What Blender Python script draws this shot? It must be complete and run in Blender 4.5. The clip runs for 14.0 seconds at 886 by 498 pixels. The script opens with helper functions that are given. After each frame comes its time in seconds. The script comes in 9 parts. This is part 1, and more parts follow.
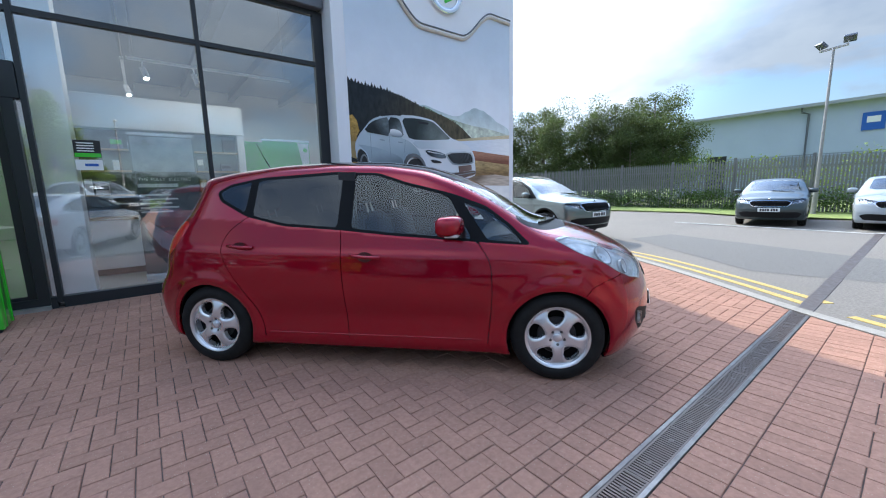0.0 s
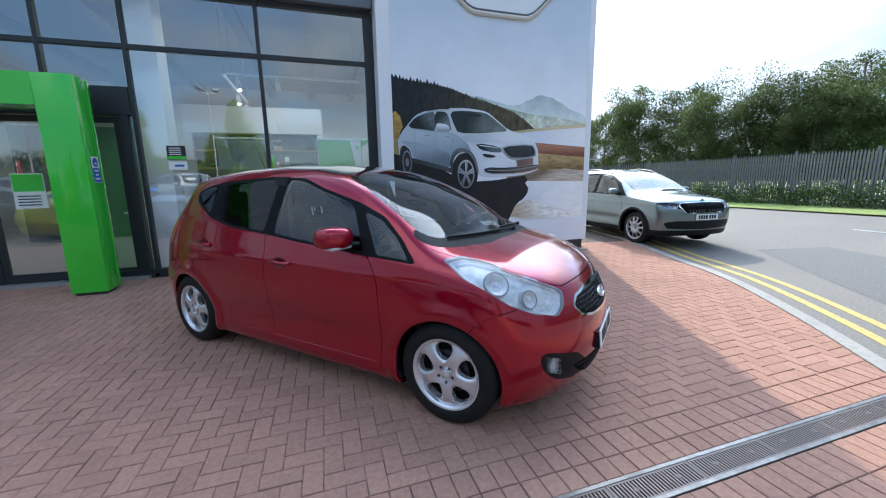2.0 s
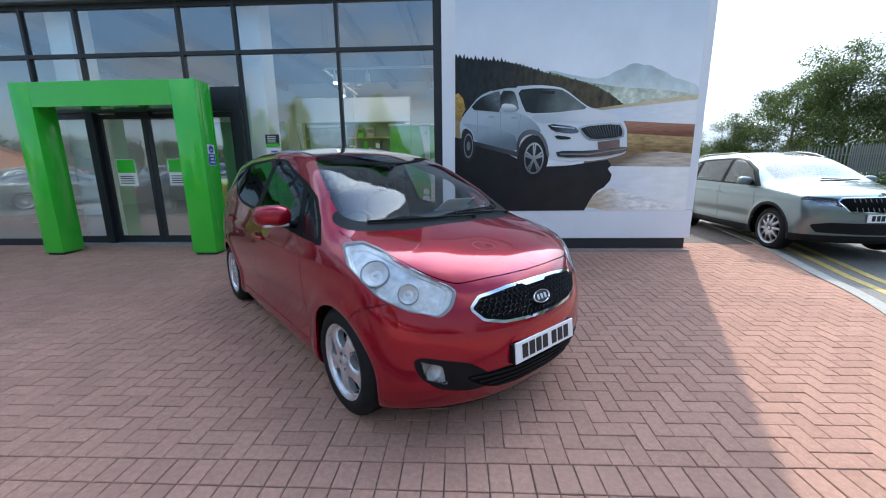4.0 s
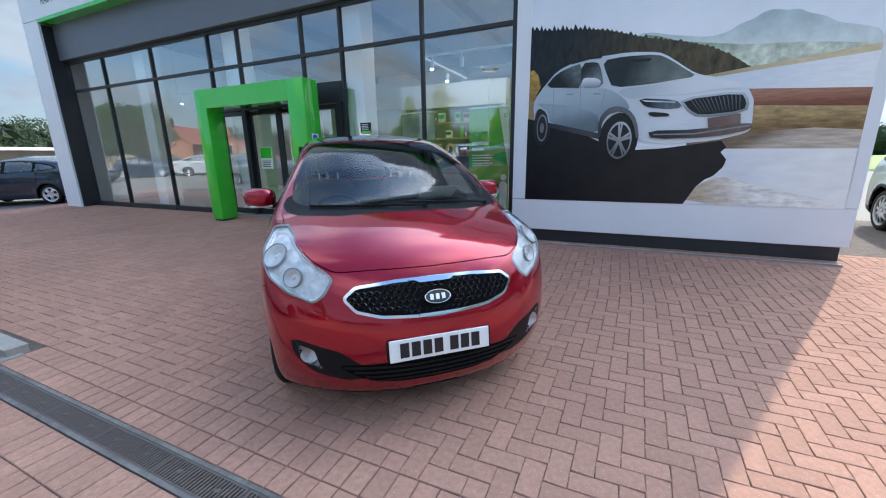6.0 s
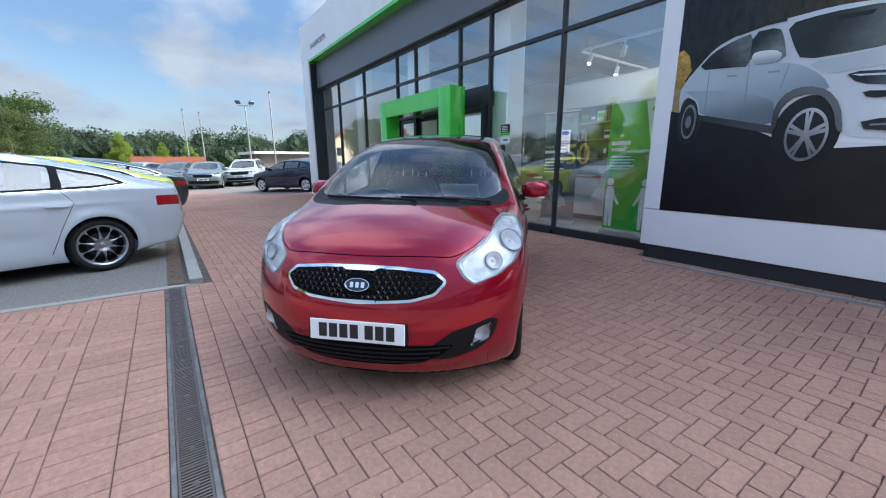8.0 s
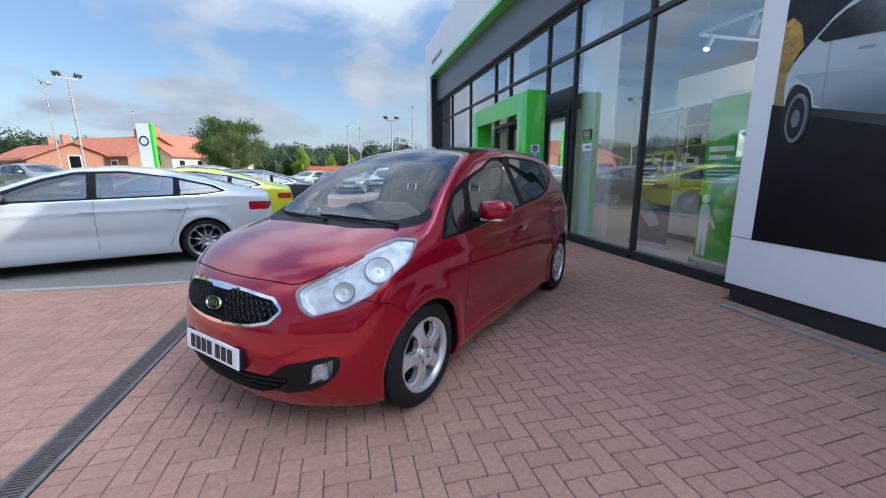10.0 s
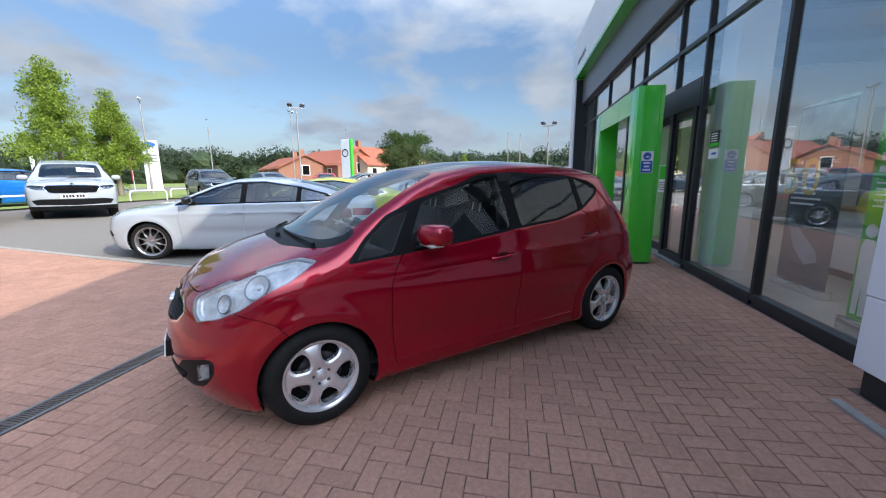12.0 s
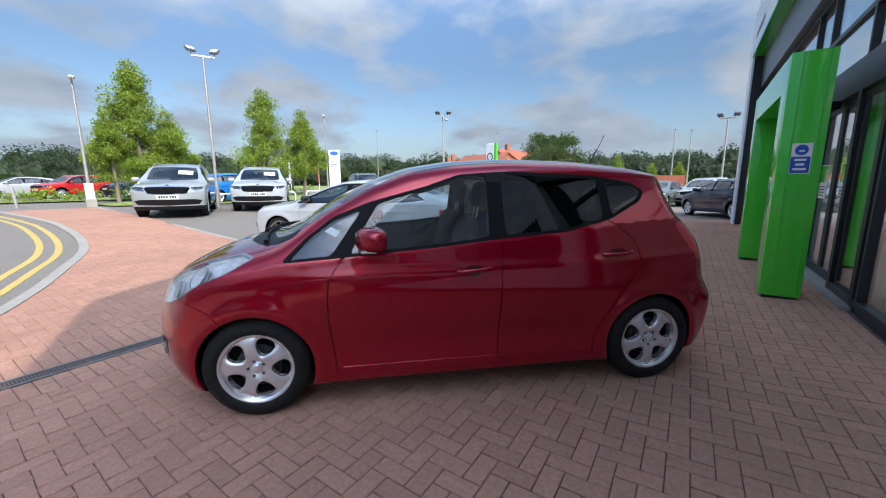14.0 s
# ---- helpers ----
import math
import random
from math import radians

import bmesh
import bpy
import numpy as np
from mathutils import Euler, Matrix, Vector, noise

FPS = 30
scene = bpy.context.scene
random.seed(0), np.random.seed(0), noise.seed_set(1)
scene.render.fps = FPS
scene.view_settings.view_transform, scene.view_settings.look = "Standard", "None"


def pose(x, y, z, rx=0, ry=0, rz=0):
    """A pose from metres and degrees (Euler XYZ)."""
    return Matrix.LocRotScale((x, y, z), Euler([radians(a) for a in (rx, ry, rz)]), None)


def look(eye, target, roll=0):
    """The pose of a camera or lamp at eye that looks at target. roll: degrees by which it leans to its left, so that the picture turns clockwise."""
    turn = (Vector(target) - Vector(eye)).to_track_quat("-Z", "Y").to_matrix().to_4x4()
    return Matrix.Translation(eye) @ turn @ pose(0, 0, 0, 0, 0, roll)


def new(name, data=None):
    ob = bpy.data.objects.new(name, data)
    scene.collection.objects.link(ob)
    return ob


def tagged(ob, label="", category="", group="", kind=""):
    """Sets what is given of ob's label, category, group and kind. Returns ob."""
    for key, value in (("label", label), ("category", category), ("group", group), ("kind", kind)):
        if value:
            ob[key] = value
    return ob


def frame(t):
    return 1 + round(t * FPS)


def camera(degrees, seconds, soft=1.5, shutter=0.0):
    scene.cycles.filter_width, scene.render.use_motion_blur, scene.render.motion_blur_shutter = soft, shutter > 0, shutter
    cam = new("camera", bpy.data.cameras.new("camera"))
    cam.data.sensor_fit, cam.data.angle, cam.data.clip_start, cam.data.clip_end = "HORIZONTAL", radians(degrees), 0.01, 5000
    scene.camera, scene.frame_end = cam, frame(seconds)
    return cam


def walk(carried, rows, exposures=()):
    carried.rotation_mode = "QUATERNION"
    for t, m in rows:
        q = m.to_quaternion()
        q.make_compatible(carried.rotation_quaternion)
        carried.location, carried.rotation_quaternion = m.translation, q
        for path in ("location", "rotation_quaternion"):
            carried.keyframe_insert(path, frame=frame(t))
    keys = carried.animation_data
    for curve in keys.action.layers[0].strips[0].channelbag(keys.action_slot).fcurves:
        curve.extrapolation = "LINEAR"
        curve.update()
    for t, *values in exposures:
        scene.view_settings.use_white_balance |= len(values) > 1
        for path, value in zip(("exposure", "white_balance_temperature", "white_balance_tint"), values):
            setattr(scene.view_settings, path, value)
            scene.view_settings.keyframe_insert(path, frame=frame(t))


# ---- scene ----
cam = camera(98.9, 14.0, soft=1.1)
PATH = [
    (0, (-0.018, -0.004, 1.323), (1.193, 1.557, 1.015), -1.4),
    (0.5, (0.38, -0.176, 1.338), (1.452, 1.482, 1.02), -1.4),
    (1, (0.747, -0.288, 1.377), (1.692, 1.445, 1.055), -1.3),
    (1.5, (1.091, -0.386, 1.42), (1.898, 1.413, 1.087), -1.2),
    (2, (1.455, -0.482, 1.418), (2.061, 1.392, 1.067), -1.0),
    (2.5, (1.785, -0.52, 1.406), (2.215, 1.399, 1.04), -1.0),
    (3, (2.092, -0.508, 1.388), (2.357, 1.439, 1.015), -0.9),
    (5.5, (3.669, -0.261, 1.352), (3.045, 1.579, 0.876), -0.8),
    (6, (3.938, -0.101, 1.368), (3.135, 1.667, 0.891), -0.9),
    (6.5, (4.235, 0.058, 1.332), (3.219, 1.716, 0.862), -0.7),
    (7, (4.502, 0.237, 1.315), (3.284, 1.753, 0.848), -0.7),
    (7.5, (4.73, 0.456, 1.316), (3.316, 1.792, 0.853), -0.6),
    (8, (4.941, 0.763, 1.305), (3.362, 1.906, 0.859), -0.4),
    (10.5, (5.307, 2.566, 1.388), (3.369, 2.851, 0.986), -0.6),
    (11, (5.295, 2.945, 1.416), (3.336, 3.0, 1.017), -0.5),
    (11.5, (5.231, 3.309, 1.413), (3.274, 3.151, 1.029), -0.5),
    (12, (5.16, 3.659, 1.435), (3.229, 3.291, 1.066), -0.5),
    (12.5, (5.032, 4.002, 1.412), (3.153, 3.412, 1.06), -0.4),
    (13, (4.852, 4.309, 1.419), (3.06, 3.491, 1.072), -0.3),
    (13.5, (4.64, 4.541, 1.434), (2.925, 3.57, 1.091), -0.3),
    (14, (4.449, 4.682, 1.407), (2.804, 3.599, 1.061), -0.3),
]
walk(cam, [(t, look(eye, target, roll)) for t, eye, target, roll in PATH],
     exposures=[(0.0, 1.1, 6060, 6.4), (2.5, 1.06, 6000, 4.4), (5.5, 1.15, 6150, 4.8), (8.0, 1.2, 6220, 7.2), (11.0, 1.05, 6380, 9), (13.0, 0.88, 6360, 8.6), (14.0, 0.85, 6360, 8.6)])

# ---- sky and sun ----
SUN_AZ = math.atan2(0.90, 0.433)      # plan direction towards the sun
SUN_EL = radians(36)
sun_way = Vector((math.cos(SUN_AZ) * math.cos(SUN_EL), math.sin(SUN_AZ) * math.cos(SUN_EL), math.sin(SUN_EL)))
sun = new("sun", bpy.data.lights.new("sun", "SUN"))
sun.data.energy, sun.data.angle, sun.data.color = 2.5, radians(0.6), (1.0, 0.91, 0.79)
sun.matrix_world = look(sun_way * 60, (0, 0, 0))


def build_world():
    world = bpy.data.worlds.new("sky")
    scene.world = world
    world.use_nodes = True
    nt = world.node_tree
    nt.nodes.clear()
    N = nt.nodes.new
    out, bg = N("ShaderNodeOutputWorld"), N("ShaderNodeBackground")
    sky = N("ShaderNodeTexSky")
    sky.sky_type, sky.sun_disc = "NISHITA", False
    sky.sun_elevation = SUN_EL
    sky.sun_rotation = math.pi / 2 - SUN_AZ
    sky.altitude, sky.air_density, sky.dust_density, sky.ozone_density = 60, 1.0, 0.7, 3.0
    co, mp = N("ShaderNodeTexCoord"), N("ShaderNodeMapping")
    mp.inputs["Scale"].default_value = (1.0, 1.0, 1.0)
    # a flat cloud deck: the view direction divided by its height
    sepd, lift, flat = N("ShaderNodeSeparateXYZ"), N("ShaderNodeMath"), N("ShaderNodeVectorMath")
    deck, top_only = N("ShaderNodeCombineXYZ"), N("ShaderNodeMath")
    top_only.operation, lift.operation, flat.operation = "MAXIMUM", "ADD", "DIVIDE"
    top_only.inputs[1].default_value, lift.inputs[1].default_value = 0.0, 0.28
    no, ramp = N("ShaderNodeTexNoise"), N("ShaderNodeValToRGB")
    no.inputs["Scale"].default_value, no.inputs["Detail"].default_value, no.inputs["Roughness"].default_value = 1.9, 10.0, 0.52
    no.inputs["Distortion"].default_value = 0.15
    ramp.color_ramp.elements[0].position, ramp.color_ramp.elements[1].position = 0.435, 0.585
    no2, ramp2 = N("ShaderNodeTexNoise"), N("ShaderNodeValToRGB")
    no2.inputs["Scale"].default_value, no2.inputs["Detail"].default_value = 3.6, 8.0
    ramp2.color_ramp.elements[0].color, ramp2.color_ramp.elements[1].color = (2.65, 3.15, 4.0, 1), (3.6, 4.05, 4.75, 1)
    ramp2.color_ramp.elements[0].position, ramp2.color_ramp.elements[1].position = 0.36, 0.64
    mix = N("ShaderNodeMix")
    mix.data_type = "RGBA"
    L = nt.links.new
    L(co.outputs["Generated"], sepd.inputs[0])
    L(sepd.outputs["Z"], top_only.inputs[0])
    L(top_only.outputs[0], lift.inputs[0])
    for axis in ("X", "Y", "Z"):
        L(lift.outputs[0], deck.inputs[axis])
    L(co.outputs["Generated"], flat.inputs[0])
    L(deck.outputs[0], flat.inputs[1])
    L(flat.outputs["Vector"], mp.inputs["Vector"])
    L(mp.outputs["Vector"], no.inputs["Vector"])
    L(mp.outputs["Vector"], no2.inputs["Vector"])
    more = N("ShaderNodeMath")
    more.operation = "MULTIPLY_ADD"
    more.inputs[1].default_value = 0.13
    L(no.outputs["Fac"], more.inputs[2])
    L(more.outputs[0], ramp.inputs["Fac"])
    L(no2.outputs["Fac"], ramp2.inputs["Fac"])
    L(ramp.outputs["Color"], mix.inputs["Factor"])
    L(sky.outputs["Color"], mix.inputs["A"])
    L(ramp2.outputs["Color"], mix.inputs["B"])
    sep, up, mul = N("ShaderNodeSeparateXYZ"), N("ShaderNodeMapRange"), N("ShaderNodeVectorMath")
    mul.operation = "SCALE"
    up.interpolation_type = "SMOOTHSTEP"
    for key, value in (("From Min", 0.22), ("From Max", 0.74), ("To Min", 0.80), ("To Max", 2.4)):
        up.inputs[key].default_value = value
    L(co.outputs["Generated"], sep.inputs[0])
    L(sep.outputs["Z"], up.inputs["Value"])
    # brighter haze and cloud round the sun, high up
    dot, near, high, both, plus, total = N("ShaderNodeVectorMath"), N("ShaderNodeMapRange"), N("ShaderNodeMapRange"), N("ShaderNodeMath"), N("ShaderNodeMath"), N("ShaderNodeMath")
    dot.operation, both.operation, plus.operation, total.operation = "DOT_PRODUCT", "MULTIPLY", "MULTIPLY_ADD", "MULTIPLY"
    dot.inputs[1].default_value = sun_way
    near.interpolation_type = high.interpolation_type = "SMOOTHSTEP"
    near.inputs["From Min"].default_value, high.inputs["From Min"].default_value, high.inputs["From Max"].default_value = 0.60, -0.05, 0.20
    plus.inputs[1].default_value, plus.inputs[2].default_value = 2.8, 1.0
    L(co.outputs["Generated"], dot.inputs[0])
    L(dot.outputs["Value"], near.inputs["Value"])
    L(near.outputs["Result"], more.inputs[0])
    L(sep.outputs["Z"], high.inputs["Value"])
    L(near.outputs["Result"], both.inputs[0])
    L(high.outputs["Result"], both.inputs[1])
    L(both.outputs[0], plus.inputs[0])
    L(plus.outputs[0], total.inputs[0])
    L(up.outputs["Result"], total.inputs[1])
    haze, much = N("ShaderNodeMix"), N("ShaderNodeMath")
    haze.data_type, much.operation = "RGBA", "MULTIPLY"
    much.inputs[1].default_value = 0.30
    haze.inputs["B"].default_value = (4.9, 4.85, 4.8, 1)
    L(near.outputs["Result"], much.inputs[0])
    L(much.outputs[0], haze.inputs["Factor"])
    # pale distance low down
    low, far = N("ShaderNodeMapRange"), N("ShaderNodeMix")
    low.interpolation_type, far.data_type = "SMOOTHSTEP", "RGBA"
    for key, value in (("From Min", 0.0), ("From Max", 0.20), ("To Min", 0.70), ("To Max", 0.0)):
        low.inputs[key].default_value = value
    far.inputs["B"].default_value = (2.6, 3.02, 3.7, 1)
    L(sep.outputs["Z"], low.inputs["Value"])
    L(low.outputs["Result"], far.inputs["Factor"])
    L(mix.outputs["Result"], far.inputs["A"])
    L(far.outputs["Result"], haze.inputs["A"])
    L(haze.outputs["Result"], mul.inputs[0])
    L(total.outputs[0], mul.inputs["Scale"])
    L(mul.outputs["Vector"], bg.inputs["Color"])
    bg.inputs["Strength"].default_value = 0.092
    L(bg.outputs["Background"], out.inputs["Surface"])


build_world()


# ---- materials ----
class Nodes:
    def __init__(self, name):
        self.mat = bpy.data.materials.new(name)
        self.mat.use_nodes = True
        self.nt = self.mat.node_tree
        self.bsdf = self.nt.nodes["Principled BSDF"]

    def add(self, kind, **kw):
        n = self.nt.nodes.new("ShaderNode" + kind)
        for k, v in kw.items():
            n.inputs[k.replace("_", " ")].default_value = v
        return n

    def link(self, a, b):
        self.nt.links.new(a, b)


def setp(bsdf, **kw):
    for k, v in kw.items():
        bsdf.inputs[k.replace("_", " ")].default_value = v


def material(name, base, rough=0.5, metal=0.0, vary=0.0, scale=8.0, bump=0.0, bump_scale=60.0, coat=0.0, spec=0.5, rough_vary=0.0, stain=0.0, stain_scale=1.2, dark=None, random_amount=0.0, fleck=None):
    """Base colour with grain and stains at two scales in object space, and fine relief."""
    m = Nodes(name)
    setp(m.bsdf, Roughness=rough, Metallic=metal, Coat_Weight=coat, Coat_Roughness=0.03, Specular_IOR_Level=spec)
    base = (*base, 1)
    m.bsdf.inputs["Base Color"].default_value = base
    m.mat.diffuse_color = base
    co = m.add("TexCoord").outputs["Object"]
    last = None
    if vary or stain:
        n1 = m.add("TexNoise", Scale=scale, Detail=6.0, Roughness=0.6)
        m.link(co, n1.inputs["Vector"])
        r1 = m.add("MapRange", From_Min=0.3, From_Max=0.7, To_Min=1 - vary, To_Max=1 + vary)
        m.link(n1.outputs["Fac"], r1.inputs["Value"])
        mul = m.add("VectorMath")
        mul.operation = "SCALE"
        mul.inputs[0].default_value = base[:3]
        m.link(r1.outputs["Result"], mul.inputs["Scale"])
        last = mul.outputs["Vector"]
        if stain:
            n2 = m.add("TexNoise", Scale=stain_scale, Detail=5.0, Roughness=0.65)
            m.link(co, n2.inputs["Vector"])
            r2 = m.add("MapRange", From_Min=0.45, From_Max=0.75, To_Min=0.0, To_Max=stain)
            m.link(n2.outputs["Fac"], r2.inputs["Value"])
            mx = m.add("Mix")
            mx.data_type = "RGBA"
            m.link(r2.outputs["Result"], mx.inputs["Factor"])
            m.link(last, mx.inputs["A"])
            mx.inputs["B"].default_value = (*(dark or [c * 0.5 for c in base[:3]]), 1)
            last = mx.outputs["Result"]
        if random_amount:
            oi = m.add("ObjectInfo")
            gi = m.add("NewGeometry")
            ad = m.add("Math")
            ad.operation = "ADD"
            m.link(oi.outputs["Random"], ad.inputs[0])
            m.link(gi.outputs["Random Per Island"], ad.inputs[1])
            fr = m.add("Math")
            fr.operation = "FRACT"
            m.link(ad.outputs[0], fr.inputs[0])
            r3 = m.add("MapRange", To_Min=1 - random_amount, To_Max=1 + random_amount)
            m.link(fr.outputs[0], r3.inputs["Value"])
            mu = m.add("VectorMath")
            mu.operation = "SCALE"
            m.link(last, mu.inputs[0])
            m.link(r3.outputs["Result"], mu.inputs["Scale"])
            last = mu.outputs["Vector"]
        if fleck:
            vo = m.add("TexVoronoi", Scale=95.0)
            m.link(co, vo.inputs["Vector"])
            r5 = m.add("MapRange", From_Min=0.10, From_Max=0.26, To_Min=0.75, To_Max=0.0)
            m.link(vo.outputs["Distance"], r5.inputs["Value"])
            sx, lim, both = m.add("SeparateColor"), m.add("Math"), m.add("Math")
            m.link(vo.outputs["Color"], sx.inputs[0])
            lim.operation, both.operation = "GREATER_THAN", "MULTIPLY"
            lim.inputs[1].default_value = 0.80
            m.link(sx.outputs[0], lim.inputs[0])
            m.link(lim.outputs[0], both.inputs[0])
            m.link(r5.outputs["Result"], both.inputs[1])
            mf = m.add("Mix")
            mf.data_type = "RGBA"
            m.link(both.outputs[0], mf.inputs["Factor"])
            m.link(last, mf.inputs["A"])
            mf.inputs["B"].default_value = (*fleck, 1)
            last = mf.outputs["Result"]
        m.link(last, m.bsdf.inputs["Base Color"])
        if rough_vary:
            r4 = m.add("MapRange", From_Min=0.3, From_Max=0.7, To_Min=max(0, rough - rough_vary), To_Max=min(1, rough + rough_vary))
            m.link(n1.outputs["Fac"], r4.inputs["Value"])
            m.link(r4.outputs["Result"], m.bsdf.inputs["Roughness"])
    if bump:
        n3 = m.add("TexNoise", Scale=bump_scale, Detail=4.0)
        m.link(co, n3.inputs["Vector"])
        b = m.add("Bump", Strength=bump, Distance=0.004)
        m.link(n3.outputs["Fac"], b.inputs["Height"])
        m.link(b.outputs["Normal"], m.bsdf.inputs["Normal"])
    return m.mat


def glass_material(name, tint=(1, 1, 1), rough=0.0, face_on=0.06, power=5.0):
    """A thin pane: clear film mixed with a mirror that grows towards grazing angles."""
    m = Nodes(name)
    nt = m.nt
    out = nt.nodes["Material Output"]
    nt.nodes.remove(m.bsdf)
    tr, gl, fr, mx = m.add("BsdfTransparent"), m.add("BsdfGlossy"), m.add("LayerWeight", Blend=0.5), m.add("MixShader")
    tr.inputs["Color"].default_value = (*tint, 1)
    gl.inputs["Color"].default_value = (1, 1, 1, 1)
    gl.inputs["Roughness"].default_value = rough
    pw, up = m.add("Math"), m.add("MapRange", To_Min=face_on, To_Max=1.0)
    pw.operation = "POWER"
    pw.inputs[1].default_value = power
    m.link(fr.outputs["Facing"], pw.inputs[0])
    m.link(pw.outputs[0], up.inputs["Value"])
    m.link(up.outputs["Result"], mx.inputs[0])
    m.link(tr.outputs[0], mx.inputs[1])
    m.link(gl.outputs[0], mx.inputs[2])
    m.link(mx.outputs[0], out.inputs["Surface"])
    return m.mat


def emitter(name, colour, strength):
    m = Nodes(name)
    setp(m.bsdf, Emission_Color=(*colour, 1), Emission_Strength=strength)
    m.bsdf.inputs["Base Color"].default_value = (*colour, 1)
    return m.mat


def car_paint(name, base, flake=0.0, metal=0.0, rough=0.35, coat_ior=1.58):
    m = Nodes(name)
    setp(m.bsdf, Roughness=rough, Metallic=metal, Coat_Weight=1.0, Coat_Roughness=0.015, Coat_IOR=coat_ior, Specular_IOR_Level=0.08)
    m.bsdf.inputs["Base Color"].default_value = (*base, 1)
    co = m.add("TexCoord")
    n1 = m.add("TexNoise", Scale=3.0, Detail=4.0)
    m.link(co.outputs["Object"], n1.inputs["Vector"])
    r1 = m.add("MapRange", From_Min=0.3, From_Max=0.7, To_Min=rough - 0.05, To_Max=rough + 0.05)
    m.link(n1.outputs["Fac"], r1.inputs["Value"])
    m.link(r1.outputs["Result"], m.bsdf.inputs["Roughness"])
    if flake:
        v = m.add("TexVoronoi", Scale=900.0)
        m.link(co.outputs["Object"], v.inputs["Vector"])
        r2 = m.add("MapRange", To_Min=1 - flake, To_Max=1 + flake)
        m.link(v.outputs["Color"], r2.inputs["Value"])
        mul = m.add("VectorMath")
        mul.operation = "SCALE"
        mul.inputs[0].default_value = base
        m.link(r2.outputs["Result"], mul.inputs["Scale"])
        m.link(mul.outputs["Vector"], m.bsdf.inputs["Base Color"])
    return m.mat


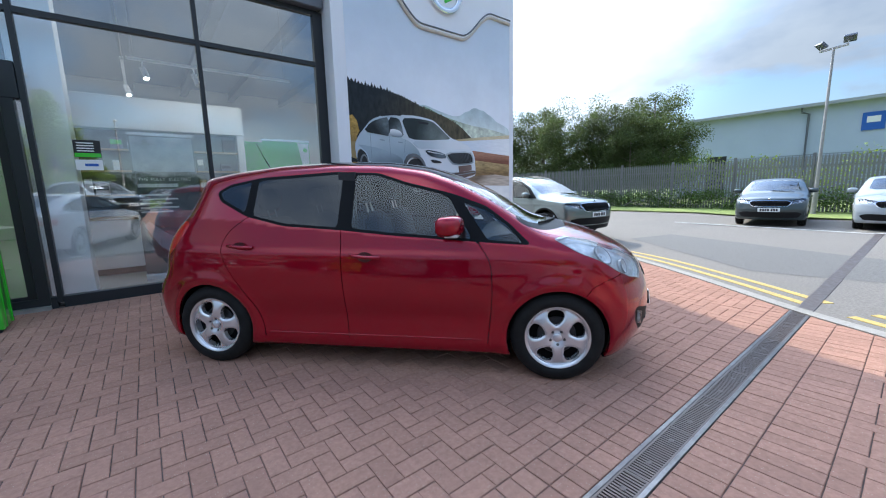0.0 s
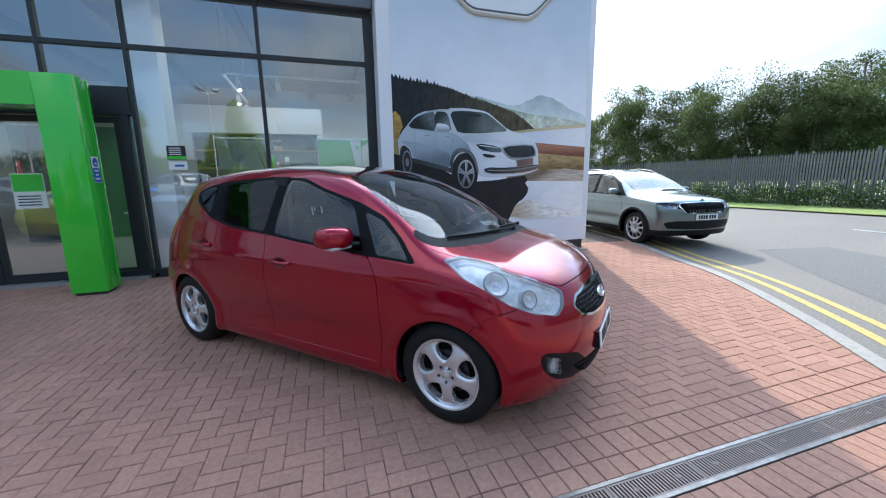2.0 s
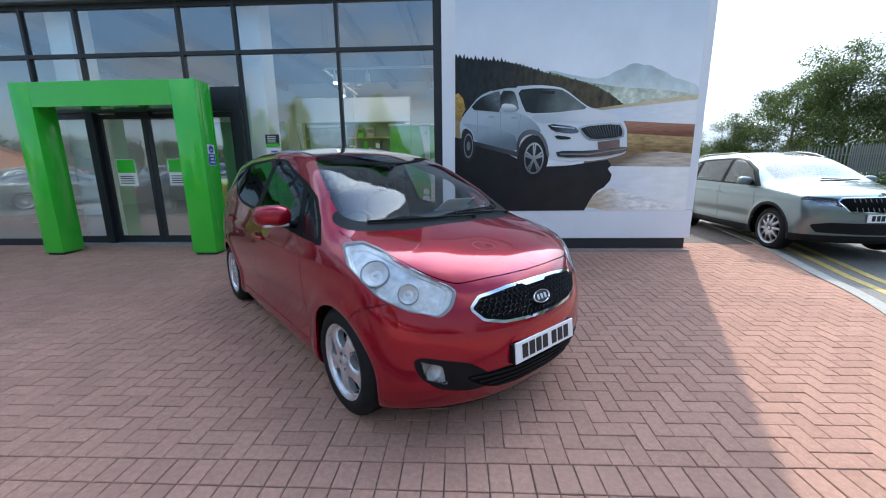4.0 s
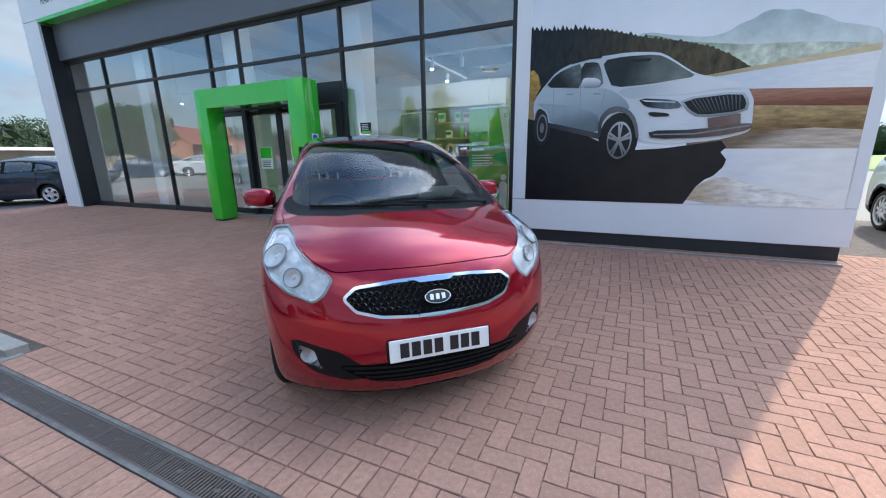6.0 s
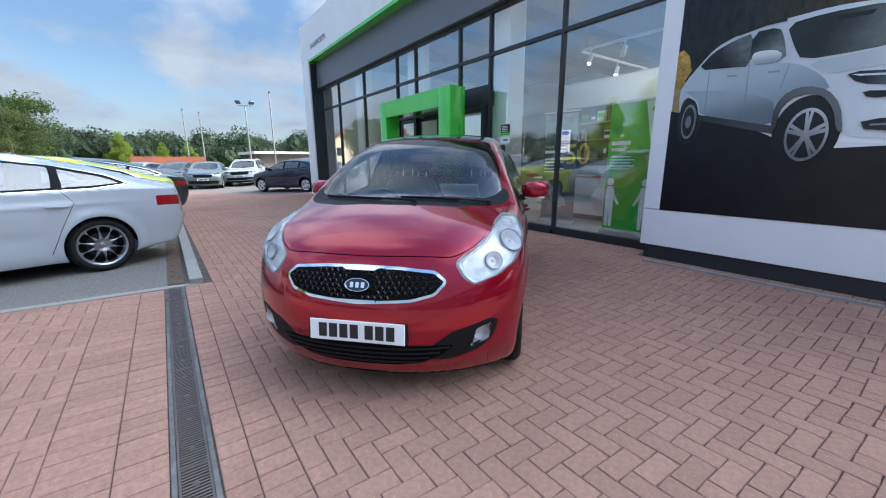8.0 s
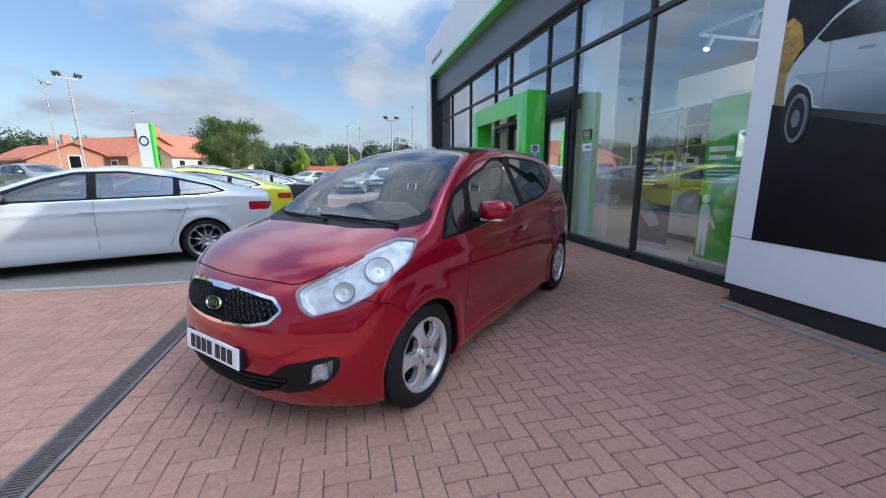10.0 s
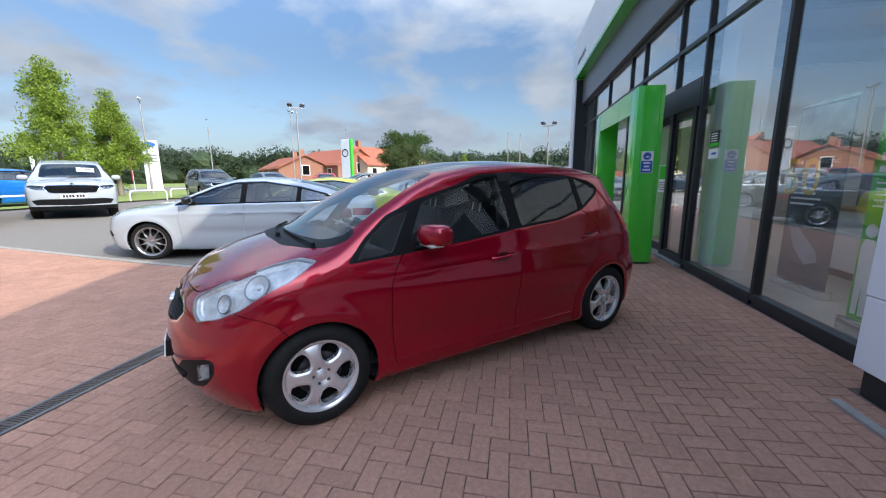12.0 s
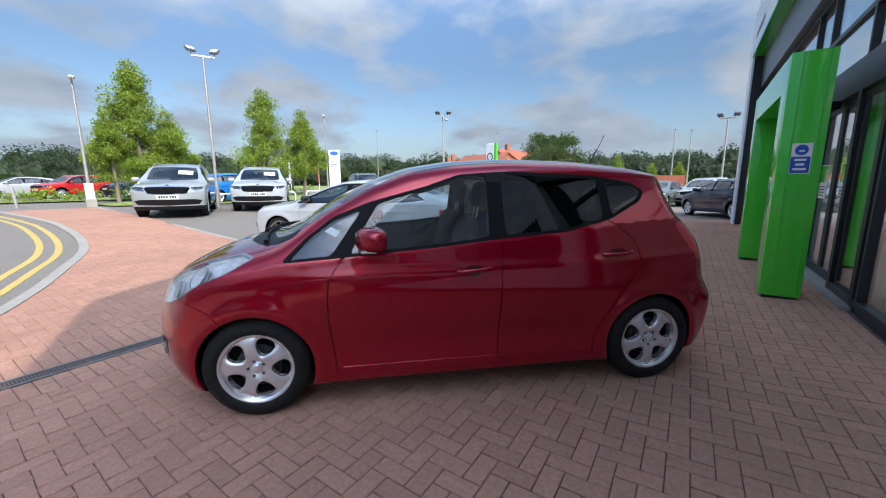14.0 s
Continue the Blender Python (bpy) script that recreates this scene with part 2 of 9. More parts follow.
M = dict(
    tarmac=material("tarmac", (0.182, 0.160, 0.136), 0.9, vary=0.3, scale=40, bump=0.5, bump_scale=150, stain=0.35, stain_scale=0.25, dark=(0.125, 0.115, 0.103)),
    tarmac_dark=material("tarmac_patch", (0.128, 0.119, 0.108), 0.9, vary=0.3, scale=40, bump=0.5, bump_scale=150),
    joint=material("jointing_sand", (0.098, 0.071, 0.059), 0.95, vary=0.4, scale=20, bump=0.4, bump_scale=200),
    brick=material("clay_paver", (0.39, 0.219, 0.158), 0.85, vary=0.16, scale=35, bump=0.6, bump_scale=220, stain=0.5, stain_scale=0.8, dark=(0.245, 0.141, 0.109), random_amount=0.075, spec=0.04, fleck=(0.56, 0.46, 0.36)),
    kerb=material("concrete_kerb", (0.31, 0.285, 0.245), 0.85, vary=0.15, scale=25, bump=0.4, bump_scale=120, stain=0.4, stain_scale=2.0, dark=(0.2, 0.18, 0.15)),
    yellow=material("yellow_road_paint", (0.50, 0.35, 0.09), 0.75, vary=0.2, scale=30, bump=0.3, stain=0.5, stain_scale=6.0, dark=(0.3, 0.24, 0.1)),
    whiteline=material("white_road_paint", (0.6, 0.6, 0.57), 0.7, vary=0.1, scale=30, bump=0.3, stain=0.4, stain_scale=5.0, dark=(0.3, 0.3, 0.28)),
    grass=material("grass", (0.20, 0.25, 0.055), 0.95, vary=0.35, scale=6, bump=1.0, bump_scale=40, stain=0.4, stain_scale=0.4, dark=(0.18, 0.18, 0.06)),
    steel=material("galvanised_steel", (0.36, 0.345, 0.33), 0.55, 0.5, vary=0.15, scale=12, stain=0.5, stain_scale=5.0, dark=(0.2, 0.18, 0.16), rough_vary=0.1),
    drain_rail=material("pitted_rail", (0.20, 0.185, 0.17), 0.32, 0.7, vary=0.3, scale=14, stain=0.95, stain_scale=3.0, dark=(0.06, 0.048, 0.042)),
    iron=material("weathered_grating", (0.13, 0.102, 0.088), 0.45, 0.5, vary=0.2, scale=20, stain=0.6, stain_scale=6.0, dark=(0.14, 0.10, 0.08), rough_vary=0.12),
    gunmetal=material("gunmetal_alloy", (0.34, 0.34, 0.35), 0.3, 0.8, coat=0.5),
    pillar=material("matt_black_pillar", (0.004, 0.004, 0.0045), 0.55, spec=0.12),
    black=material("dark_void", (0.004, 0.004, 0.004), 0.9, spec=0.08),
    frame=material("anthracite_aluminium", (0.016, 0.019, 0.023), 0.45, 0.1, vary=0.06, scale=4),
    fascia=material("grey_cladding", (0.13, 0.14, 0.165), 0.42, 0.2, vary=0.05, scale=2),
    white_panel=material("white_composite_panel", (0.78, 0.79, 0.82), 0.35, vary=0.03, scale=1.5, stain=0.12, stain_scale=0.9, dark=(0.62, 0.62, 0.62)),
    green=material("bright_green_panel", (0.065, 0.55, 0.04), 0.16, vary=0.04, scale=2, coat=0.5),
    plinth=material("black_plinth", (0.02, 0.022, 0.026), 0.5, vary=0.1, scale=5),
    glass=glass_material("clear_glazing", (0.96, 0.98, 0.98), 0.0, 0.155, 3.4),
    car_glass=glass_material("car_glass", (0.82, 0.87, 0.87), 0.0, 0.055),
    parked_glass=glass_material("green_tinted_glass", (0.40, 0.44, 0.45), 0.0, 0.11),
    tint_glass=glass_material("privacy_glass", (0.075, 0.082, 0.088), 0.0, 0.05),
    lens=glass_material("lamp_lens", (0.94, 0.95, 0.96), 0.0, 0.04),
    red_lens=material("red_lamp_lens", (0.50, 0.010, 0.012), 0.08, coat=1.0),
    amber=material("amber_lens", (0.6, 0.2, 0.02), 0.1, coat=1.0),
    reflector=material("lamp_reflector", (0.60, 0.60, 0.59), 0.42, 0.4, vary=0.3, scale=18, bump=0.12, bump_scale=26),
    chrome=material("chrome", (0.72, 0.73, 0.75), 0.07, 1.0),
    alloy=material("silver_alloy", (0.70, 0.70, 0.715), 0.25, 0.72, vary=0.05, scale=20, coat=0.5),
    dark_alloy=material("dark_alloy", (0.03, 0.03, 0.033), 0.3, 0.6),
    rubber=material("tyre_rubber", (0.012, 0.012, 0.012), 0.7, vary=0.3, scale=14, bump=0.15, bump_scale=90, spec=0.2),
    plastic=material("black_plastic", (0.009, 0.009, 0.010), 0.5, vary=0.1, scale=10, spec=0.16),
    gloss_black=material("gloss_black", (0.006, 0.006, 0.007), 0.06, coat=0.6),
    trim=material("interior_trim", (0.018, 0.018, 0.020), 0.75, vary=0.2, scale=30, bump=0.2, bump_scale=200),
    fabric=material("seat_fabric", (0.014, 0.014, 0.015), 0.9, vary=0.25, scale=60, bump=0.3, bump_scale=400),
    plate=material("number_plate_white", (0.80, 0.80, 0.78), 0.35, vary=0.02, scale=10),
    ink=material("black_lettering", (0.01, 0.01, 0.012), 0.5),
    red_paint=car_paint("deep_red_metallic", (0.305, 0.0009, 0.015), 0.10, 0.5, 0.22, 1.5),
)
M["tail_lens"] = material("dark_red_lens", (0.26, 0.006, 0.010), 0.08, coat=1.0)
M["lamp_grey"] = material("lamp_rim_grey", (0.26, 0.26, 0.265), 0.35, 0.3)
M["lamp_silver"] = material("bright_reflector", (0.56, 0.56, 0.555), 0.5, 0.3, vary=0.1, scale=30)
M["white_paint"] = car_paint("white_car_paint", (0.37, 0.397, 0.418), 0, 0, 0.3)
M["silver_paint"] = car_paint("silver_green_metallic", (0.15, 0.18, 0.172), 0.05, 0.6, 0.33)
M["grey_paint"] = car_paint("pale_grey_paint", (0.33, 0.36, 0.36), 0.0, 0.3, 0.33)
M["dark_paint"] = car_paint("dark_green_grey_metallic", (0.045, 0.06, 0.062), 0.05, 0.5, 0.33)
M["navy_paint"] = car_paint("navy_metallic", (0.012, 0.025, 0.05), 0.05, 0.4, 0.33)
M["blue_paint"] = car_paint("bright_blue_metallic", (0.01, 0.16, 0.55), 0.05, 0.3, 0.33)
M["lime_paint"] = car_paint("lime_yellow_metallic", (0.50, 0.52, 0.02), 0.0, 0.1, 0.33)
M["brightred_paint"] = car_paint("bright_red_paint", (0.45, 0.012, 0.012), 0.0, 0.0, 0.33)


# ---- building blocks ----
def link_mesh(name, bm, mat, smooth=None):
    me = bpy.data.meshes.new(name)
    bmesh.ops.recalc_face_normals(bm, faces=bm.faces)
    if smooth is not None:
        for f in bm.faces:
            f.smooth = True
        lim = radians(smooth)
        for e in bm.edges:
            if len(e.link_faces) == 2 and e.calc_face_angle(0) > lim:
                e.smooth = False
    bm.to_mesh(me)
    bm.free()
    for one in (mat if isinstance(mat, (list, tuple)) else [mat]):
        me.materials.append(M[one] if isinstance(one, str) else one)
    return me


def part(name, bm, mat, parent=None, label="", smooth=None, at=None):
    ob = new(name, link_mesh(name, bm, mat, smooth))
    if parent is not None:
        ob.parent = parent
    if at is not None:
        ob.matrix_basis = at
    if label:
        tagged(ob, label)
    return ob


def thing(name, label, category, group="", kind="", at=None):
    ob = new(name)
    ob.empty_display_size = 0.2
    if at is not None:
        ob.matrix_basis = at
    return tagged(ob, label, category, group, kind)


def solid(name, bm, mat, label, category="", group="", kind="", smooth=None, at=None):
    return tagged(part(name, bm, mat, None, "", smooth, at), label, category, group, kind)


def box(bm, x0, x1, y0, y1, z0, z1, bevel=0.0, seg=2):
    geo = bmesh.ops.create_cube(bm, size=1.0, matrix=Matrix.LocRotScale(((x0 + x1) / 2, (y0 + y1) / 2, (z0 + z1) / 2), None, (abs(x1 - x0), abs(y1 - y0), abs(z1 - z0))))
    if bevel:
        edges = {e for v in geo["verts"] for e in v.link_edges}
        bmesh.ops.bevel(bm, geom=list(edges), offset=bevel, segments=seg, affect="EDGES", profile=0.5)
    return bm


def boxed(*args, **kw):
    return box(bmesh.new(), *args, **kw)


def tube(bm, path, radius, sides=8, cap=True, r_end=None):
    """A round bar along the points of path."""
    path = [Vector(p) for p in path]
    rings = []
    n = len(path)
    for i, p in enumerate(path):
        d = (path[min(i + 1, n - 1)] - path[max(i - 1, 0)]).normalized()
        side = d.cross(Vector((0, 0, 1)))
        if side.length < 1e-3:
            side = d.cross(Vector((0, 1, 0)))
        side.normalize()
        up = side.cross(d)
        r = radius if r_end is None else radius + (r_end - radius) * i / max(1, n - 1)
        rings.append([bm.verts.new(p + r * (math.cos(a) * side + math.sin(a) * up)) for a in (2 * math.pi * k / sides for k in range(sides))])
    for a, b in zip(rings, rings[1:]):
        for k in range(sides):
            bm.faces.new((a[k], a[(k + 1) % sides], b[(k + 1) % sides], b[k]))
    if cap:
        bm.faces.new(rings[0][::-1])
        bm.faces.new(rings[-1])
    return bm


def lathe(bm, profile, steps=32, axis="z", at=(0, 0, 0), closed=False):
    """Turns (radius, height) points about an axis."""
    rings = []
    for r, h in profile:
        ring = []
        for k in range(steps):
            a = 2 * math.pi * k / steps
            p = (r * math.cos(a), r * math.sin(a), h)
            if axis == "y":
                p = (p[0], p[2], p[1])
            if axis == "x":
                p = (p[2], p[0], p[1])
            ring.append(bm.verts.new(Vector(p) + Vector(at)))
        rings.append(ring)
    pairs = list(zip(rings, rings[1:])) + ([(rings[-1], rings[0])] if closed else [])
    for a, b in pairs:
        for k in range(steps):
            bm.faces.new((a[k], a[(k + 1) % steps], b[(k + 1) % steps], b[k]))
    return bm


def prism(bm, pts, y0, y1, bevel=0.0):
    """A plate: outline in x and z, from y0 to y1."""
    a = [bm.verts.new((x, y0, z)) for x, z in pts]
    b = [bm.verts.new((x, y1, z)) for x, z in pts]
    n = len(pts)
    fa, fb = bm.faces.new(a), bm.faces.new(b[::-1])
    for i in range(n):
        bm.faces.new((a[i], b[i], b[(i + 1) % n], a[(i + 1) % n]))
    return bm


def writing(name, text, size, mat, parent, at, label="", extrude=0.001, squeeze=1.0):
    cu = bpy.data.curves.new(name, "FONT")
    cu.body, cu.size, cu.extrude, cu.align_x, cu.align_y = text, size, extrude, "CENTER", "CENTER"
    cu.space_character = squeeze
    tmp = bpy.data.objects.new(name, cu)
    scene.collection.objects.link(tmp)
    dg = bpy.context.evaluated_depsgraph_get()
    me = bpy.data.meshes.new_from_object(tmp.evaluated_get(dg))
    bpy.data.objects.remove(tmp)
    me.materials.clear()
    me.materials.append(M[mat] if isinstance(mat, str) else mat)
    ob = new(name, me)
    ob.parent = parent
    ob.matrix_basis = at
    if label:
        tagged(ob, label)
    return ob


def ground(y):
    """Height of the paved ground: it falls from both sides to the drain."""
    return float(np.interp(y, (-17, -9, -2.5, 0.7, 4.4, 6.2), (0.50, 0.42, 0.064, 0, 0, 0.081)))


def sheet(name, outline, dz, mat, label, kind="structure", category="ground"):
    """A flat area laid on the ground."""
    bm = bmesh.new()
    bm.faces.new([bm.verts.new((x, y, 0)) for x, y in outline])
    for cut_y in (0.7, 4.4, 6.2, -2.5, -9.0, -17.0):
        bmesh.ops.bisect_plane(bm, geom=bm.verts[:] + bm.edges[:] + bm.faces[:], plane_co=(0, cut_y, 0), plane_no=(0, 1, 0))
    for v in bm.verts:
        v.co.z = ground(v.co.y) + dz
    bmesh.ops.triangulate(bm, faces=bm.faces[:])
    for f in bm.faces:
        if f.normal.z < 0:
            f.normal_flip()
    return solid(name, bm, mat, label, category, kind=kind)


def smooth_line(pts, n=6):
    """A Catmull-Rom line through plan points."""
    p = [np.array(q, float) for q in pts]
    p = [2 * p[0] - p[1], *p, 2 * p[-1] - p[-2]]
    out = []
    for i in range(1, len(p) - 2):
        for k in range(n):
            t = k / n
            out.append(0.5 * (2 * p[i] + (p[i + 1] - p[i - 1]) * t + (2 * p[i - 1] - 5 * p[i] + 4 * p[i + 1] - p[i + 2]) * t * t + (3 * p[i] - p[i - 1] - 3 * p[i + 1] + p[i + 2]) * t ** 3))
    out.append(p[-2])
    return [tuple(q) for q in out]


def offset_line(pts, d):
    """Moves a plan line to its right by d."""
    out = []
    for i, p in enumerate(pts):
        a, b = np.array(pts[max(0, i - 1)]), np.array(pts[min(len(pts) - 1, i + 1)])
        t = (b - a) / np.linalg.norm(b - a)
        out.append((p[0] + t[1] * d, p[1] - t[0] * d))
    return out


def band(name, line, d0, d1, z0, z1, mat, label, category="", parent=None):
    """A strip along a plan line between two offsets, from z0 to z1 above the ground."""
    a, b = offset_line(line, d0), offset_line(line, d1)
    bm = bmesh.new()
    rows = [[bm.verts.new((x, y, ground(y) + z)) for (x, y), z in ((p, z0), (p, z1), (q, z1), (q, z0))] for p, q in zip(a, b)]
    for r, s in zip(rows, rows[1:]):
        for k in range(3):
            bm.faces.new((r[k], r[k + 1], s[k + 1], s[k]))
    bm.faces.new(rows[0][::-1])
    bm.faces.new(rows[-1])
    if parent is not None:
        return part(name, bm, mat, parent)
    return solid(name, bm, mat, label, category, kind="structure")

# ---- ground ----
sheet("ground", [(-700, -700), (700, -700), (700, 700), (-700, 700)], -0.09, "grass", "open grassland reaching to the horizon", category="ground")
sheet("road", [(-62, -46), (18.6, -46), (18.6, 60), (-62, 60)], -0.025, "tarmac", "worn grey tarmac road and car park surface", category="road")
KERB = smooth_line([(8.75, 9.5), (8.1, 6.8), (7.5, 4.75), (6.95, 3.25), (6.08, 1.85), (5.24, 0.72), (4.5, -0.45), (3.78, -1.66), (2.98, -3.33), (2.3, -5.0), (1.94, -7.4), (1.84, -11.0), (1.97, -15.5)])
BAY = [(0.05, 0.92), (0.05, -0.6), (0.0, -1.7), (-0.08, -3.6), (-0.12, -6.7), (-0.6, -14.2), (-0.75, -15.5)]
PAVED = KERB + BAY[::-1] + [(-16.3, 0.92), (-16.3, 1.9), (-12.2, 5.1), (-12.2, 9.5)]
sheet("pavement", PAVED, -0.007, "joint", "sandy joints under red block paving", category="pavement")
band("kerb", KERB, -0.02, 0.12, -0.03, 0.012, "kerb", "pale concrete kerb edging the red paving", "kerb")
band("kerb", BAY, -0.05, 0.05, -0.03, 0.008, "kerb", "flush concrete edging beside the parking bay", "kerb")
band("kerb", [(0.05, 0.92), (-16.3, 0.92)], -0.075, 0.05, -0.03, 0.06, "kerb", "raised concrete kerb beside the parking bay", "kerb")
band("dirt_strip", [(-0.12, 0.72), (-9.0, 0.72)], -0.08, 0.09, -0.03, -0.012, material("leaf_dirt", (0.11, 0.07, 0.045), 0.95, vary=0.5, scale=18, bump=1.0, bump_scale=50), "brown leaf litter gathered along the kerb", "dirt")
i_dr = min(range(len(KERB)), key=lambda i: abs(KERB[i][1] - 0.85))
j_dr = min(range(len(KERB)), key=lambda i: abs(KERB[i][1] - 0.50))
for lo, hi in ((0, i_dr + 1), (j_dr, len(KERB) - 2)):
    for off in (-0.30, -0.56):
        band("yellow_line", KERB[lo:hi], off - 0.05, off + 0.05, -0.03, -0.020, "yellow", "worn yellow no-parking line painted on tarmac", "road marking")
band("road_line", [(14.6, 9.5), (14.3, 1.0), (13.9, -8)], -0.04, 0.04, -0.03, -0.020, "whiteline", "thin white line painted across the tarmac", "road marking")
sheet("tarmac_patch", [(9.6, 4.6), (11.2, 4.3), (9.6, 0.2), (7.6, -0.6), (7.2, 1.6)], -0.021, "tarmac_dark", "darker patch of newer tarmac in the road", category="road")


# ---- drain ----
def build_drain():
    """A slotted metal drainage channel, in half-metre gratings."""
    drain = thing("drain_channel", "long galvanised slot drain let into red paving", "drain", kind="structure", at=pose(0, 0.70, 0))
    part("trough", boxed(0.1, 5.15, -0.06, 0.06, -0.09, -0.03), "black", drain)
    for y0, y1 in ((-0.085, -0.062), (0.062, 0.085)):
        bm = boxed(0.1, 5.15, y0, y1, -0.06, 0.006, bevel=0.002, seg=1)
        part("rail", bm, "drain_rail", drain, "worn galvanised edge rail")
    bm = bmesh.new()
    n = 26
    for k in range(n):
        x = 0.012 + k * (0.476 / (n - 1))
        box(bm, x - 0.0052, x + 0.0052, -0.052, 0.052, -0.012, 0.002)
    for x0, x1, y0, y1 in ((0, 0.5, -0.061, -0.051), (0, 0.5, 0.051, 0.061), (0.0, 0.012, -0.051, 0.051), (0.488, 0.5, -0.051, 0.051)):
        box(bm, x0 + 0.001, x1 - 0.001, y0, y1, -0.02, 0.003)
    for x in (0.125, 0.375):
        lathe(bm, [(0.001, 0.004), (0.011, 0.004), (0.014, 0.003), (0.014, -0.01)], 10, at=(x, 0, 0))
    me = link_mesh("grating", bm, "iron")
    for k in range(10):
        g = new("grating", me)
        g.parent, g.matrix_basis = drain, pose(0.12 + 0.502 * k, 0, 0)
    bm = boxed(5.15, 14.2, -0.07, 0.07, -0.05, -0.018)
    part("channel_cover", bm, "iron", drain, "rusty channel crossing the tarmac")
    return drain


build_drain()

# ---- showroom building ----
GY = 6.17        # glass line
FLOOR = 0.13
solid("floor", boxed(-10.9, 6.2, 6.26, 17.0, 0.02, FLOOR), material("floor_tiles", (0.62, 0.61, 0.58), 0.25, vary=0.06, scale=3), "pale polished tiled showroom floor", "floor", kind="structure")
M["plaster"] = material("white_plaster", (0.72, 0.72, 0.71), 0.8, vary=0.03, scale=2)
solid("wall_north", boxed(-11.0, 6.5, 17.0, 17.25, 0.0, 5.3), "plaster", "plain white showroom back wall", "wall", kind="structure")
solid("wall_east", boxed(6.3, 6.5, 6.5, 17.0, 0.0, 5.3), "plaster", "plain white showroom side wall", "wall", kind="structure")
solid("wall_west", boxed(-11.3, -10.9, 6.4, 17.25, 0.0, 6.3), "white_panel", "white panelled end wall of the showroom", "wall", kind="structure")
solid("ceiling", boxed(-11.0, 6.4, 6.35, 17.0, 5.15, 5.3), material("grey_soffit", (0.24, 0.26, 0.30), 0.8, vary=0.05, scale=1), "grey metal deck showroom ceiling", "ceiling", kind="structure")
solid("roof", boxed(-11.3, 6.5, 6.0, 17.3, 5.32, 5.5), "fascia", "flat grey showroom roof", "roof", kind="structure")

front = thing("window_1", "dark-framed glass curtain wall of the showroom", "window", kind="structure")
MULL = [-10.55, -8.72, -6.63, -4.55, -3.62, -1.86, -0.92, 0.76, 2.42]
DOOR0, DOOR1 = -3.62, -1.86


def build_curtain():
    w = 0.026
    for i, x in enumerate(MULL):
        low = 2.75 if x in (-3.62, -1.86) else FLOOR
        wide = 0.10 if x in (2.42, -10.55) else w
        part("mullion", boxed(x - wide, x + wide, GY - 0.032, GY + 0.06, low, 4.07, bevel=0.004, seg=1), "frame", front)
    for z, h in ((3.31, 0.03), (4.05, 0.035)):
        for a, b in zip(MULL, MULL[1:]):
            part("transom", boxed(a + w, b - w, GY - 0.028, GY + 0.055, z - h, z + h), "frame", front)
    for a, b in zip(MULL, MULL[1:]):
        if not (DOOR0 - 1 <= a < DOOR1):
            part("bottom_rail", boxed(a + w, b - w, GY - 0.035, GY + 0.08, 0.0, 0.20, bevel=0.004, seg=1), "frame", front)
    for a, b in zip(MULL, MULL[1:]):
        for z0, z1 in ((0.20, 3.28), (3.34, 4.02)):
            if DOOR0 - 1 <= a < DOOR1 and z0 < 1:
                z0 = 2.78
            p = part("pane", boxed(a + w, b - w, GY + 0.008, GY + 0.014, z0, z1), "glass", front)
            p.visible_shadow = False
    part("entrance_frame", boxed(-4.55, -0.95, GY - 0.038, GY + 0.16, 2.40, 2.78, bevel=0.006, seg=1), "frame", front, "dark lintel housing the sliding doors")
    for x0, x1 in ((-4.53, -4.45), (-3.70, -3.60), (-1.92, -1.82), (-1.10, -1.0)):
        part("door_jamb", boxed(x0, x1, GY - 0.04, GY + 0.10, 0.1, 2.40), "frame", front)
    part("door_operator", boxed(-3.1, -2.5, GY - 0.14, GY - 0.04, 2.30, 2.40, bevel=0.02), "plastic", front)
    part("threshold", boxed(-4.5, -1.0, GY - 0.12, GY + 0.12, 0.06, 0.115), "steel", front)


build_curtain()


def glazed_door(name, x0, x1, y, label):
    d = thing(name, label, "door", "entrance doors", "structure")
    f = 0.07
    for a, b, c, e in ((x0, x0 + f, 0.12, 2.38), (x1 - f, x1, 0.12, 2.38), (x0 + f, x1 - f, 0.12, 0.24), (x0 + f, x1 - f, 2.30, 2.38)):
        part("stile", boxed(a, b, y - 0.02, y + 0.02, c, e), "frame", d)
    p = part("pane", boxed(x0 + f, x1 - f, y - 0.003, y + 0.003, 0.24, 2.30), "glass", d)
    p.visible_shadow = False
    return d


for n, (x0, x1, y, text) in enumerate(((-4.44, -3.71, GY + 0.02, "fixed glass sidelight in a dark frame"), (-3.59, -2.73, GY + 0.06, "dark-framed sliding glass door"), (-2.72, -1.93, GY + 0.06, "dark-framed sliding glass door"), (-1.81, -1.11, GY + 0.02, "fixed glass sidelight in a dark frame"))):
    glazed_door("door_%d" % (n + 1), x0, x1, y, text)

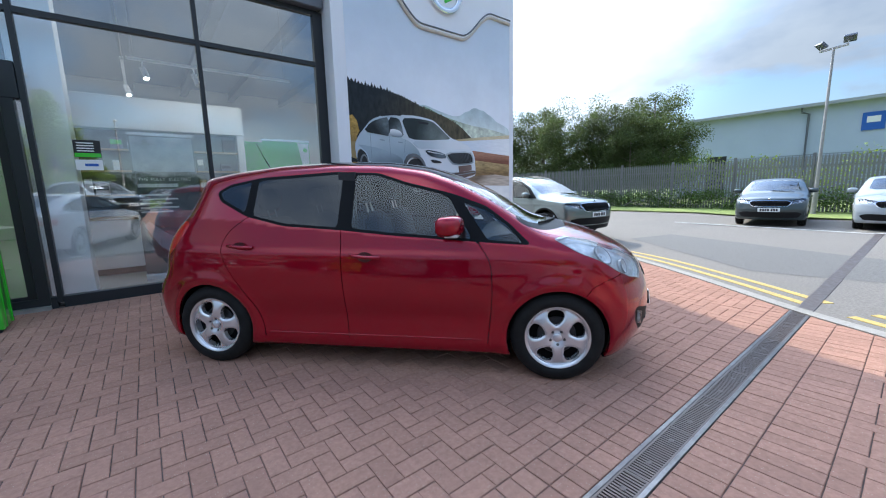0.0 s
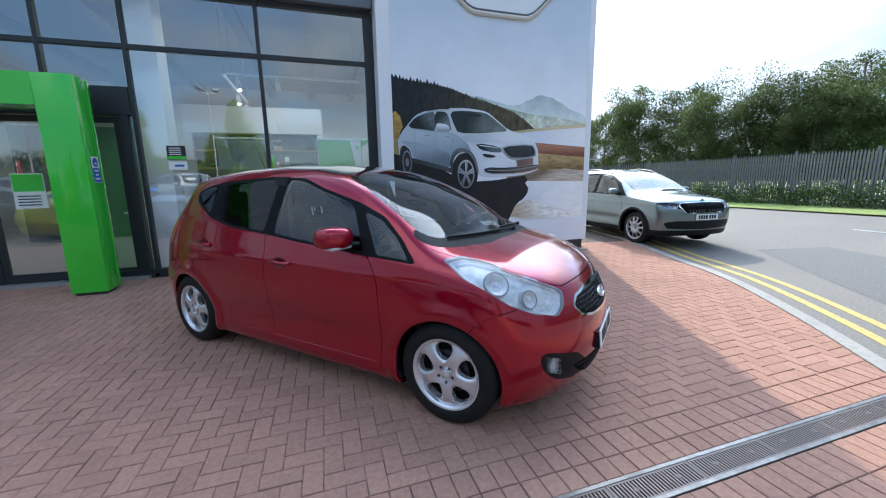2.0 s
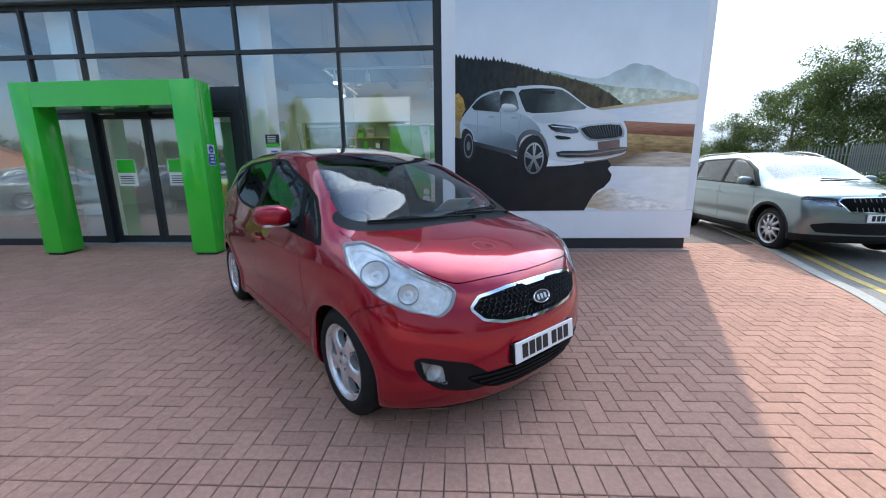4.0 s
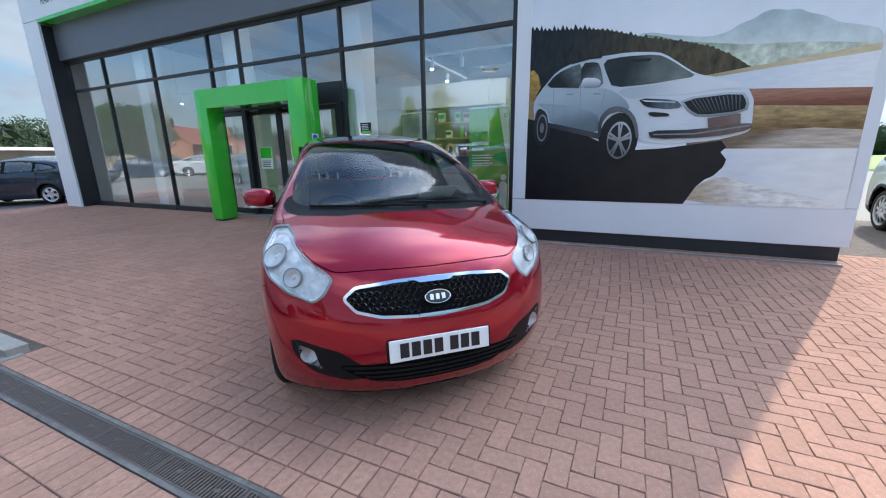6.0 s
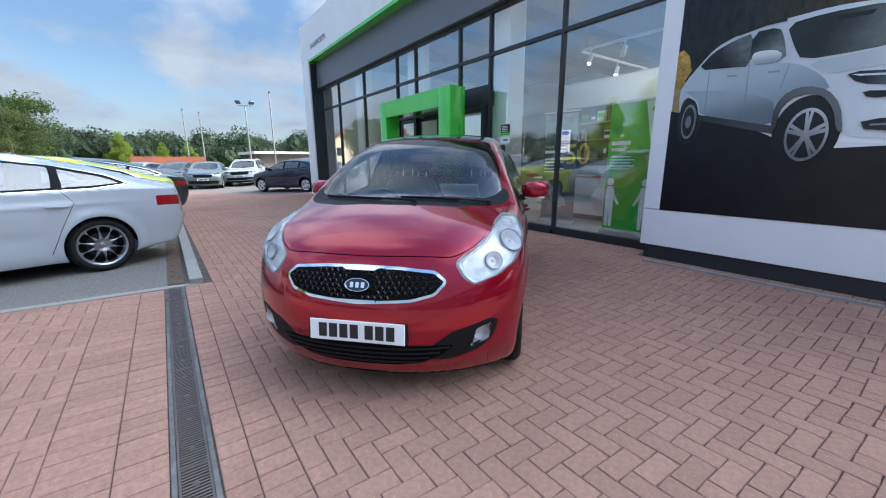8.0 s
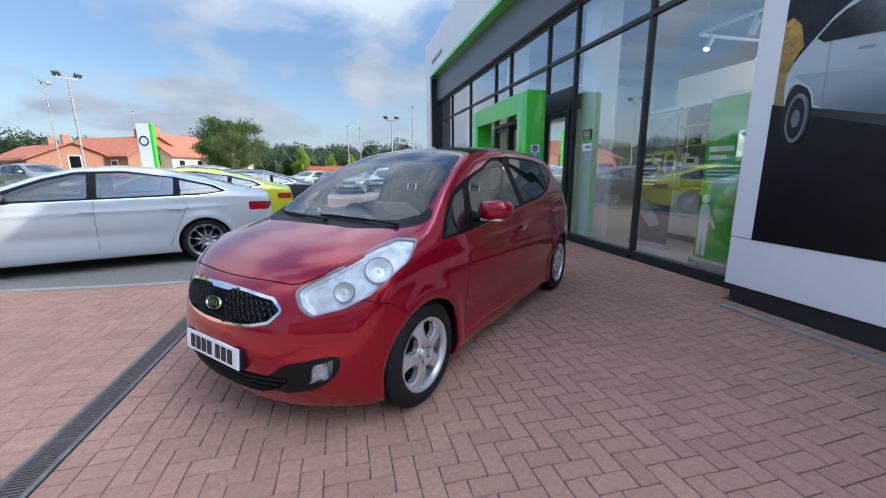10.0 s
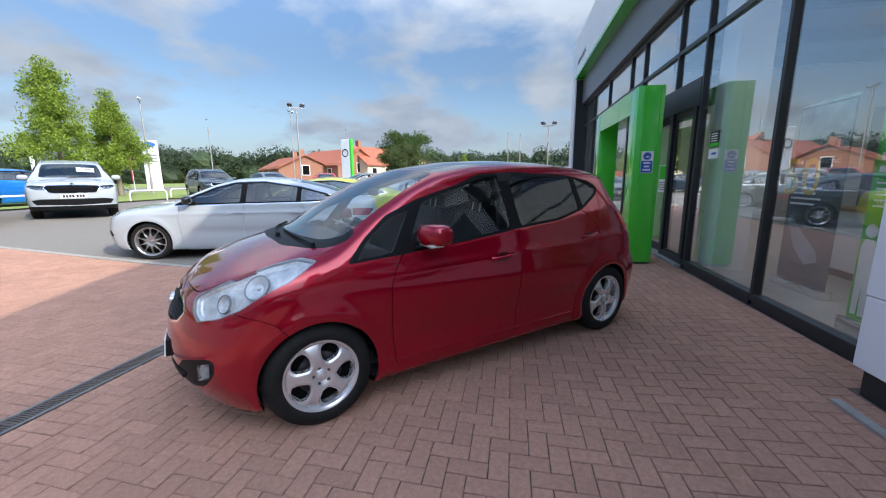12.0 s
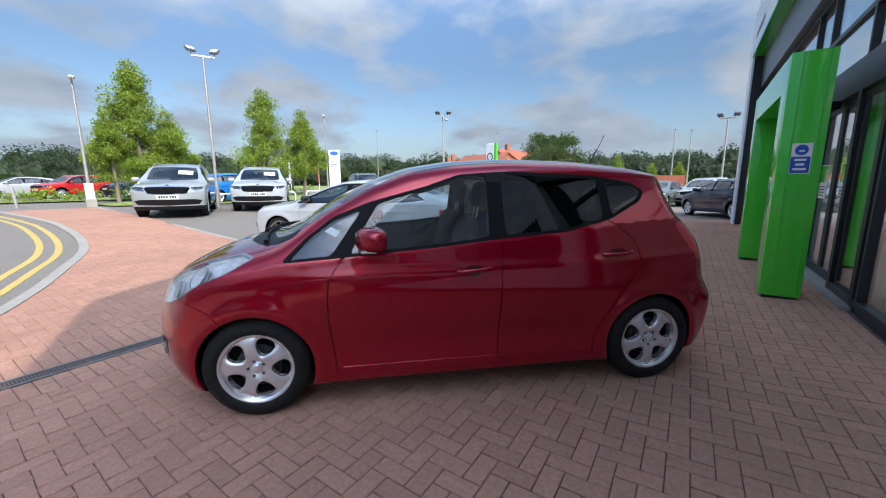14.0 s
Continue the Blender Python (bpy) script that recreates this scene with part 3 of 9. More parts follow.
# fascia, white band and end fin
solid("fascia", boxed(-10.5, 2.45, 6.02, 6.30, 4.09, 5.00, bevel=0.01, seg=1), "fascia", "dark grey fascia panel above the glazing", "fascia", kind="structure")
shell = thing("white_band", "white composite cladding band with a bright green edge", "cladding", kind="structure")
for x0, x1 in ((-11.3, -8.2), (-8.19, -5.0), (-4.99, -1.8), (-1.79, 2.44)):
    part("panel", boxed(x0, x1, 5.75, 6.4, 5.06, 6.35, bevel=0.006, seg=1), "white_panel", shell)
part("green_edge", boxed(-10.5, 2.44, 5.74, 6.3, 4.97, 5.055), "green", shell, "thin bright green edge strip")
part("end_fin", boxed(-11.3, -10.5, 5.75, 6.4, 0.02, 5.05, bevel=0.006, seg=1), "white_panel", shell, "white end fin reaching the ground")
part("reveal", boxed(-10.495, -10.46, 5.80, 6.15, 0.02, 4.95), "frame", shell, "dark inner side of the fin")
writing("lettering", "RAINWORTH", 0.26, "frame", shell, pose(-9.3, 5.745, 5.42, 90, 0, 0), "small grey capital letters")

M["column_white"] = material("white_gloss_column", (0.88, 0.89, 0.90), 0.3, vary=0.02, scale=2)
for x in (-0.83, -4.15, -7.55):
    bm = boxed(x - 0.21, x + 0.21, 6.38, 6.80, FLOOR, 5.14, bevel=0.01)
    solid("column", bm, "column_white", "square white steel column behind the glazing", "column", "columns behind the glazing", "structure")


# ---- tower with the billboard ----
def build_tower():
    tower = thing("billboard_tower", "white clad tower carrying a large printed billboard", "wall", kind="structure")
    x0, x1, y = 2.47, 6.50, 5.80
    part("plinth", boxed(x0 + 0.04, x1 - 0.06, y + 0.04, 6.6, 0.0, 0.235), "plinth", tower, "black recessed plinth")
    part("lower_panel", boxed(x0, x1, y, 6.5, 0.24, 0.70, bevel=0.006, seg=1), "white_panel", tower)
    part("left_pilaster", boxed(x0, 2.68, y - 0.005, 6.5, 0.705, 5.4, bevel=0.006, seg=1), "white_panel", tower)
    part("right_pilaster", boxed(6.37, x1, y - 0.005, 6.5, 0.705, 5.4, bevel=0.006, seg=1), "white_panel", tower)
    # top panel with the dipping lower edge
    wave = []
    for k in range(41):
        x = 2.69 + (6.36 - 2.69) * k / 40
        u = abs(x - 4.57)
        s = min(1, max(0, (u - 0.45) / 0.80))
        wave.append((x, 4.13 + 0.56 * s * s * (3 - 2 * s)))
    pts = wave + [(6.36, 5.75), (4.6, 6.5), (2.69, 6.9)]
    part("crown", prism(bmesh.new(), pts, y - 0.03, 6.45), "white_panel", tower, "white crown panel with a wavy lower edge")
    bm = bmesh.new()
    tube(bm, [(px, y - 0.035, pz + 0.05) for px, pz in wave], 0.014, 6)
    part("wave_trim", bm, "fascia", tower, "dark trim line along the wavy edge")
    bm = bmesh.new()
    tube(bm, [(px, y - 0.012, pz - 0.012) for px, pz in wave], 0.03, 8)
    part("wave_bead", bm, material("beige_bead", (0.55, 0.5, 0.42), 0.4), tower, "pale bead under the wavy edge", smooth=40)
    part("roof_block", prism(bmesh.new(), [(x0, 5.41), (2.68, 5.41), (2.68, 6.9), (x0, 6.9)], y, 6.45), "white_panel", tower)
    part("roof_block", prism(bmesh.new(), [(6.37, 5.41), (x1, 5.41), (x1, 5.70), (6.37, 5.75)], y, 6.45), "white_panel", tower)
    bm = bmesh.new()
    lathe(bm, [(0.30, -0.02), (0.30, -0.06), (0.345, -0.075), (0.385, -0.06), (0.39, -0.02)], 48, "y", (4.62, y - 0.02, 4.84))
    part("emblem_ring", bm, "chrome", tower, "chrome ring of the round emblem", smooth=50)
    bm = bmesh.new()
    lathe(bm, [(0.001, -0.03), (0.29, -0.03), (0.30, -0.02)], 40, "y", (4.62, y - 0.02, 4.84))
    part("emblem_disc", bm, "white_panel", tower)
    bm = prism(bmesh.new(), [(4.62, 4.62), (4.85, 4.75), (4.72, 4.80), (4.60, 4.72)], y - 0.06, y - 0.052)
    part("emblem_mark", bm, "green", tower)
    part("cable_tray", boxed(2.62, 6.4, 5.60, 5.66, 0.055, 0.075), "steel", tower, "thin metal strip at the foot")
    return tower


build_tower()


def fade(name, c0, c1, p0, p1, vary=0.06, scale=4.0, rough=0.4, streak=1.0):
    """Printed ink that runs from one colour at p0 to another at p1, in x and z."""
    m = Nodes(name)
    setp(m.bsdf, Roughness=rough, Specular_IOR_Level=0.3)
    co, mp = m.add("TexCoord"), m.add("Mapping")
    dx, dz = p1[0] - p0[0], p1[1] - p0[1]
    n = dx * dx + dz * dz
    dot, r = m.add("VectorMath"), m.add("MapRange", From_Min=(p0[0] * dx + p0[1] * dz) / n, From_Max=(p1[0] * dx + p1[1] * dz) / n)
    dot.operation = "DOT_PRODUCT"
    dot.inputs[1].default_value = (dx / n, 0, dz / n)
    r.interpolation_type = "SMOOTHSTEP"
    m.link(co.outputs["Object"], dot.inputs[0])
    m.link(dot.outputs["Value"], r.inputs["Value"])
    mx = m.add("Mix")
    mx.data_type = "RGBA"
    mx.inputs["A"].default_value, mx.inputs["B"].default_value = (*c0, 1), (*c1, 1)
    m.link(r.outputs["Result"], mx.inputs["Factor"])
    mp.inputs["Scale"].default_value = (1.0, 1.0, streak)
    no, rr, mul = m.add("TexNoise", Scale=scale, Detail=7.0, Roughness=0.62), m.add("MapRange", From_Min=0.3, From_Max=0.7, To_Min=1 - vary, To_Max=1 + vary), m.add("VectorMath")
    mul.operation = "SCALE"
    m.link(co.outputs["Object"], mp.inputs["Vector"])
    m.link(mp.outputs["Vector"], no.inputs["Vector"])
    m.link(no.outputs["Fac"], rr.inputs["Value"])
    m.link(mx.outputs["Result"], mul.inputs[0])
    m.link(rr.outputs["Result"], mul.inputs["Scale"])
    m.link(mul.outputs["Vector"], m.bsdf.inputs["Base Color"])
    m.mat.diffuse_color = (*c0, 1)
    return m.mat


def soft_outline(pts, n=2):
    p = [Vector(q) for q in pts]
    for _ in range(n):
        p = [w for a, b in zip(p, p[1:] + p[:1]) for w in (a.lerp(b, 0.22), a.lerp(b, 0.78))]
    return [tuple(q) for q in p]


def build_billboard():
    """A printed picture: an off-road car on a mountain road, in layers of ink."""
    board = thing("billboard_picture", "large printed billboard of a white car on a mountain road", "billboard", at=pose(0, 0, 0))
    part("sky", boxed(2.66, 6.39, 5.802, 5.83, 0.69, 4.75), fade("print_sky", (0.84, 0.87, 0.92), (0.58, 0.66, 0.76), (4.5, 2.6), (4.5, 4.4), 0.05, 1.5), board)
    level = [5.800]

    def layer(name, pts, mat, soft=0):
        level[0] -= 0.0005
        part(name, prism(bmesh.new(), soft_outline(pts, soft) if soft else pts, level[0], 5.803), mat, board)

    def ell(cx, cz, rx, rz, n=28):
        return [(cx + rx * math.cos(2 * math.pi * k / n), cz + rz * math.sin(2 * math.pi * k / n)) for k in range(n)]
    rng = random.Random(4)
    layer("far_mountain", [(3.89, 2.80), (4.14, 2.85), (4.40, 2.78), (4.82, 2.70), (5.00, 2.74), (5.10, 2.81), (5.22, 2.84), (5.30, 2.90), (5.41, 2.92), (5.52, 2.885), (5.62, 2.89), (5.72, 2.83), (5.85, 2.79), (5.98, 2.70), (6.15, 2.66), (6.38, 2.58), (6.38, 2.25), (3.9, 2.4)], fade("print_far_mountain", (0.46, 0.56, 0.58), (0.68, 0.75, 0.74), (5.0, 2.9), (5.0, 2.5), 0.16, 5.0), 2)
    layer("hill", [(3.80, 2.70), (4.0, 2.80), (4.20, 2.81), (4.50, 2.70), (4.83, 2.64), (5.18, 2.58), (5.80, 2.54), (6.38, 2.45), (6.38, 2.25), (3.8, 2.3)], fade("print_hill", (0.20, 0.30, 0.19), (0.60, 0.65, 0.54), (4.3, 2.8), (5.5, 2.45), 0.4, 9.0), 1)
    ridge = []
    for k in range(92):
        x = 2.67 + (k + rng.uniform(-0.3, 0.3) * (0 < k < 91)) * 0.0285
        tall = 3.10 - 0.20 * (x - 2.67) - 0.30 * max(0, x - 4.3) ** 2 + 0.03 * math.sin(4 * x)
        ridge.append((x, tall + (rng.uniform(0.015, 0.085) if k % 2 else -0.01) * max(0.25, 1 - 0.32 * (x - 2.67))))
    layer("forest", ridge + [(5.29, 2.20), (2.67, 1.7)], fade("print_forest", (0.010, 0.014, 0.018), (0.085, 0.070, 0.040), (3.0, 3.0), (4.6, 2.1), 0.55, 16.0, streak=0.45))
    layer("autumn_tree", [(2.67, 2.52), (2.73, 2.54), (2.80, 2.46), (2.84, 2.30), (2.78, 2.2), (2.84, 2.0), (2.76, 1.85), (2.67, 1.80)], fade("print_autumn", (0.44, 0.27, 0.06), (0.18, 0.11, 0.04), (2.7, 2.5), (2.75, 1.9), 0.5, 22.0))
    layer("plain", [(2.67, 2.12), (4.61, 2.25), (5.84, 2.40), (6.38, 2.46), (6.38, 2.30), (4.6, 2.1), (2.67, 1.6)], fade("print_plain", (0.30, 0.22, 0.10), (0.66, 0.56, 0.36), (4.3, 2.2), (5.8, 2.35), 0.15, 9.0, streak=4.0))
    layer("lake", [(4.61, 2.22), (5.83, 2.335), (6.38, 2.385), (6.38, 1.99), (4.63, 2.11)], fade("print_lake", (0.66, 0.72, 0.80), (0.86, 0.87, 0.88), (5.0, 2.3), (6.3, 2.1), 0.06, 5.0, streak=6.0))
    layer("red_field", [(4.63, 2.13), (5.88, 2.05), (6.38, 2.02), (6.38, 1.83), (4.65, 1.94)], fade("print_red_field", (0.40, 0.20, 0.13), (0.20, 0.075, 0.045), (5.6, 2.05), (5.6, 1.86), 0.35, 5.0, streak=14.0))
    layer("gold_field", [(4.65, 1.95), (5.92, 1.86), (6.38, 1.83), (6.38, 1.55), (4.71, 1.54)], fade("print_gold_field", (0.42, 0.30, 0.14), (0.20, 0.12, 0.05), (5.6, 1.86), (5.6, 1.58), 0.45, 7.0, streak=4.0))
    layer("far_road", [(4.71, 1.56), (5.96, 1.62), (6.38, 1.58), (6.38, 1.36), (4.73, 1.38)], fade("print_far_road", (0.20, 0.145, 0.10), (0.52, 0.44, 0.36), (5.5, 1.6), (5.6, 1.40), 0.30, 4.0, streak=8.0))
    layer("near_road", [(2.67, 1.60), (4.73, 1.41), (6.38, 1.38), (6.38, 0.70), (2.67, 0.70)], fade("print_near_road", (0.74, 0.76, 0.80), (0.86, 0.86, 0.84), (5.1, 1.1), (6.2, 1.2), 0.07, 3.0, streak=3.0))
    layer("tan_verge", [(4.77, 0.70), (4.89, 0.95), (5.15, 1.07), (5.40, 1.0), (5.78, 0.88), (6.2, 0.80), (6.38, 0.70)], fade("print_tan", (0.50, 0.40, 0.28), (0.80, 0.78, 0.74), (4.85, 0.80), (5.5, 1.0), 0.25, 8.0, streak=3.0), 1)
    layer("ground_shadow", [(2.67, 0.70), (2.67, 1.88), (3.41, 1.66), (3.93, 1.40), (4.47, 1.42), (5.09, 1.50), (5.15, 1.42), (5.10, 1.36), (5.17, 1.27), (5.15, 1.18), (5.06, 1.07), (4.97, 1.02), (4.89, 0.93), (4.82, 0.80), (4.77, 0.70)], fade("print_black", (0.006, 0.007, 0.010), (0.016, 0.015, 0.016), (2.8, 0.8), (4.9, 1.2), 0.3, 4.0))
    black = fade("print_tyre", (0.008, 0.009, 0.011), (0.02, 0.021, 0.024), (3.0, 1.2), (3.0, 1.9), 0.1)
    layer("rear_tyre", ell(2.88, 1.76, 0.125, 0.27), black)
    layer("front_tyre", ell(3.91, 1.55, 0.245, 0.345), black)
    layer("car_body", [(2.77, 1.82), (2.74, 2.07), (2.80, 2.20), (2.90, 2.32), (3.05, 2.49), (3.27, 2.58), (3.48, 2.62), (3.63, 2.62), (3.96, 2.635), (4.28, 2.60), (4.39, 2.55), (4.54, 2.44), (4.73, 2.30), (4.98, 2.24), (5.16, 2.19), (5.26, 2.12), (5.31, 2.04), (5.35, 1.96), (5.355, 1.86), (5.37, 1.70), (5.36, 1.60), (5.25, 1.56), (5.00, 1.50), (4.52, 1.47), (4.25, 1.50), (4.16, 1.54), (4.13, 1.75), (4.02, 1.90), (3.87, 1.95), (3.73, 1.92), (3.66, 1.78), (3.67, 1.59), (3.35, 1.67), (2.98, 1.77), (2.94, 1.95), (2.84, 2.02), (2.78, 1.98)], fade("print_white_car", (0.44, 0.51, 0.57), (0.70, 0.74, 0.78), (3.2, 1.9), (4.6, 2.1), 0.03, 2.0), 1)
    layer("flank", [(2.81, 2.18), (2.91, 2.28), (3.26, 2.27), (3.66, 2.23), (3.80, 2.18), (3.96, 2.06), (4.04, 1.92), (3.87, 1.98), (3.72, 1.96), (3.65, 1.81), (3.65, 1.66), (3.34, 1.73), (2.99, 1.82), (2.95, 1.97), (2.85, 2.05), (2.78, 2.03)], fade("print_flank", (0.42, 0.50, 0.55), (0.26, 0.33, 0.38), (3.3, 2.26), (3.4, 1.78), 0.06, 3.0), 1)
    layer("flank_shade", [(2.79, 2.09), (3.25, 2.03), (3.62, 1.90), (3.65, 1.80), (3.66, 1.64), (3.34, 1.71), (2.99, 1.80), (2.95, 1.96), (2.85, 2.04)], fade("print_flank_shade", (0.30, 0.37, 0.42), (0.13, 0.17, 0.20), (3.3, 2.02), (3.35, 1.72), 0.08, 4.0), 1)
    seam = fade("print_seam", (0.16, 0.20, 0.23), (0.26, 0.31, 0.34), (3.3, 1.7), (3.3, 2.3), 0.05)
    for x0, z0, x1, z1 in ((3.375, 2.30, 3.40, 1.73), (3.02, 2.27, 3.03, 1.84), (3.70, 2.20, 3.665, 1.98)):
        layer("door_seam", [(x0, z0), (x0 + 0.007, z0), (x1 + 0.007, z1), (x1, z1)], seam)
    for x, z in ((3.20, 2.17), (3.55, 2.15)):
        layer("door_handle", [(x, z), (x + 0.09, z - 0.006), (x + 0.09, z + 0.012), (x, z + 0.018)], seam)
    layer("sill", [(2.96, 1.815), (3.66, 1.64), (3.67, 1.56), (2.96, 1.755)], fade("print_sill", (0.03, 0.035, 0.04), (0.06, 0.065, 0.07), (3.0, 1.7), (3.6, 1.6), 0.1))
    layer("bonnet", [(3.82, 2.19), (4.22, 2.21), (4.49, 2.235), (4.75, 2.28), (4.98, 2.22), (5.16, 2.17), (5.25, 2.10), (5.00, 2.11), (4.64, 2.07), (4.24, 2.08), (3.99, 2.06)], fade("print_bonnet", (0.46, 0.53, 0.58), (0.74, 0.77, 0.80), (4.0, 2.1), (4.8, 2.24), 0.03, 2.0), 1)
    layer("windscreen", [(3.635, 2.565), (3.91, 2.59), (4.29, 2.57), (4.42, 2.50), (4.60, 2.37), (4.74, 2.275), (4.47, 2.25), (4.22, 2.225), (3.79, 2.22), (3.72, 2.35)], fade("print_windscreen", (0.022, 0.032, 0.033), (0.17, 0.20, 0.19), (3.9, 2.45), (4.5, 2.27), 0.25, 6.0), 1)
    layer("mirror_band", [(3.98, 2.545), (4.22, 2.535), (4.20, 2.50), (4.0, 2.505)], black)
    layer("rear_side_window", [(2.90, 2.29), (3.04, 2.45), (3.24, 2.53), (3.385, 2.56), (3.385, 2.24), (3.26, 2.26)], fade("print_side_window", (0.012, 0.016, 0.018), (0.13, 0.16, 0.17), (3.1, 2.35), (3.35, 2.52), 0.4, 12.0), 1)
    layer("front_side_window", [(3.375, 2.56), (3.58, 2.56), (3.63, 2.46), (3.68, 2.24), (3.38, 2.25)], fade("print_front_window", (0.02, 0.027, 0.03), (0.17, 0.20, 0.21), (3.45, 2.5), (3.6, 2.33), 0.35, 12.0), 1)
    layer("roof_rail", [(3.22, 2.585), (3.48, 2.625), (3.63, 2.62), (3.63, 2.60), (3.48, 2.60), (3.25, 2.56)], black)
    layer("door_mirror", [(3.39, 2.32), (3.42, 2.375), (3.58, 2.36), (3.645, 2.305), (3.61, 2.235), (3.42, 2.25)], fade("print_mirror", (0.72, 0.76, 0.79), (0.30, 0.35, 0.39), (3.5, 2.36), (3.5, 2.25), 0.03), 1)
    layer("headlamp", [(4.10, 2.065), (4.55, 2.015), (4.63, 1.92), (4.46, 1.905), (4.20, 1.95)], fade("print_headlamp", (0.02, 0.026, 0.034), (0.12, 0.15, 0.18), (4.2, 1.95), (4.5, 2.02), 0.4, 20.0), 1)
    layer("headlamp_glint", [(4.15, 2.035), (4.53, 1.995), (4.55, 1.975), (4.20, 2.015)], fade("print_glint", (0.72, 0.76, 0.80), (0.45, 0.50, 0.54), (4.2, 2.0), (4.5, 2.0), 0.2, 20.0))
    layer("fog_lamp", [(4.23, 1.89), (4.47, 1.86), (4.50, 1.82), (4.28, 1.82)], black, 1)
    chrome_print = fade("print_chrome", (0.50, 0.54, 0.57), (0.24, 0.28, 0.30), (4.9, 2.06), (4.9, 1.80), 0.1)
    layer("grille_frame", [(4.57, 2.03), (5.23, 2.075), (5.31, 1.95), (5.30, 1.82), (4.81, 1.785), (4.68, 1.86)], chrome_print, 1)
    layer("grille", [(4.61, 2.005), (5.215, 2.048), (5.28, 1.94), (5.27, 1.845), (4.82, 1.812), (4.71, 1.88)], black, 1)
    slat_print = fade("print_slat", (0.16, 0.18, 0.20), (0.07, 0.08, 0.09), (4.9, 2.04), (4.9, 1.84), 0.1)
    for k in range(1, 14):
        u = k / 14
        layer("grille_slat", [(4.66 + 0.58 * u, 1.998 + 0.04 * u), (4.668 + 0.58 * u, 1.998 + 0.04 * u), (4.80 + 0.46 * u, 1.84 + 0.022 * u), (4.79 + 0.46 * u, 1.84 + 0.022 * u)], slat_print)
    layer("plate_panel", [(4.91, 1.775), (5.24, 1.81), (5.25, 1.70), (4.93, 1.66)], fade("print_plate_panel", (0.16, 0.10, 0.085), (0.22, 0.15, 0.13), (4.9, 1.7), (5.2, 1.8), 0.1))
    layer("lower_grille", [(4.26, 1.65), (4.79, 1.64), (5.36, 1.71), (5.375, 1.62), (4.99, 1.545), (4.31, 1.54)], fade("print_lower_grille", (0.03, 0.03, 0.032), (0.17, 0.12, 0.10), (4.4, 1.6), (5.3, 1.66), 0.2, 10.0), 1)
    layer("lower_bar", [(4.33, 1.605), (4.79, 1.60), (5.35, 1.675), (5.35, 1.66), (4.79, 1.583), (4.33, 1.59)], chrome_print)
    layer("arch", [(3.65, 1.60), (3.65, 1.82), (3.73, 1.955), (3.87, 1.985), (4.02, 1.93), (4.12, 1.79), (4.17, 1.55), (4.13, 1.56), (4.08, 1.76), (3.99, 1.88), (3.87, 1.92), (3.76, 1.88), (3.69, 1.78), (3.69, 1.60)], fade("print_arch", (0.05, 0.055, 0.06), (0.14, 0.15, 0.16), (3.7, 1.6), (4.0, 1.9), 0.1), 1)
    rim = fade("print_rim", (0.16, 0.17, 0.18), (0.46, 0.48, 0.50), (3.85, 1.4), (4.0, 1.75), 0.15, 8.0)
    layer("wheel_rim", ell(3.925, 1.535, 0.155, 0.245), rim)
    layer("wheel_hollow", ell(3.925, 1.535, 0.135, 0.215), black)
    for k in range(5):
        for d in (-0.13, 0.13):
            a = 2 * math.pi * k / 5 + 0.3
            c, s = math.cos(a + d), math.sin(a + d)
            layer("wheel_spoke", [(3.925 - 0.012 * s + 0.02 * c, 1.535 + 0.02 * c + 0.03 * s), (3.925 + 0.14 * c - 0.010 * s, 1.535 + 0.225 * s + 0.018 * c), (3.925 + 0.14 * c + 0.010 * s, 1.535 + 0.225 * s - 0.018 * c), (3.925 + 0.012 * s + 0.02 * c, 1.535 - 0.02 * c + 0.03 * s)], rim)
    layer("wheel_hub", ell(3.925, 1.535, 0.035, 0.055, 16), rim)
    layer("rear_rim", ell(2.885, 1.74, 0.075, 0.19), rim)
    layer("rear_hollow", ell(2.885, 1.74, 0.06, 0.16), black)
    layer("rear_hub", ell(2.885, 1.74, 0.03, 0.07, 16), rim)
    return board


build_billboard()


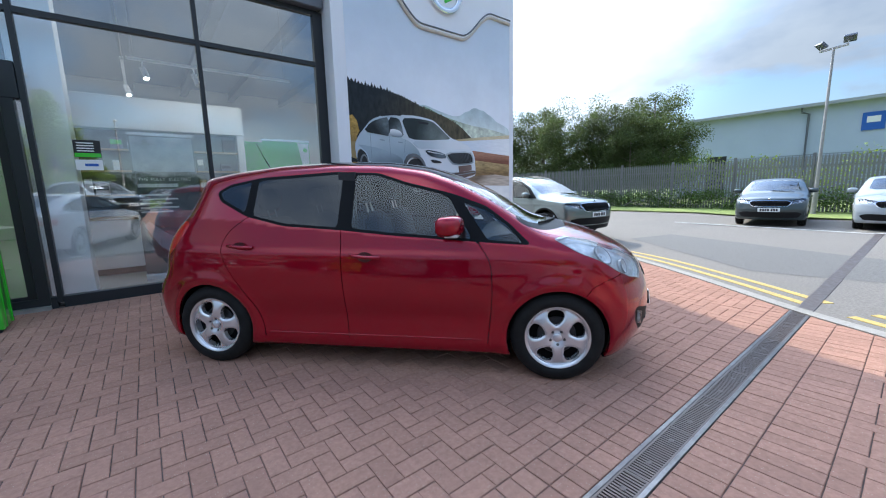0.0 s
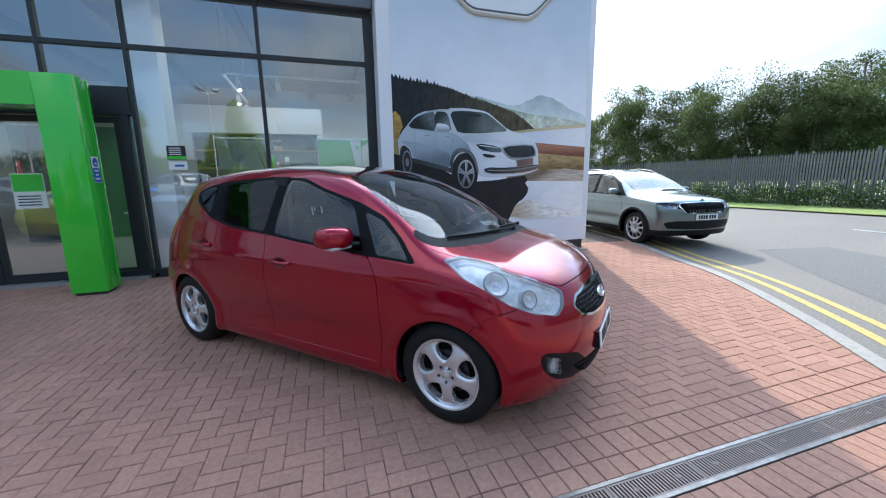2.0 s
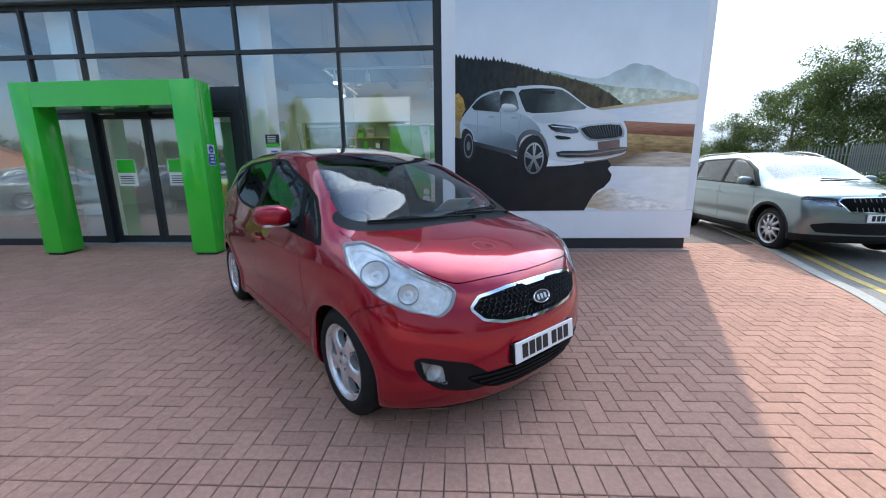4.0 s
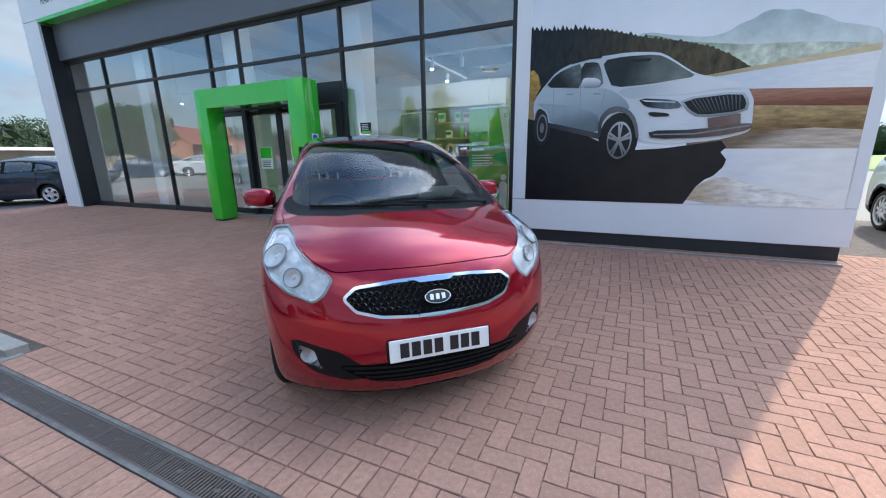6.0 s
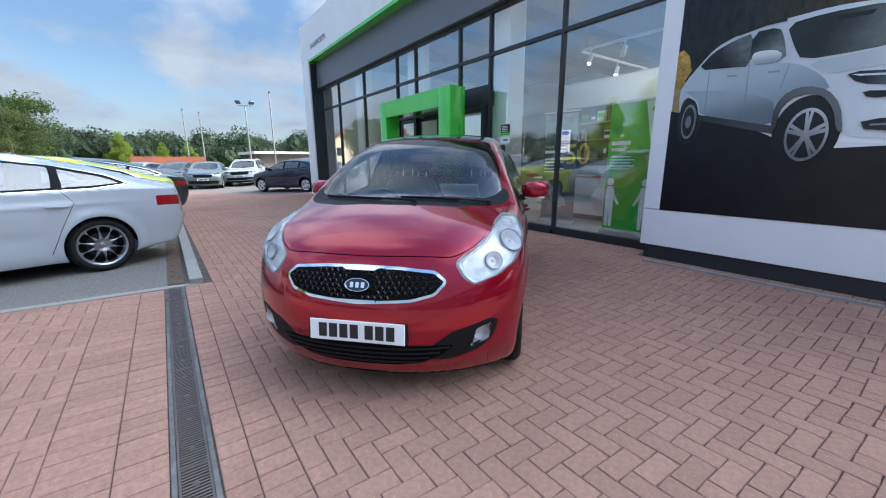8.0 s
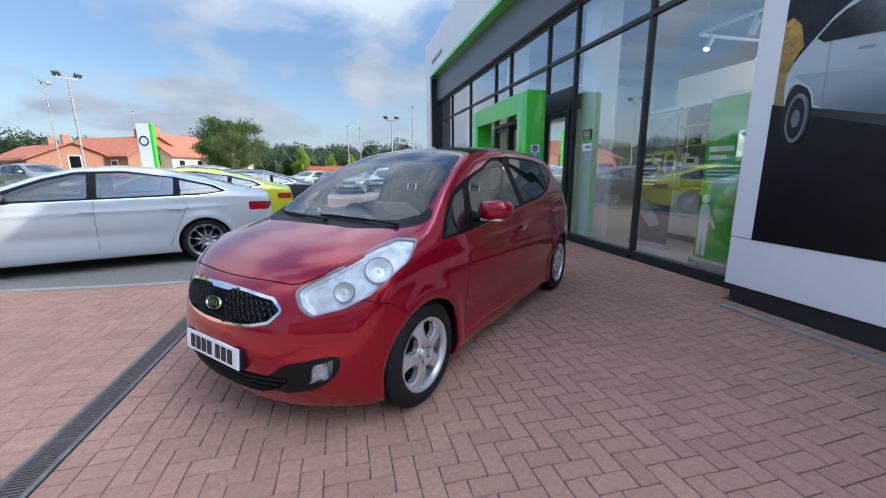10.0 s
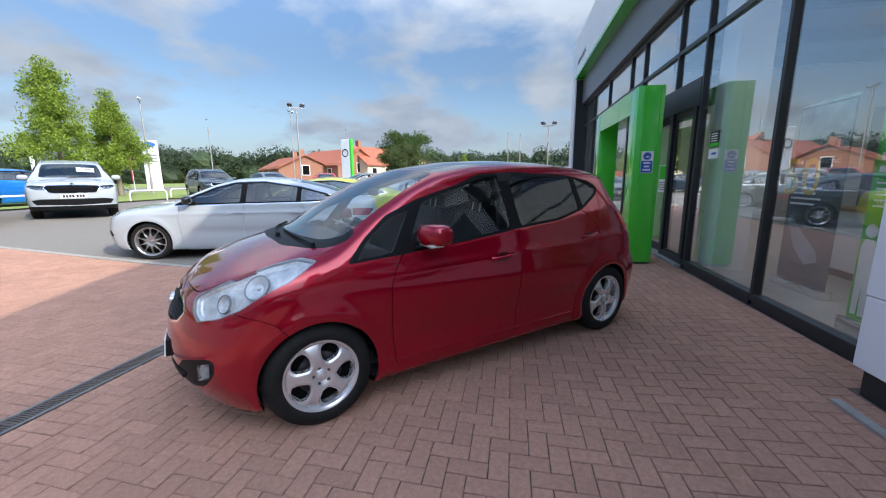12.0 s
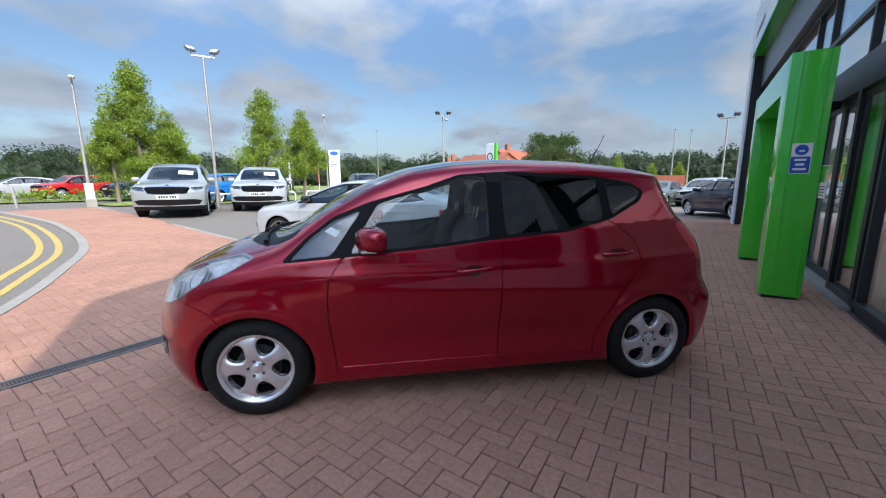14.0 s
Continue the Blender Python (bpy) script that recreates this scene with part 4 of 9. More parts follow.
# ---- green portal ----
def build_portal():
    portal = thing("green_portal", "glossy bright green entrance portal frame", "portal", kind="structure")
    y0, y1, xa, xb, xc, xd = 5.42, 5.79, -4.17, -3.85, -1.62, -1.23
    g0 = ground(5.6)
    part("leg", boxed(xa, xb, y0, y1, g0 + 0.03, 2.75, bevel=0.006), "green", portal, smooth=40)
    part("leg", boxed(xc, xd, y0, y1, g0 + 0.03, 2.75, bevel=0.006), "green", portal, smooth=40)
    part("beam", boxed(xb, xc, y0, y1, 2.385, 2.75, bevel=0.002, seg=1), "green", portal, smooth=40)
    for x0, x1 in ((xa, xb), (xc, xd)):
        part("foot", boxed(x0 + 0.03, x1 - 0.03, y0 + 0.03, y1 - 0.03, g0 - 0.02, g0 + 0.03), "plinth", portal)
    for x, out in ((xd, 1), (xa, -1)):
        for y in (y0 + 0.10, y1 - 0.06):
            part("panel_rib", boxed(x, x + out * 0.006, y - 0.006, y + 0.006, g0 + 0.04, 2.74), "green", portal)
    sign = thing("notice_sign", "blue and white safety notice stuck on the green portal", "sign")
    M["sign_blue"] = material("sign_blue", (0.015, 0.10, 0.42), 0.4, vary=0.03)
    ym = 5.61
    part("backing", boxed(xd + 0.003, xd + 0.006, ym - 0.088, ym + 0.088, 1.480, 1.805), "plate", sign)
    part("blue_field", boxed(xd + 0.006, xd + 0.008, ym - 0.080, ym + 0.080, 1.488, 1.662), "sign_blue", sign)
    bm = bmesh.new()
    lathe(bm, [(0.001, 0.0), (0.056, 0.0), (0.056, -0.003)], 24, "x", (xd + 0.0095, ym, 1.733))
    part("pictogram", bm, "sign_blue", sign)
    part("pictogram_mask", boxed(xd + 0.0095, xd + 0.0105, ym - 0.020, ym + 0.026, 1.712, 1.732), "plate", sign)
    for k, w in enumerate((0.050, 0.036, 0.056)):
        part("text_bar", boxed(xd + 0.008, xd + 0.0095, ym - w, ym + w, 1.617 - 0.05 * k, 1.641 - 0.05 * k), "plate", sign)
    return portal


build_portal()


# ---- inside the showroom ----
M["spot_glow"] = emitter("spot_lamp", (1.0, 0.96, 0.88), 14.0)
M["banner_grey"] = material("banner_grey", (0.075, 0.085, 0.095), 0.5, vary=0.1, scale=4)
M["banner_green"] = material("banner_green", (0.05, 0.42, 0.045), 0.5, vary=0.06, scale=3)
M["oak"] = material("pale_oak", (0.36, 0.25, 0.15), 0.5, vary=0.2, scale=9, stain=0.3, stain_scale=3)


# two broad area lamps, added to brighten the interior; no fitting stands for them
for cx, watts in ((-6.5, 9), (1.2, 80)):
    lamp = new("showroom_fill", bpy.data.lights.new("showroom_fill", "AREA"))
    lamp.data.shape, lamp.data.size, lamp.data.size_y = "RECTANGLE", 7.0, 7.0
    lamp.data.energy, lamp.data.color = watts, (1.0, 0.97, 0.92)
    lamp.matrix_world = pose(cx, 11.8, 4.45)
track_light = new("track_lighting", bpy.data.lights.new("track_lighting", "AREA"))
track_light.data.shape, track_light.data.size, track_light.data.size_y = "RECTANGLE", 2.3, 0.08
track_light.data.energy, track_light.data.color = 3.5, (1.0, 0.96, 0.88)
track_light.matrix_world = pose(1.2, 7.50, 3.0, 42, 0, 0)


def spot_track(path, heads, label):
    t = thing("spot_track", label, "track lighting", "spot tracks")
    (x0, y0), (x1, y1) = path
    z = 3.42
    if abs(x1 - x0) > abs(y1 - y0):
        part("rail", boxed(x0, x1, y0 - 0.02, y0 + 0.02, z - 0.02, z + 0.02), "white_panel", t)
    else:
        part("rail", boxed(x0 - 0.02, x0 + 0.02, y0, y1, z - 0.02, z + 0.02), "white_panel", t)
    for u in (0.04, 0.96):
        bm = bmesh.new()
        tube(bm, [(x0 + u * (x1 - x0), y0 + u * (y1 - y0), z + 0.02), (x0 + u * (x1 - x0), y0 + u * (y1 - y0), 5.14)], 0.005, 6)
        part("suspension_wire", bm, "steel", t)
    for u, lit in heads:
        x, y = x0 + u * (x1 - x0), y0 + u * (y1 - y0)
        bm = bmesh.new()
        tube(bm, [(x, y, z - 0.02), (x, y, z - 0.13)], 0.012, 8)
        tube(bm, [(x, y + 0.03, z - 0.12), (x + 0.02, y - 0.04, z - 0.21), (x + 0.03, y - 0.08, z - 0.29)], 0.042, 14)
        head = part("spot_head", bm, "white_panel", t, "white tilted spot lamp head", smooth=40)
        bm = bmesh.new()
        tube(bm, [(x + 0.03, y - 0.081, z - 0.2905), (x + 0.031, y - 0.083, z - 0.294)], 0.034, 14)
        part("spot_lens", bm, "spot_glow" if lit else "reflector", head, "bright spot lens" if lit else "")


spot_track(((0.0, 7.74), (2.4, 7.74)), ((0.08, True), (0.36, False)), "white suspended lighting track with tilted spot heads")
spot_track(((-0.05, 7.80), (-0.05, 10.4)), ((0.5, True), (0.9, False)), "white suspended lighting track with tilted spot heads")
spot_track(((-9.5, 8.4), (-5.5, 8.4)), ((0.1, True), (0.35, True), (0.6, False), (0.85, True)), "white suspended lighting track with tilted spot heads")

# roof beams
for n, x in enumerate((-9.6, -7.2, -4.8, -2.4, 0.0, 1.5, 3.0, 4.8)):
    bm = boxed(x - 0.06, x + 0.06, 6.5, 16.9, 4.86, 5.14, bevel=0.008, seg=1)
    box(bm, x - 0.11, x + 0.11, 6.5, 16.9, 4.84, 4.859)
    solid("roof_beam", bm, "fascia", "grey painted steel roof beam under the ceiling", "beam", "roof beams", "structure")


def display_wall():
    """A white bulkhead on end posts with shelves and a low counter under it."""
    d = thing("display_wall", "white display wall with a deep header and dark shelves", "display wall")
    part("header", boxed(-0.95, 1.64, 8.36, 8.62, 2.45, 2.97, bevel=0.006, seg=1), "white_panel", d)
    for x0, x1 in ((-0.95, -0.83), (1.52, 1.64)):
        part("end_post", boxed(x0, x1, 8.38, 8.60, FLOOR, 2.449), "white_panel", d)
    part("back_panel", boxed(-0.829, 1.519, 8.54, 8.58, FLOOR, 2.449), "banner_grey", d)
    for z in (1.35, 1.75, 2.10):
        part("shelf", boxed(-0.828, 1.518, 8.40, 8.539, z, z + 0.03), "oak", d, "pale oak shelf")
    rng = random.Random(8)
    for z in (1.38, 1.78, 2.13):
        x = -0.75
        while x < 1.35:
            w, h = rng.uniform(0.06, 0.2), rng.uniform(0.10, 0.26)
            if rng.random() < 0.7:
                bx = thing("accessory_box", "small boxed accessory standing on an oak shelf", "box", "boxes on the shelves")
                part("carton", boxed(x, x + w, 8.42, 8.52, z, z + h, bevel=0.004, seg=1), rng.choice(["white_panel", "banner_green", "plastic", "fascia", "oak"]), bx)
                part("printed_panel", boxed(x + 0.01, x + w - 0.01, 8.416, 8.419, z + h * 0.4, z + h * 0.8), rng.choice(["plate", "ink", "green"]), bx)
            x += w + rng.uniform(0.02, 0.12)
    c = thing("counter", "low white showroom counter with a dark kick board", "counter")
    part("body", boxed(-0.8, 1.45, 7.75, 8.25, FLOOR + 0.10, 0.98, bevel=0.008), "white_panel", c)
    part("kick_board", boxed(-0.76, 1.41, 7.79, 8.21, FLOOR, FLOOR + 0.099), "plinth", c)
    part("worktop", boxed(-0.83, 1.48, 7.72, 8.28, 0.981, 1.02, bevel=0.006, seg=1), "oak", c, "pale oak top")


display_wall()


def roll_banner(x0, x1, y, z0, z1, kind, label):
    b = thing("roll_up_banner", label, "banner", "banners behind the glass")
    part("cassette", boxed(x0, x1, y - 0.07, y + 0.07, FLOOR, z0 + 0.02, bevel=0.012), "alloy", b, "silver banner foot", smooth=40)
    part("top_rail", boxed(x0, x1, y - 0.014, y + 0.014, z1 - 0.02, z1 + 0.012), "alloy", b)
    bm = bmesh.new()
    tube(bm, [((x0 + x1) / 2, y + 0.02, z0), ((x0 + x1) / 2, y + 0.02, z1)], 0.010, 8)
    part("pole", bm, "steel", b)
    if kind == "grey":
        part("sheet", boxed(x0 + 0.01, x1 - 0.01, y - 0.002, y + 0.002, z0 + 0.021, z1 - 0.021), "banner_grey", b)
        photo = material("printed_photo", (0.20, 0.24, 0.28), 0.4, vary=0.5, scale=3, stain=0.6, dark=(0.45, 0.48, 0.5))
        part("printed_photo", boxed(x0 + 0.03, x1 - 0.03, y - 0.004, y - 0.0025, z1 - 0.52, z1 - 0.04), photo, b)
        for word, u in (("THE", 0.12), ("FULLY", 0.29), ("ELECTRIC", 0.55)):
            writing("headline", word, 0.062, "plate", b, pose(x0 + u, y - 0.004, z1 - 0.63, 90, 0, 0))
        part("text_bar", boxed(x0 + 0.05, x0 + 0.52, y - 0.004, y - 0.0025, z1 - 0.74, z1 - 0.69), "plate", b)
        for k in range(5):
            part("text_bar", boxed(x0 + 0.05, x0 + (0.5 if k % 2 else 0.42), y - 0.004, y - 0.0025, z1 - 0.86 - 0.06 * k, z1 - 0.838 - 0.06 * k), "plate", b)
        pts = [(x0 + 0.06, z0 + 0.72), (x0 + 0.12, z0 + 0.78), (x0 + 0.30, z0 + 0.60), (x0 + 0.55, z0 + 0.42), (x0 + 0.60, z0 + 0.30), (x0 + 0.42, z0 + 0.24), (x0 + 0.22, z0 + 0.40)]
        part("printed_car_shape", prism(bmesh.new(), pts, y - 0.004, y - 0.0025), photo, b)
    else:
        part("sheet", boxed(x0 + 0.01, x1 - 0.01, y - 0.002, y + 0.002, z0 + 0.021, z1 - 0.021), "banner_green", b)
        part("white_corner", prism(bmesh.new(), [(x1 - 0.20, z1 - 0.03), (x1 - 0.02, z1 - 0.03), (x1 - 0.02, z1 - 1.0)], y - 0.004, y - 0.0025), "plate", b)
        bm = bmesh.new()
        lathe(bm, [(0.001, 0.0), (0.035, 0.0), (0.035, 0.001)], 20, "y", (x1 - 0.08, y - 0.0052, z1 - 0.14))
        part("round_mark", bm, "green", b)
        part("text_bar", boxed(x0 + 0.06, x0 + 0.36, y - 0.004, y - 0.0025, z1 - 0.62, z1 - 0.56), "plate", b)
        part("text_bar", boxed(x0 + 0.06, x0 + 0.28, y - 0.004, y - 0.0025, z1 - 0.71, z1 - 0.66), "plate", b)
        for k in range(5):
            part("text_bar", boxed(x0 + 0.06, x0 + (0.44 if k % 2 else 0.38), y - 0.004, y - 0.0025, z1 - 0.80 - 0.045 * k, z1 - 0.785 - 0.045 * k), "plate", b)
        writing("thanks", "THANK YOU", 0.058, "plate", b, pose(x0 + 0.25, y - 0.004, z0 + 0.98, 90, 0, 0))
        for cx in (x0 + 0.10, x1 - 0.10):
            bm = bmesh.new()
            lathe(bm, [(0.001, 0.0), (0.055, 0.0), (0.055, 0.001)], 20, "y", (cx, y - 0.0042, z0 + 0.75))
            part("figure_head", bm, "plate", b)
            s = 1 if cx < (x0 + x1) / 2 else -1
            body = [(cx - 0.06, z0 + 0.05), (cx - 0.012, z0 + 0.05), (cx, z0 + 0.32), (cx + 0.012, z0 + 0.05), (cx + 0.06, z0 + 0.05), (cx + 0.07, z0 + 0.62), (cx + 0.04, z0 + 0.68), (cx - 0.04, z0 + 0.68), (cx - 0.07, z0 + 0.62)]
            part("figure_shape", prism(bmesh.new(), body, y - 0.004, y - 0.0025), "plate", b)
            part("figure_arm", prism(bmesh.new(), [(cx + s * 0.06, z0 + 0.60), (cx + s * 0.16, z0 + 0.42), (cx + s * 0.14, z0 + 0.39), (cx + s * 0.05, z0 + 0.52)], y - 0.004, y - 0.0025), "plate", b)


roll_banner(-0.12, 0.66, 6.88, 0.20, 2.20, "grey", "dark grey printed roll-up banner behind the glass")
roll_banner(1.50, 2.24, 6.45, 0.24, 2.16, "green", "bright green roll-up banner with white figures behind the glass")

gb = thing("wall_board", "green and white printed board on a stand", "board")
part("panel", boxed(1.75, 2.95, 9.0, 9.03, 1.65, 2.44, bevel=0.004, seg=1), "plate", gb)
part("green_field", prism(bmesh.new(), [(1.76, 1.66), (2.5, 1.66), (2.2, 2.0), (2.75, 2.43), (1.76, 2.43)], 8.994, 8.999), "banner_green", gb)
for x in (1.8, 2.88):
    part("stand_leg", boxed(x, x + 0.03, 9.031, 9.06, FLOOR, 2.3), "alloy", gb)

fig = thing("gold_numerals", "large gold numerals stuck on the showroom glass", "sticker")
writing("numerals", "50", 0.46, material("gold_film", (0.62, 0.42, 0.06), 0.35, 0.3), fig, pose(1.14, GY + 0.018, 1.40, 90, 0, 0), "gold numerals")

for z0, z1, mat, text in ((1.80, 2.0, "ink", "small dark opening-hours sticker on the glass"), (1.655, 1.775, "plate", "small white sticker with a coloured mark")):
    st = thing("glass_sticker", text, "sticker", "stickers on the glass")
    part("film", boxed(-0.60, -0.36, GY + 0.001, GY + 0.0035, z0, z1), mat, st)
    if mat == "ink":
        part("teal_edge", boxed(-0.595, -0.365, GY - 0.001, GY + 0.0005, z0 + 0.005, z0 + 0.05), "green", st)
        for k in range(4):
            part("text_bar", boxed(-0.57, -0.42, GY - 0.001, GY + 0.0005, z0 + 0.07 + 0.03 * k, z0 + 0.082 + 0.03 * k), "plate", st)
    else:
        part("colour_bar", boxed(-0.52, -0.40, GY - 0.001, GY + 0.0005, z0 + 0.045, z0 + 0.075), "sign_blue", st)

for n, (x0, x1) in enumerate(((-3.40, -3.05), (-2.45, -2.10))):
    nt = thing("door_notice", "green and white notice stuck on the door glass", "notice", "notices on the doors")
    part("paper", boxed(x0, x1, GY + 0.051, GY + 0.054, 1.15, 1.62), "plate", nt)
    part("green_band", boxed(x0 + 0.01, x1 - 0.01, GY + 0.048, GY + 0.0505, 1.38, 1.61), "green", nt)
    for k in range(4):
        part("text_bar", boxed(x0 + 0.04, x1 - 0.06, GY + 0.048, GY + 0.0505, 1.19 + 0.04 * k, 1.205 + 0.04 * k), "ink", nt)


def round_table(x, y):
    t = thing("round_table", "small round white customer table on a steel stem", "table", "showroom tables")
    bm = bmesh.new()
    lathe(bm, [(0.001, 0.72 + FLOOR), (0.38, 0.72 + FLOOR), (0.40, 0.735 + FLOOR), (0.38, 0.75 + FLOOR), (0.001, 0.75 + FLOOR)], 32, at=(x, y, 0))
    part("tabletop", bm, "white_panel", t, smooth=40)
    bm = bmesh.new()
    lathe(bm, [(0.24, FLOOR), (0.24, FLOOR + 0.015), (0.03, FLOOR + 0.03), (0.03, FLOOR + 0.719)], 24, at=(x, y, 0))
    part("stem", bm, "chrome", t, smooth=40)


for tx, ty in ((-6.0, 8.2), (-8.2, 9.0), (-2.2, 9.6)):
    round_table(tx, ty)
solid("inner_wall", boxed(-5.4, -2.6, 11.5, 11.65, FLOOR, 2.9), "fascia", "grey partition wall in the showroom", "wall", kind="structure")

# ---- cars: a smooth body from profile curves, cut into panels ----
def curve(pts, sigma):
    """A line through (x, y) points, rounded off over sigma."""
    pts = sorted(pts)
    px, py = np.array([p[0] for p in pts], float), np.array([p[1] for p in pts], float)
    step = sigma / 4
    xs = np.arange(px[0] - 6 * sigma, px[-1] + 6 * sigma, step)
    ys = np.interp(xs, px, py)
    lo, hi = xs < px[0], xs > px[-1]
    ys[lo] = py[0] + (xs[lo] - px[0]) * (py[1] - py[0]) / (px[1] - px[0])
    ys[hi] = py[-1] + (xs[hi] - px[-1]) * (py[-1] - py[-2]) / (px[-1] - px[-2])
    k = np.exp(-0.5 * (np.arange(-16, 17) / 4.0) ** 2)
    ys2 = np.convolve(np.pad(ys, 16, mode="edge"), k / k.sum(), "valid")
    return lambda q: np.interp(q, xs, ys2)


def smax(a, b, k):
    m = np.maximum(a, b)
    return m + k * np.log1p(np.exp(-np.abs(a - b) / k))


class CarShape:
    def __init__(self, top, front, rear, belt, side, taper, W, tumble, axles, arch, sill=0.17, crown=0.10, bow_front=(0.36, 2.6), bow_rear=(0.30, 3.0), axle_z=0.305, round_top=0.035, flare=0.018, extra=None, lift_front=0.02, lift_rear=0.08):
        self.lift_front, self.lift_rear = lift_front, lift_rear
        self.top, self.front, self.rear = curve(top, 0.05), curve(front, 0.03), curve(rear, 0.03)
        self.belt, self.side, self.taper = curve(belt, 0.05), curve(side, 0.03), curve(taper, 0.10)
        self.W, self.tumble, self.axles, self.arch, self.sill, self.crown = W, tumble, axles, arch, sill, crown
        self.bow_front, self.bow_rear, self.axle_z, self.round_top, self.flare, self.extra = bow_front, bow_rear, axle_z, round_top, flare, extra
        self.x1, self.x0 = max(p[1] for p in front), min(p[1] for p in rear)

    def width(self, x, z):
        zb = self.belt(x)
        low = self.side(np.minimum(z, zb))
        w = self.W - low - self.taper(x) - np.maximum(0, z - zb) * self.tumble
        for ax in self.axles:
            r = np.hypot(x - ax, z - self.axle_z)
            w = w + self.flare * np.exp(-((r - self.arch - 0.03) / 0.055) ** 2) * (z < zb)
        if self.extra:
            w = w + self.extra(x, z)
        return w

    def F(self, x, y, z):
        ay = np.abs(y)
        a = (ay - self.width(x, z)) * np.where(z > self.belt(x), 0.9, 1.0)
        tz = self.top(x)
        slope = (self.top(x + 0.02) - self.top(x - 0.02)) / 0.04
        b = (z - tz + self.crown * ay ** 2 * (1 + 0.5 * ay)) / np.sqrt(1 + slope ** 2)
        c = (x - self.front(z) + self.bow_front[0] * (ay / self.W) ** self.bow_front[1]) * 0.9
        d = (self.rear(z) + self.bow_rear[0] * (ay / self.W) ** self.bow_rear[1] - x) * 0.9
        e = self.sill + self.lift_front * np.clip((x - self.axles[0] - 0.2) / 0.5, 0, 1) + self.lift_rear * np.clip((self.axles[1] - 0.2 - x) / 0.5, 0, 1) - z
        f = smax(a, b, self.round_top)
        f = smax(f, c, 0.03)
        f = smax(f, d, 0.03)
        return smax(f, e, 0.012)

    def solve(self, o, p, n=44):
        """The last crossing on the way from inside points o to outside points p."""
        lo, hi = np.zeros(len(o)), np.ones(len(o))
        for _ in range(n):
            mid = (lo + hi) / 2
            q = o + mid[:, None] * (p - o)
            inside = self.F(q[:, 0], q[:, 1], q[:, 2]) < 0
            lo, hi = np.where(inside, mid, lo), np.where(inside, hi, mid)
        return o + lo[:, None] * (p - o)

    def on_side(self, x, z, side=1):
        """The body's surface at x and z, on the side given."""
        x, z = np.atleast_1d(np.asarray(x, float)), np.atleast_1d(np.asarray(z, float))
        q = self.solve(np.stack([x, 0 * x, z], 1), np.stack([x, 0 * x + side * 1.3, z], 1))
        return q

    def on_front(self, y, z):
        y, z = np.atleast_1d(np.asarray(y, float)), np.atleast_1d(np.asarray(z, float))
        return self.solve(np.stack([0 * y + 0.8, y, z], 1), np.stack([0 * y + self.x1 + 0.5, y, z], 1))

    def on_top(self, x, y):
        x, y = np.atleast_1d(np.asarray(x, float)), np.atleast_1d(np.asarray(y, float))
        return self.solve(np.stack([x, y, 0 * x + 0.55], 1), np.stack([x, y, 0 * x + 2.3], 1))

    def normal(self, q, h=0.004):
        g = np.stack([self.F(*(q + h * e).T) - self.F(*(q - h * e).T) for e in np.eye(3)], 1)
        return g / np.linalg.norm(g, axis=1)[:, None]


def chaikin(pts, n=2):
    p = [np.array(q, float) for q in pts]
    for _ in range(n):
        p = [w for a, b in zip(p, p[1:] + p[:1]) for w in (0.78 * a + 0.22 * b, 0.22 * a + 0.78 * b)]
    return np.array(p)


def poly_sdf(pts, u, v):
    """Signed distance to a closed outline, negative inside."""
    d = np.full(u.shape, 1e9)
    inside = np.zeros(u.shape, bool)
    n = len(pts)
    for i in range(n):
        (ax, ay), (bx, by) = pts[i], pts[(i + 1) % n]
        ex, ey = bx - ax, by - ay
        t = np.clip(((u - ax) * ex + (v - ay) * ey) / (ex * ex + ey * ey + 1e-12), 0, 1)
        d = np.minimum(d, np.hypot(u - ax - t * ex, v - ay - t * ey))
        if abs(by - ay) > 1e-12:
            inside ^= ((ay > v) != (by > v)) & (u < (bx - ax) * (v - ay) / (by - ay) + ax)
    return np.where(inside, -d, d)


def line_dist(pts, u, v):
    """Distance to an open line."""
    d = np.full(u.shape, 1e9)
    for (ax, ay), (bx, by) in zip(pts, pts[1:]):
        ex, ey = bx - ax, by - ay
        t = np.clip(((u - ax) * ex + (v - ay) * ey) / (ex * ex + ey * ey + 1e-12), 0, 1)
        d = np.minimum(d, np.hypot(u - ax - t * ex, v - ay - t * ey))
    return d


def side_curve(pts, n=8):
    """A smooth open line through plan or side points."""
    return smooth_line(pts, n)


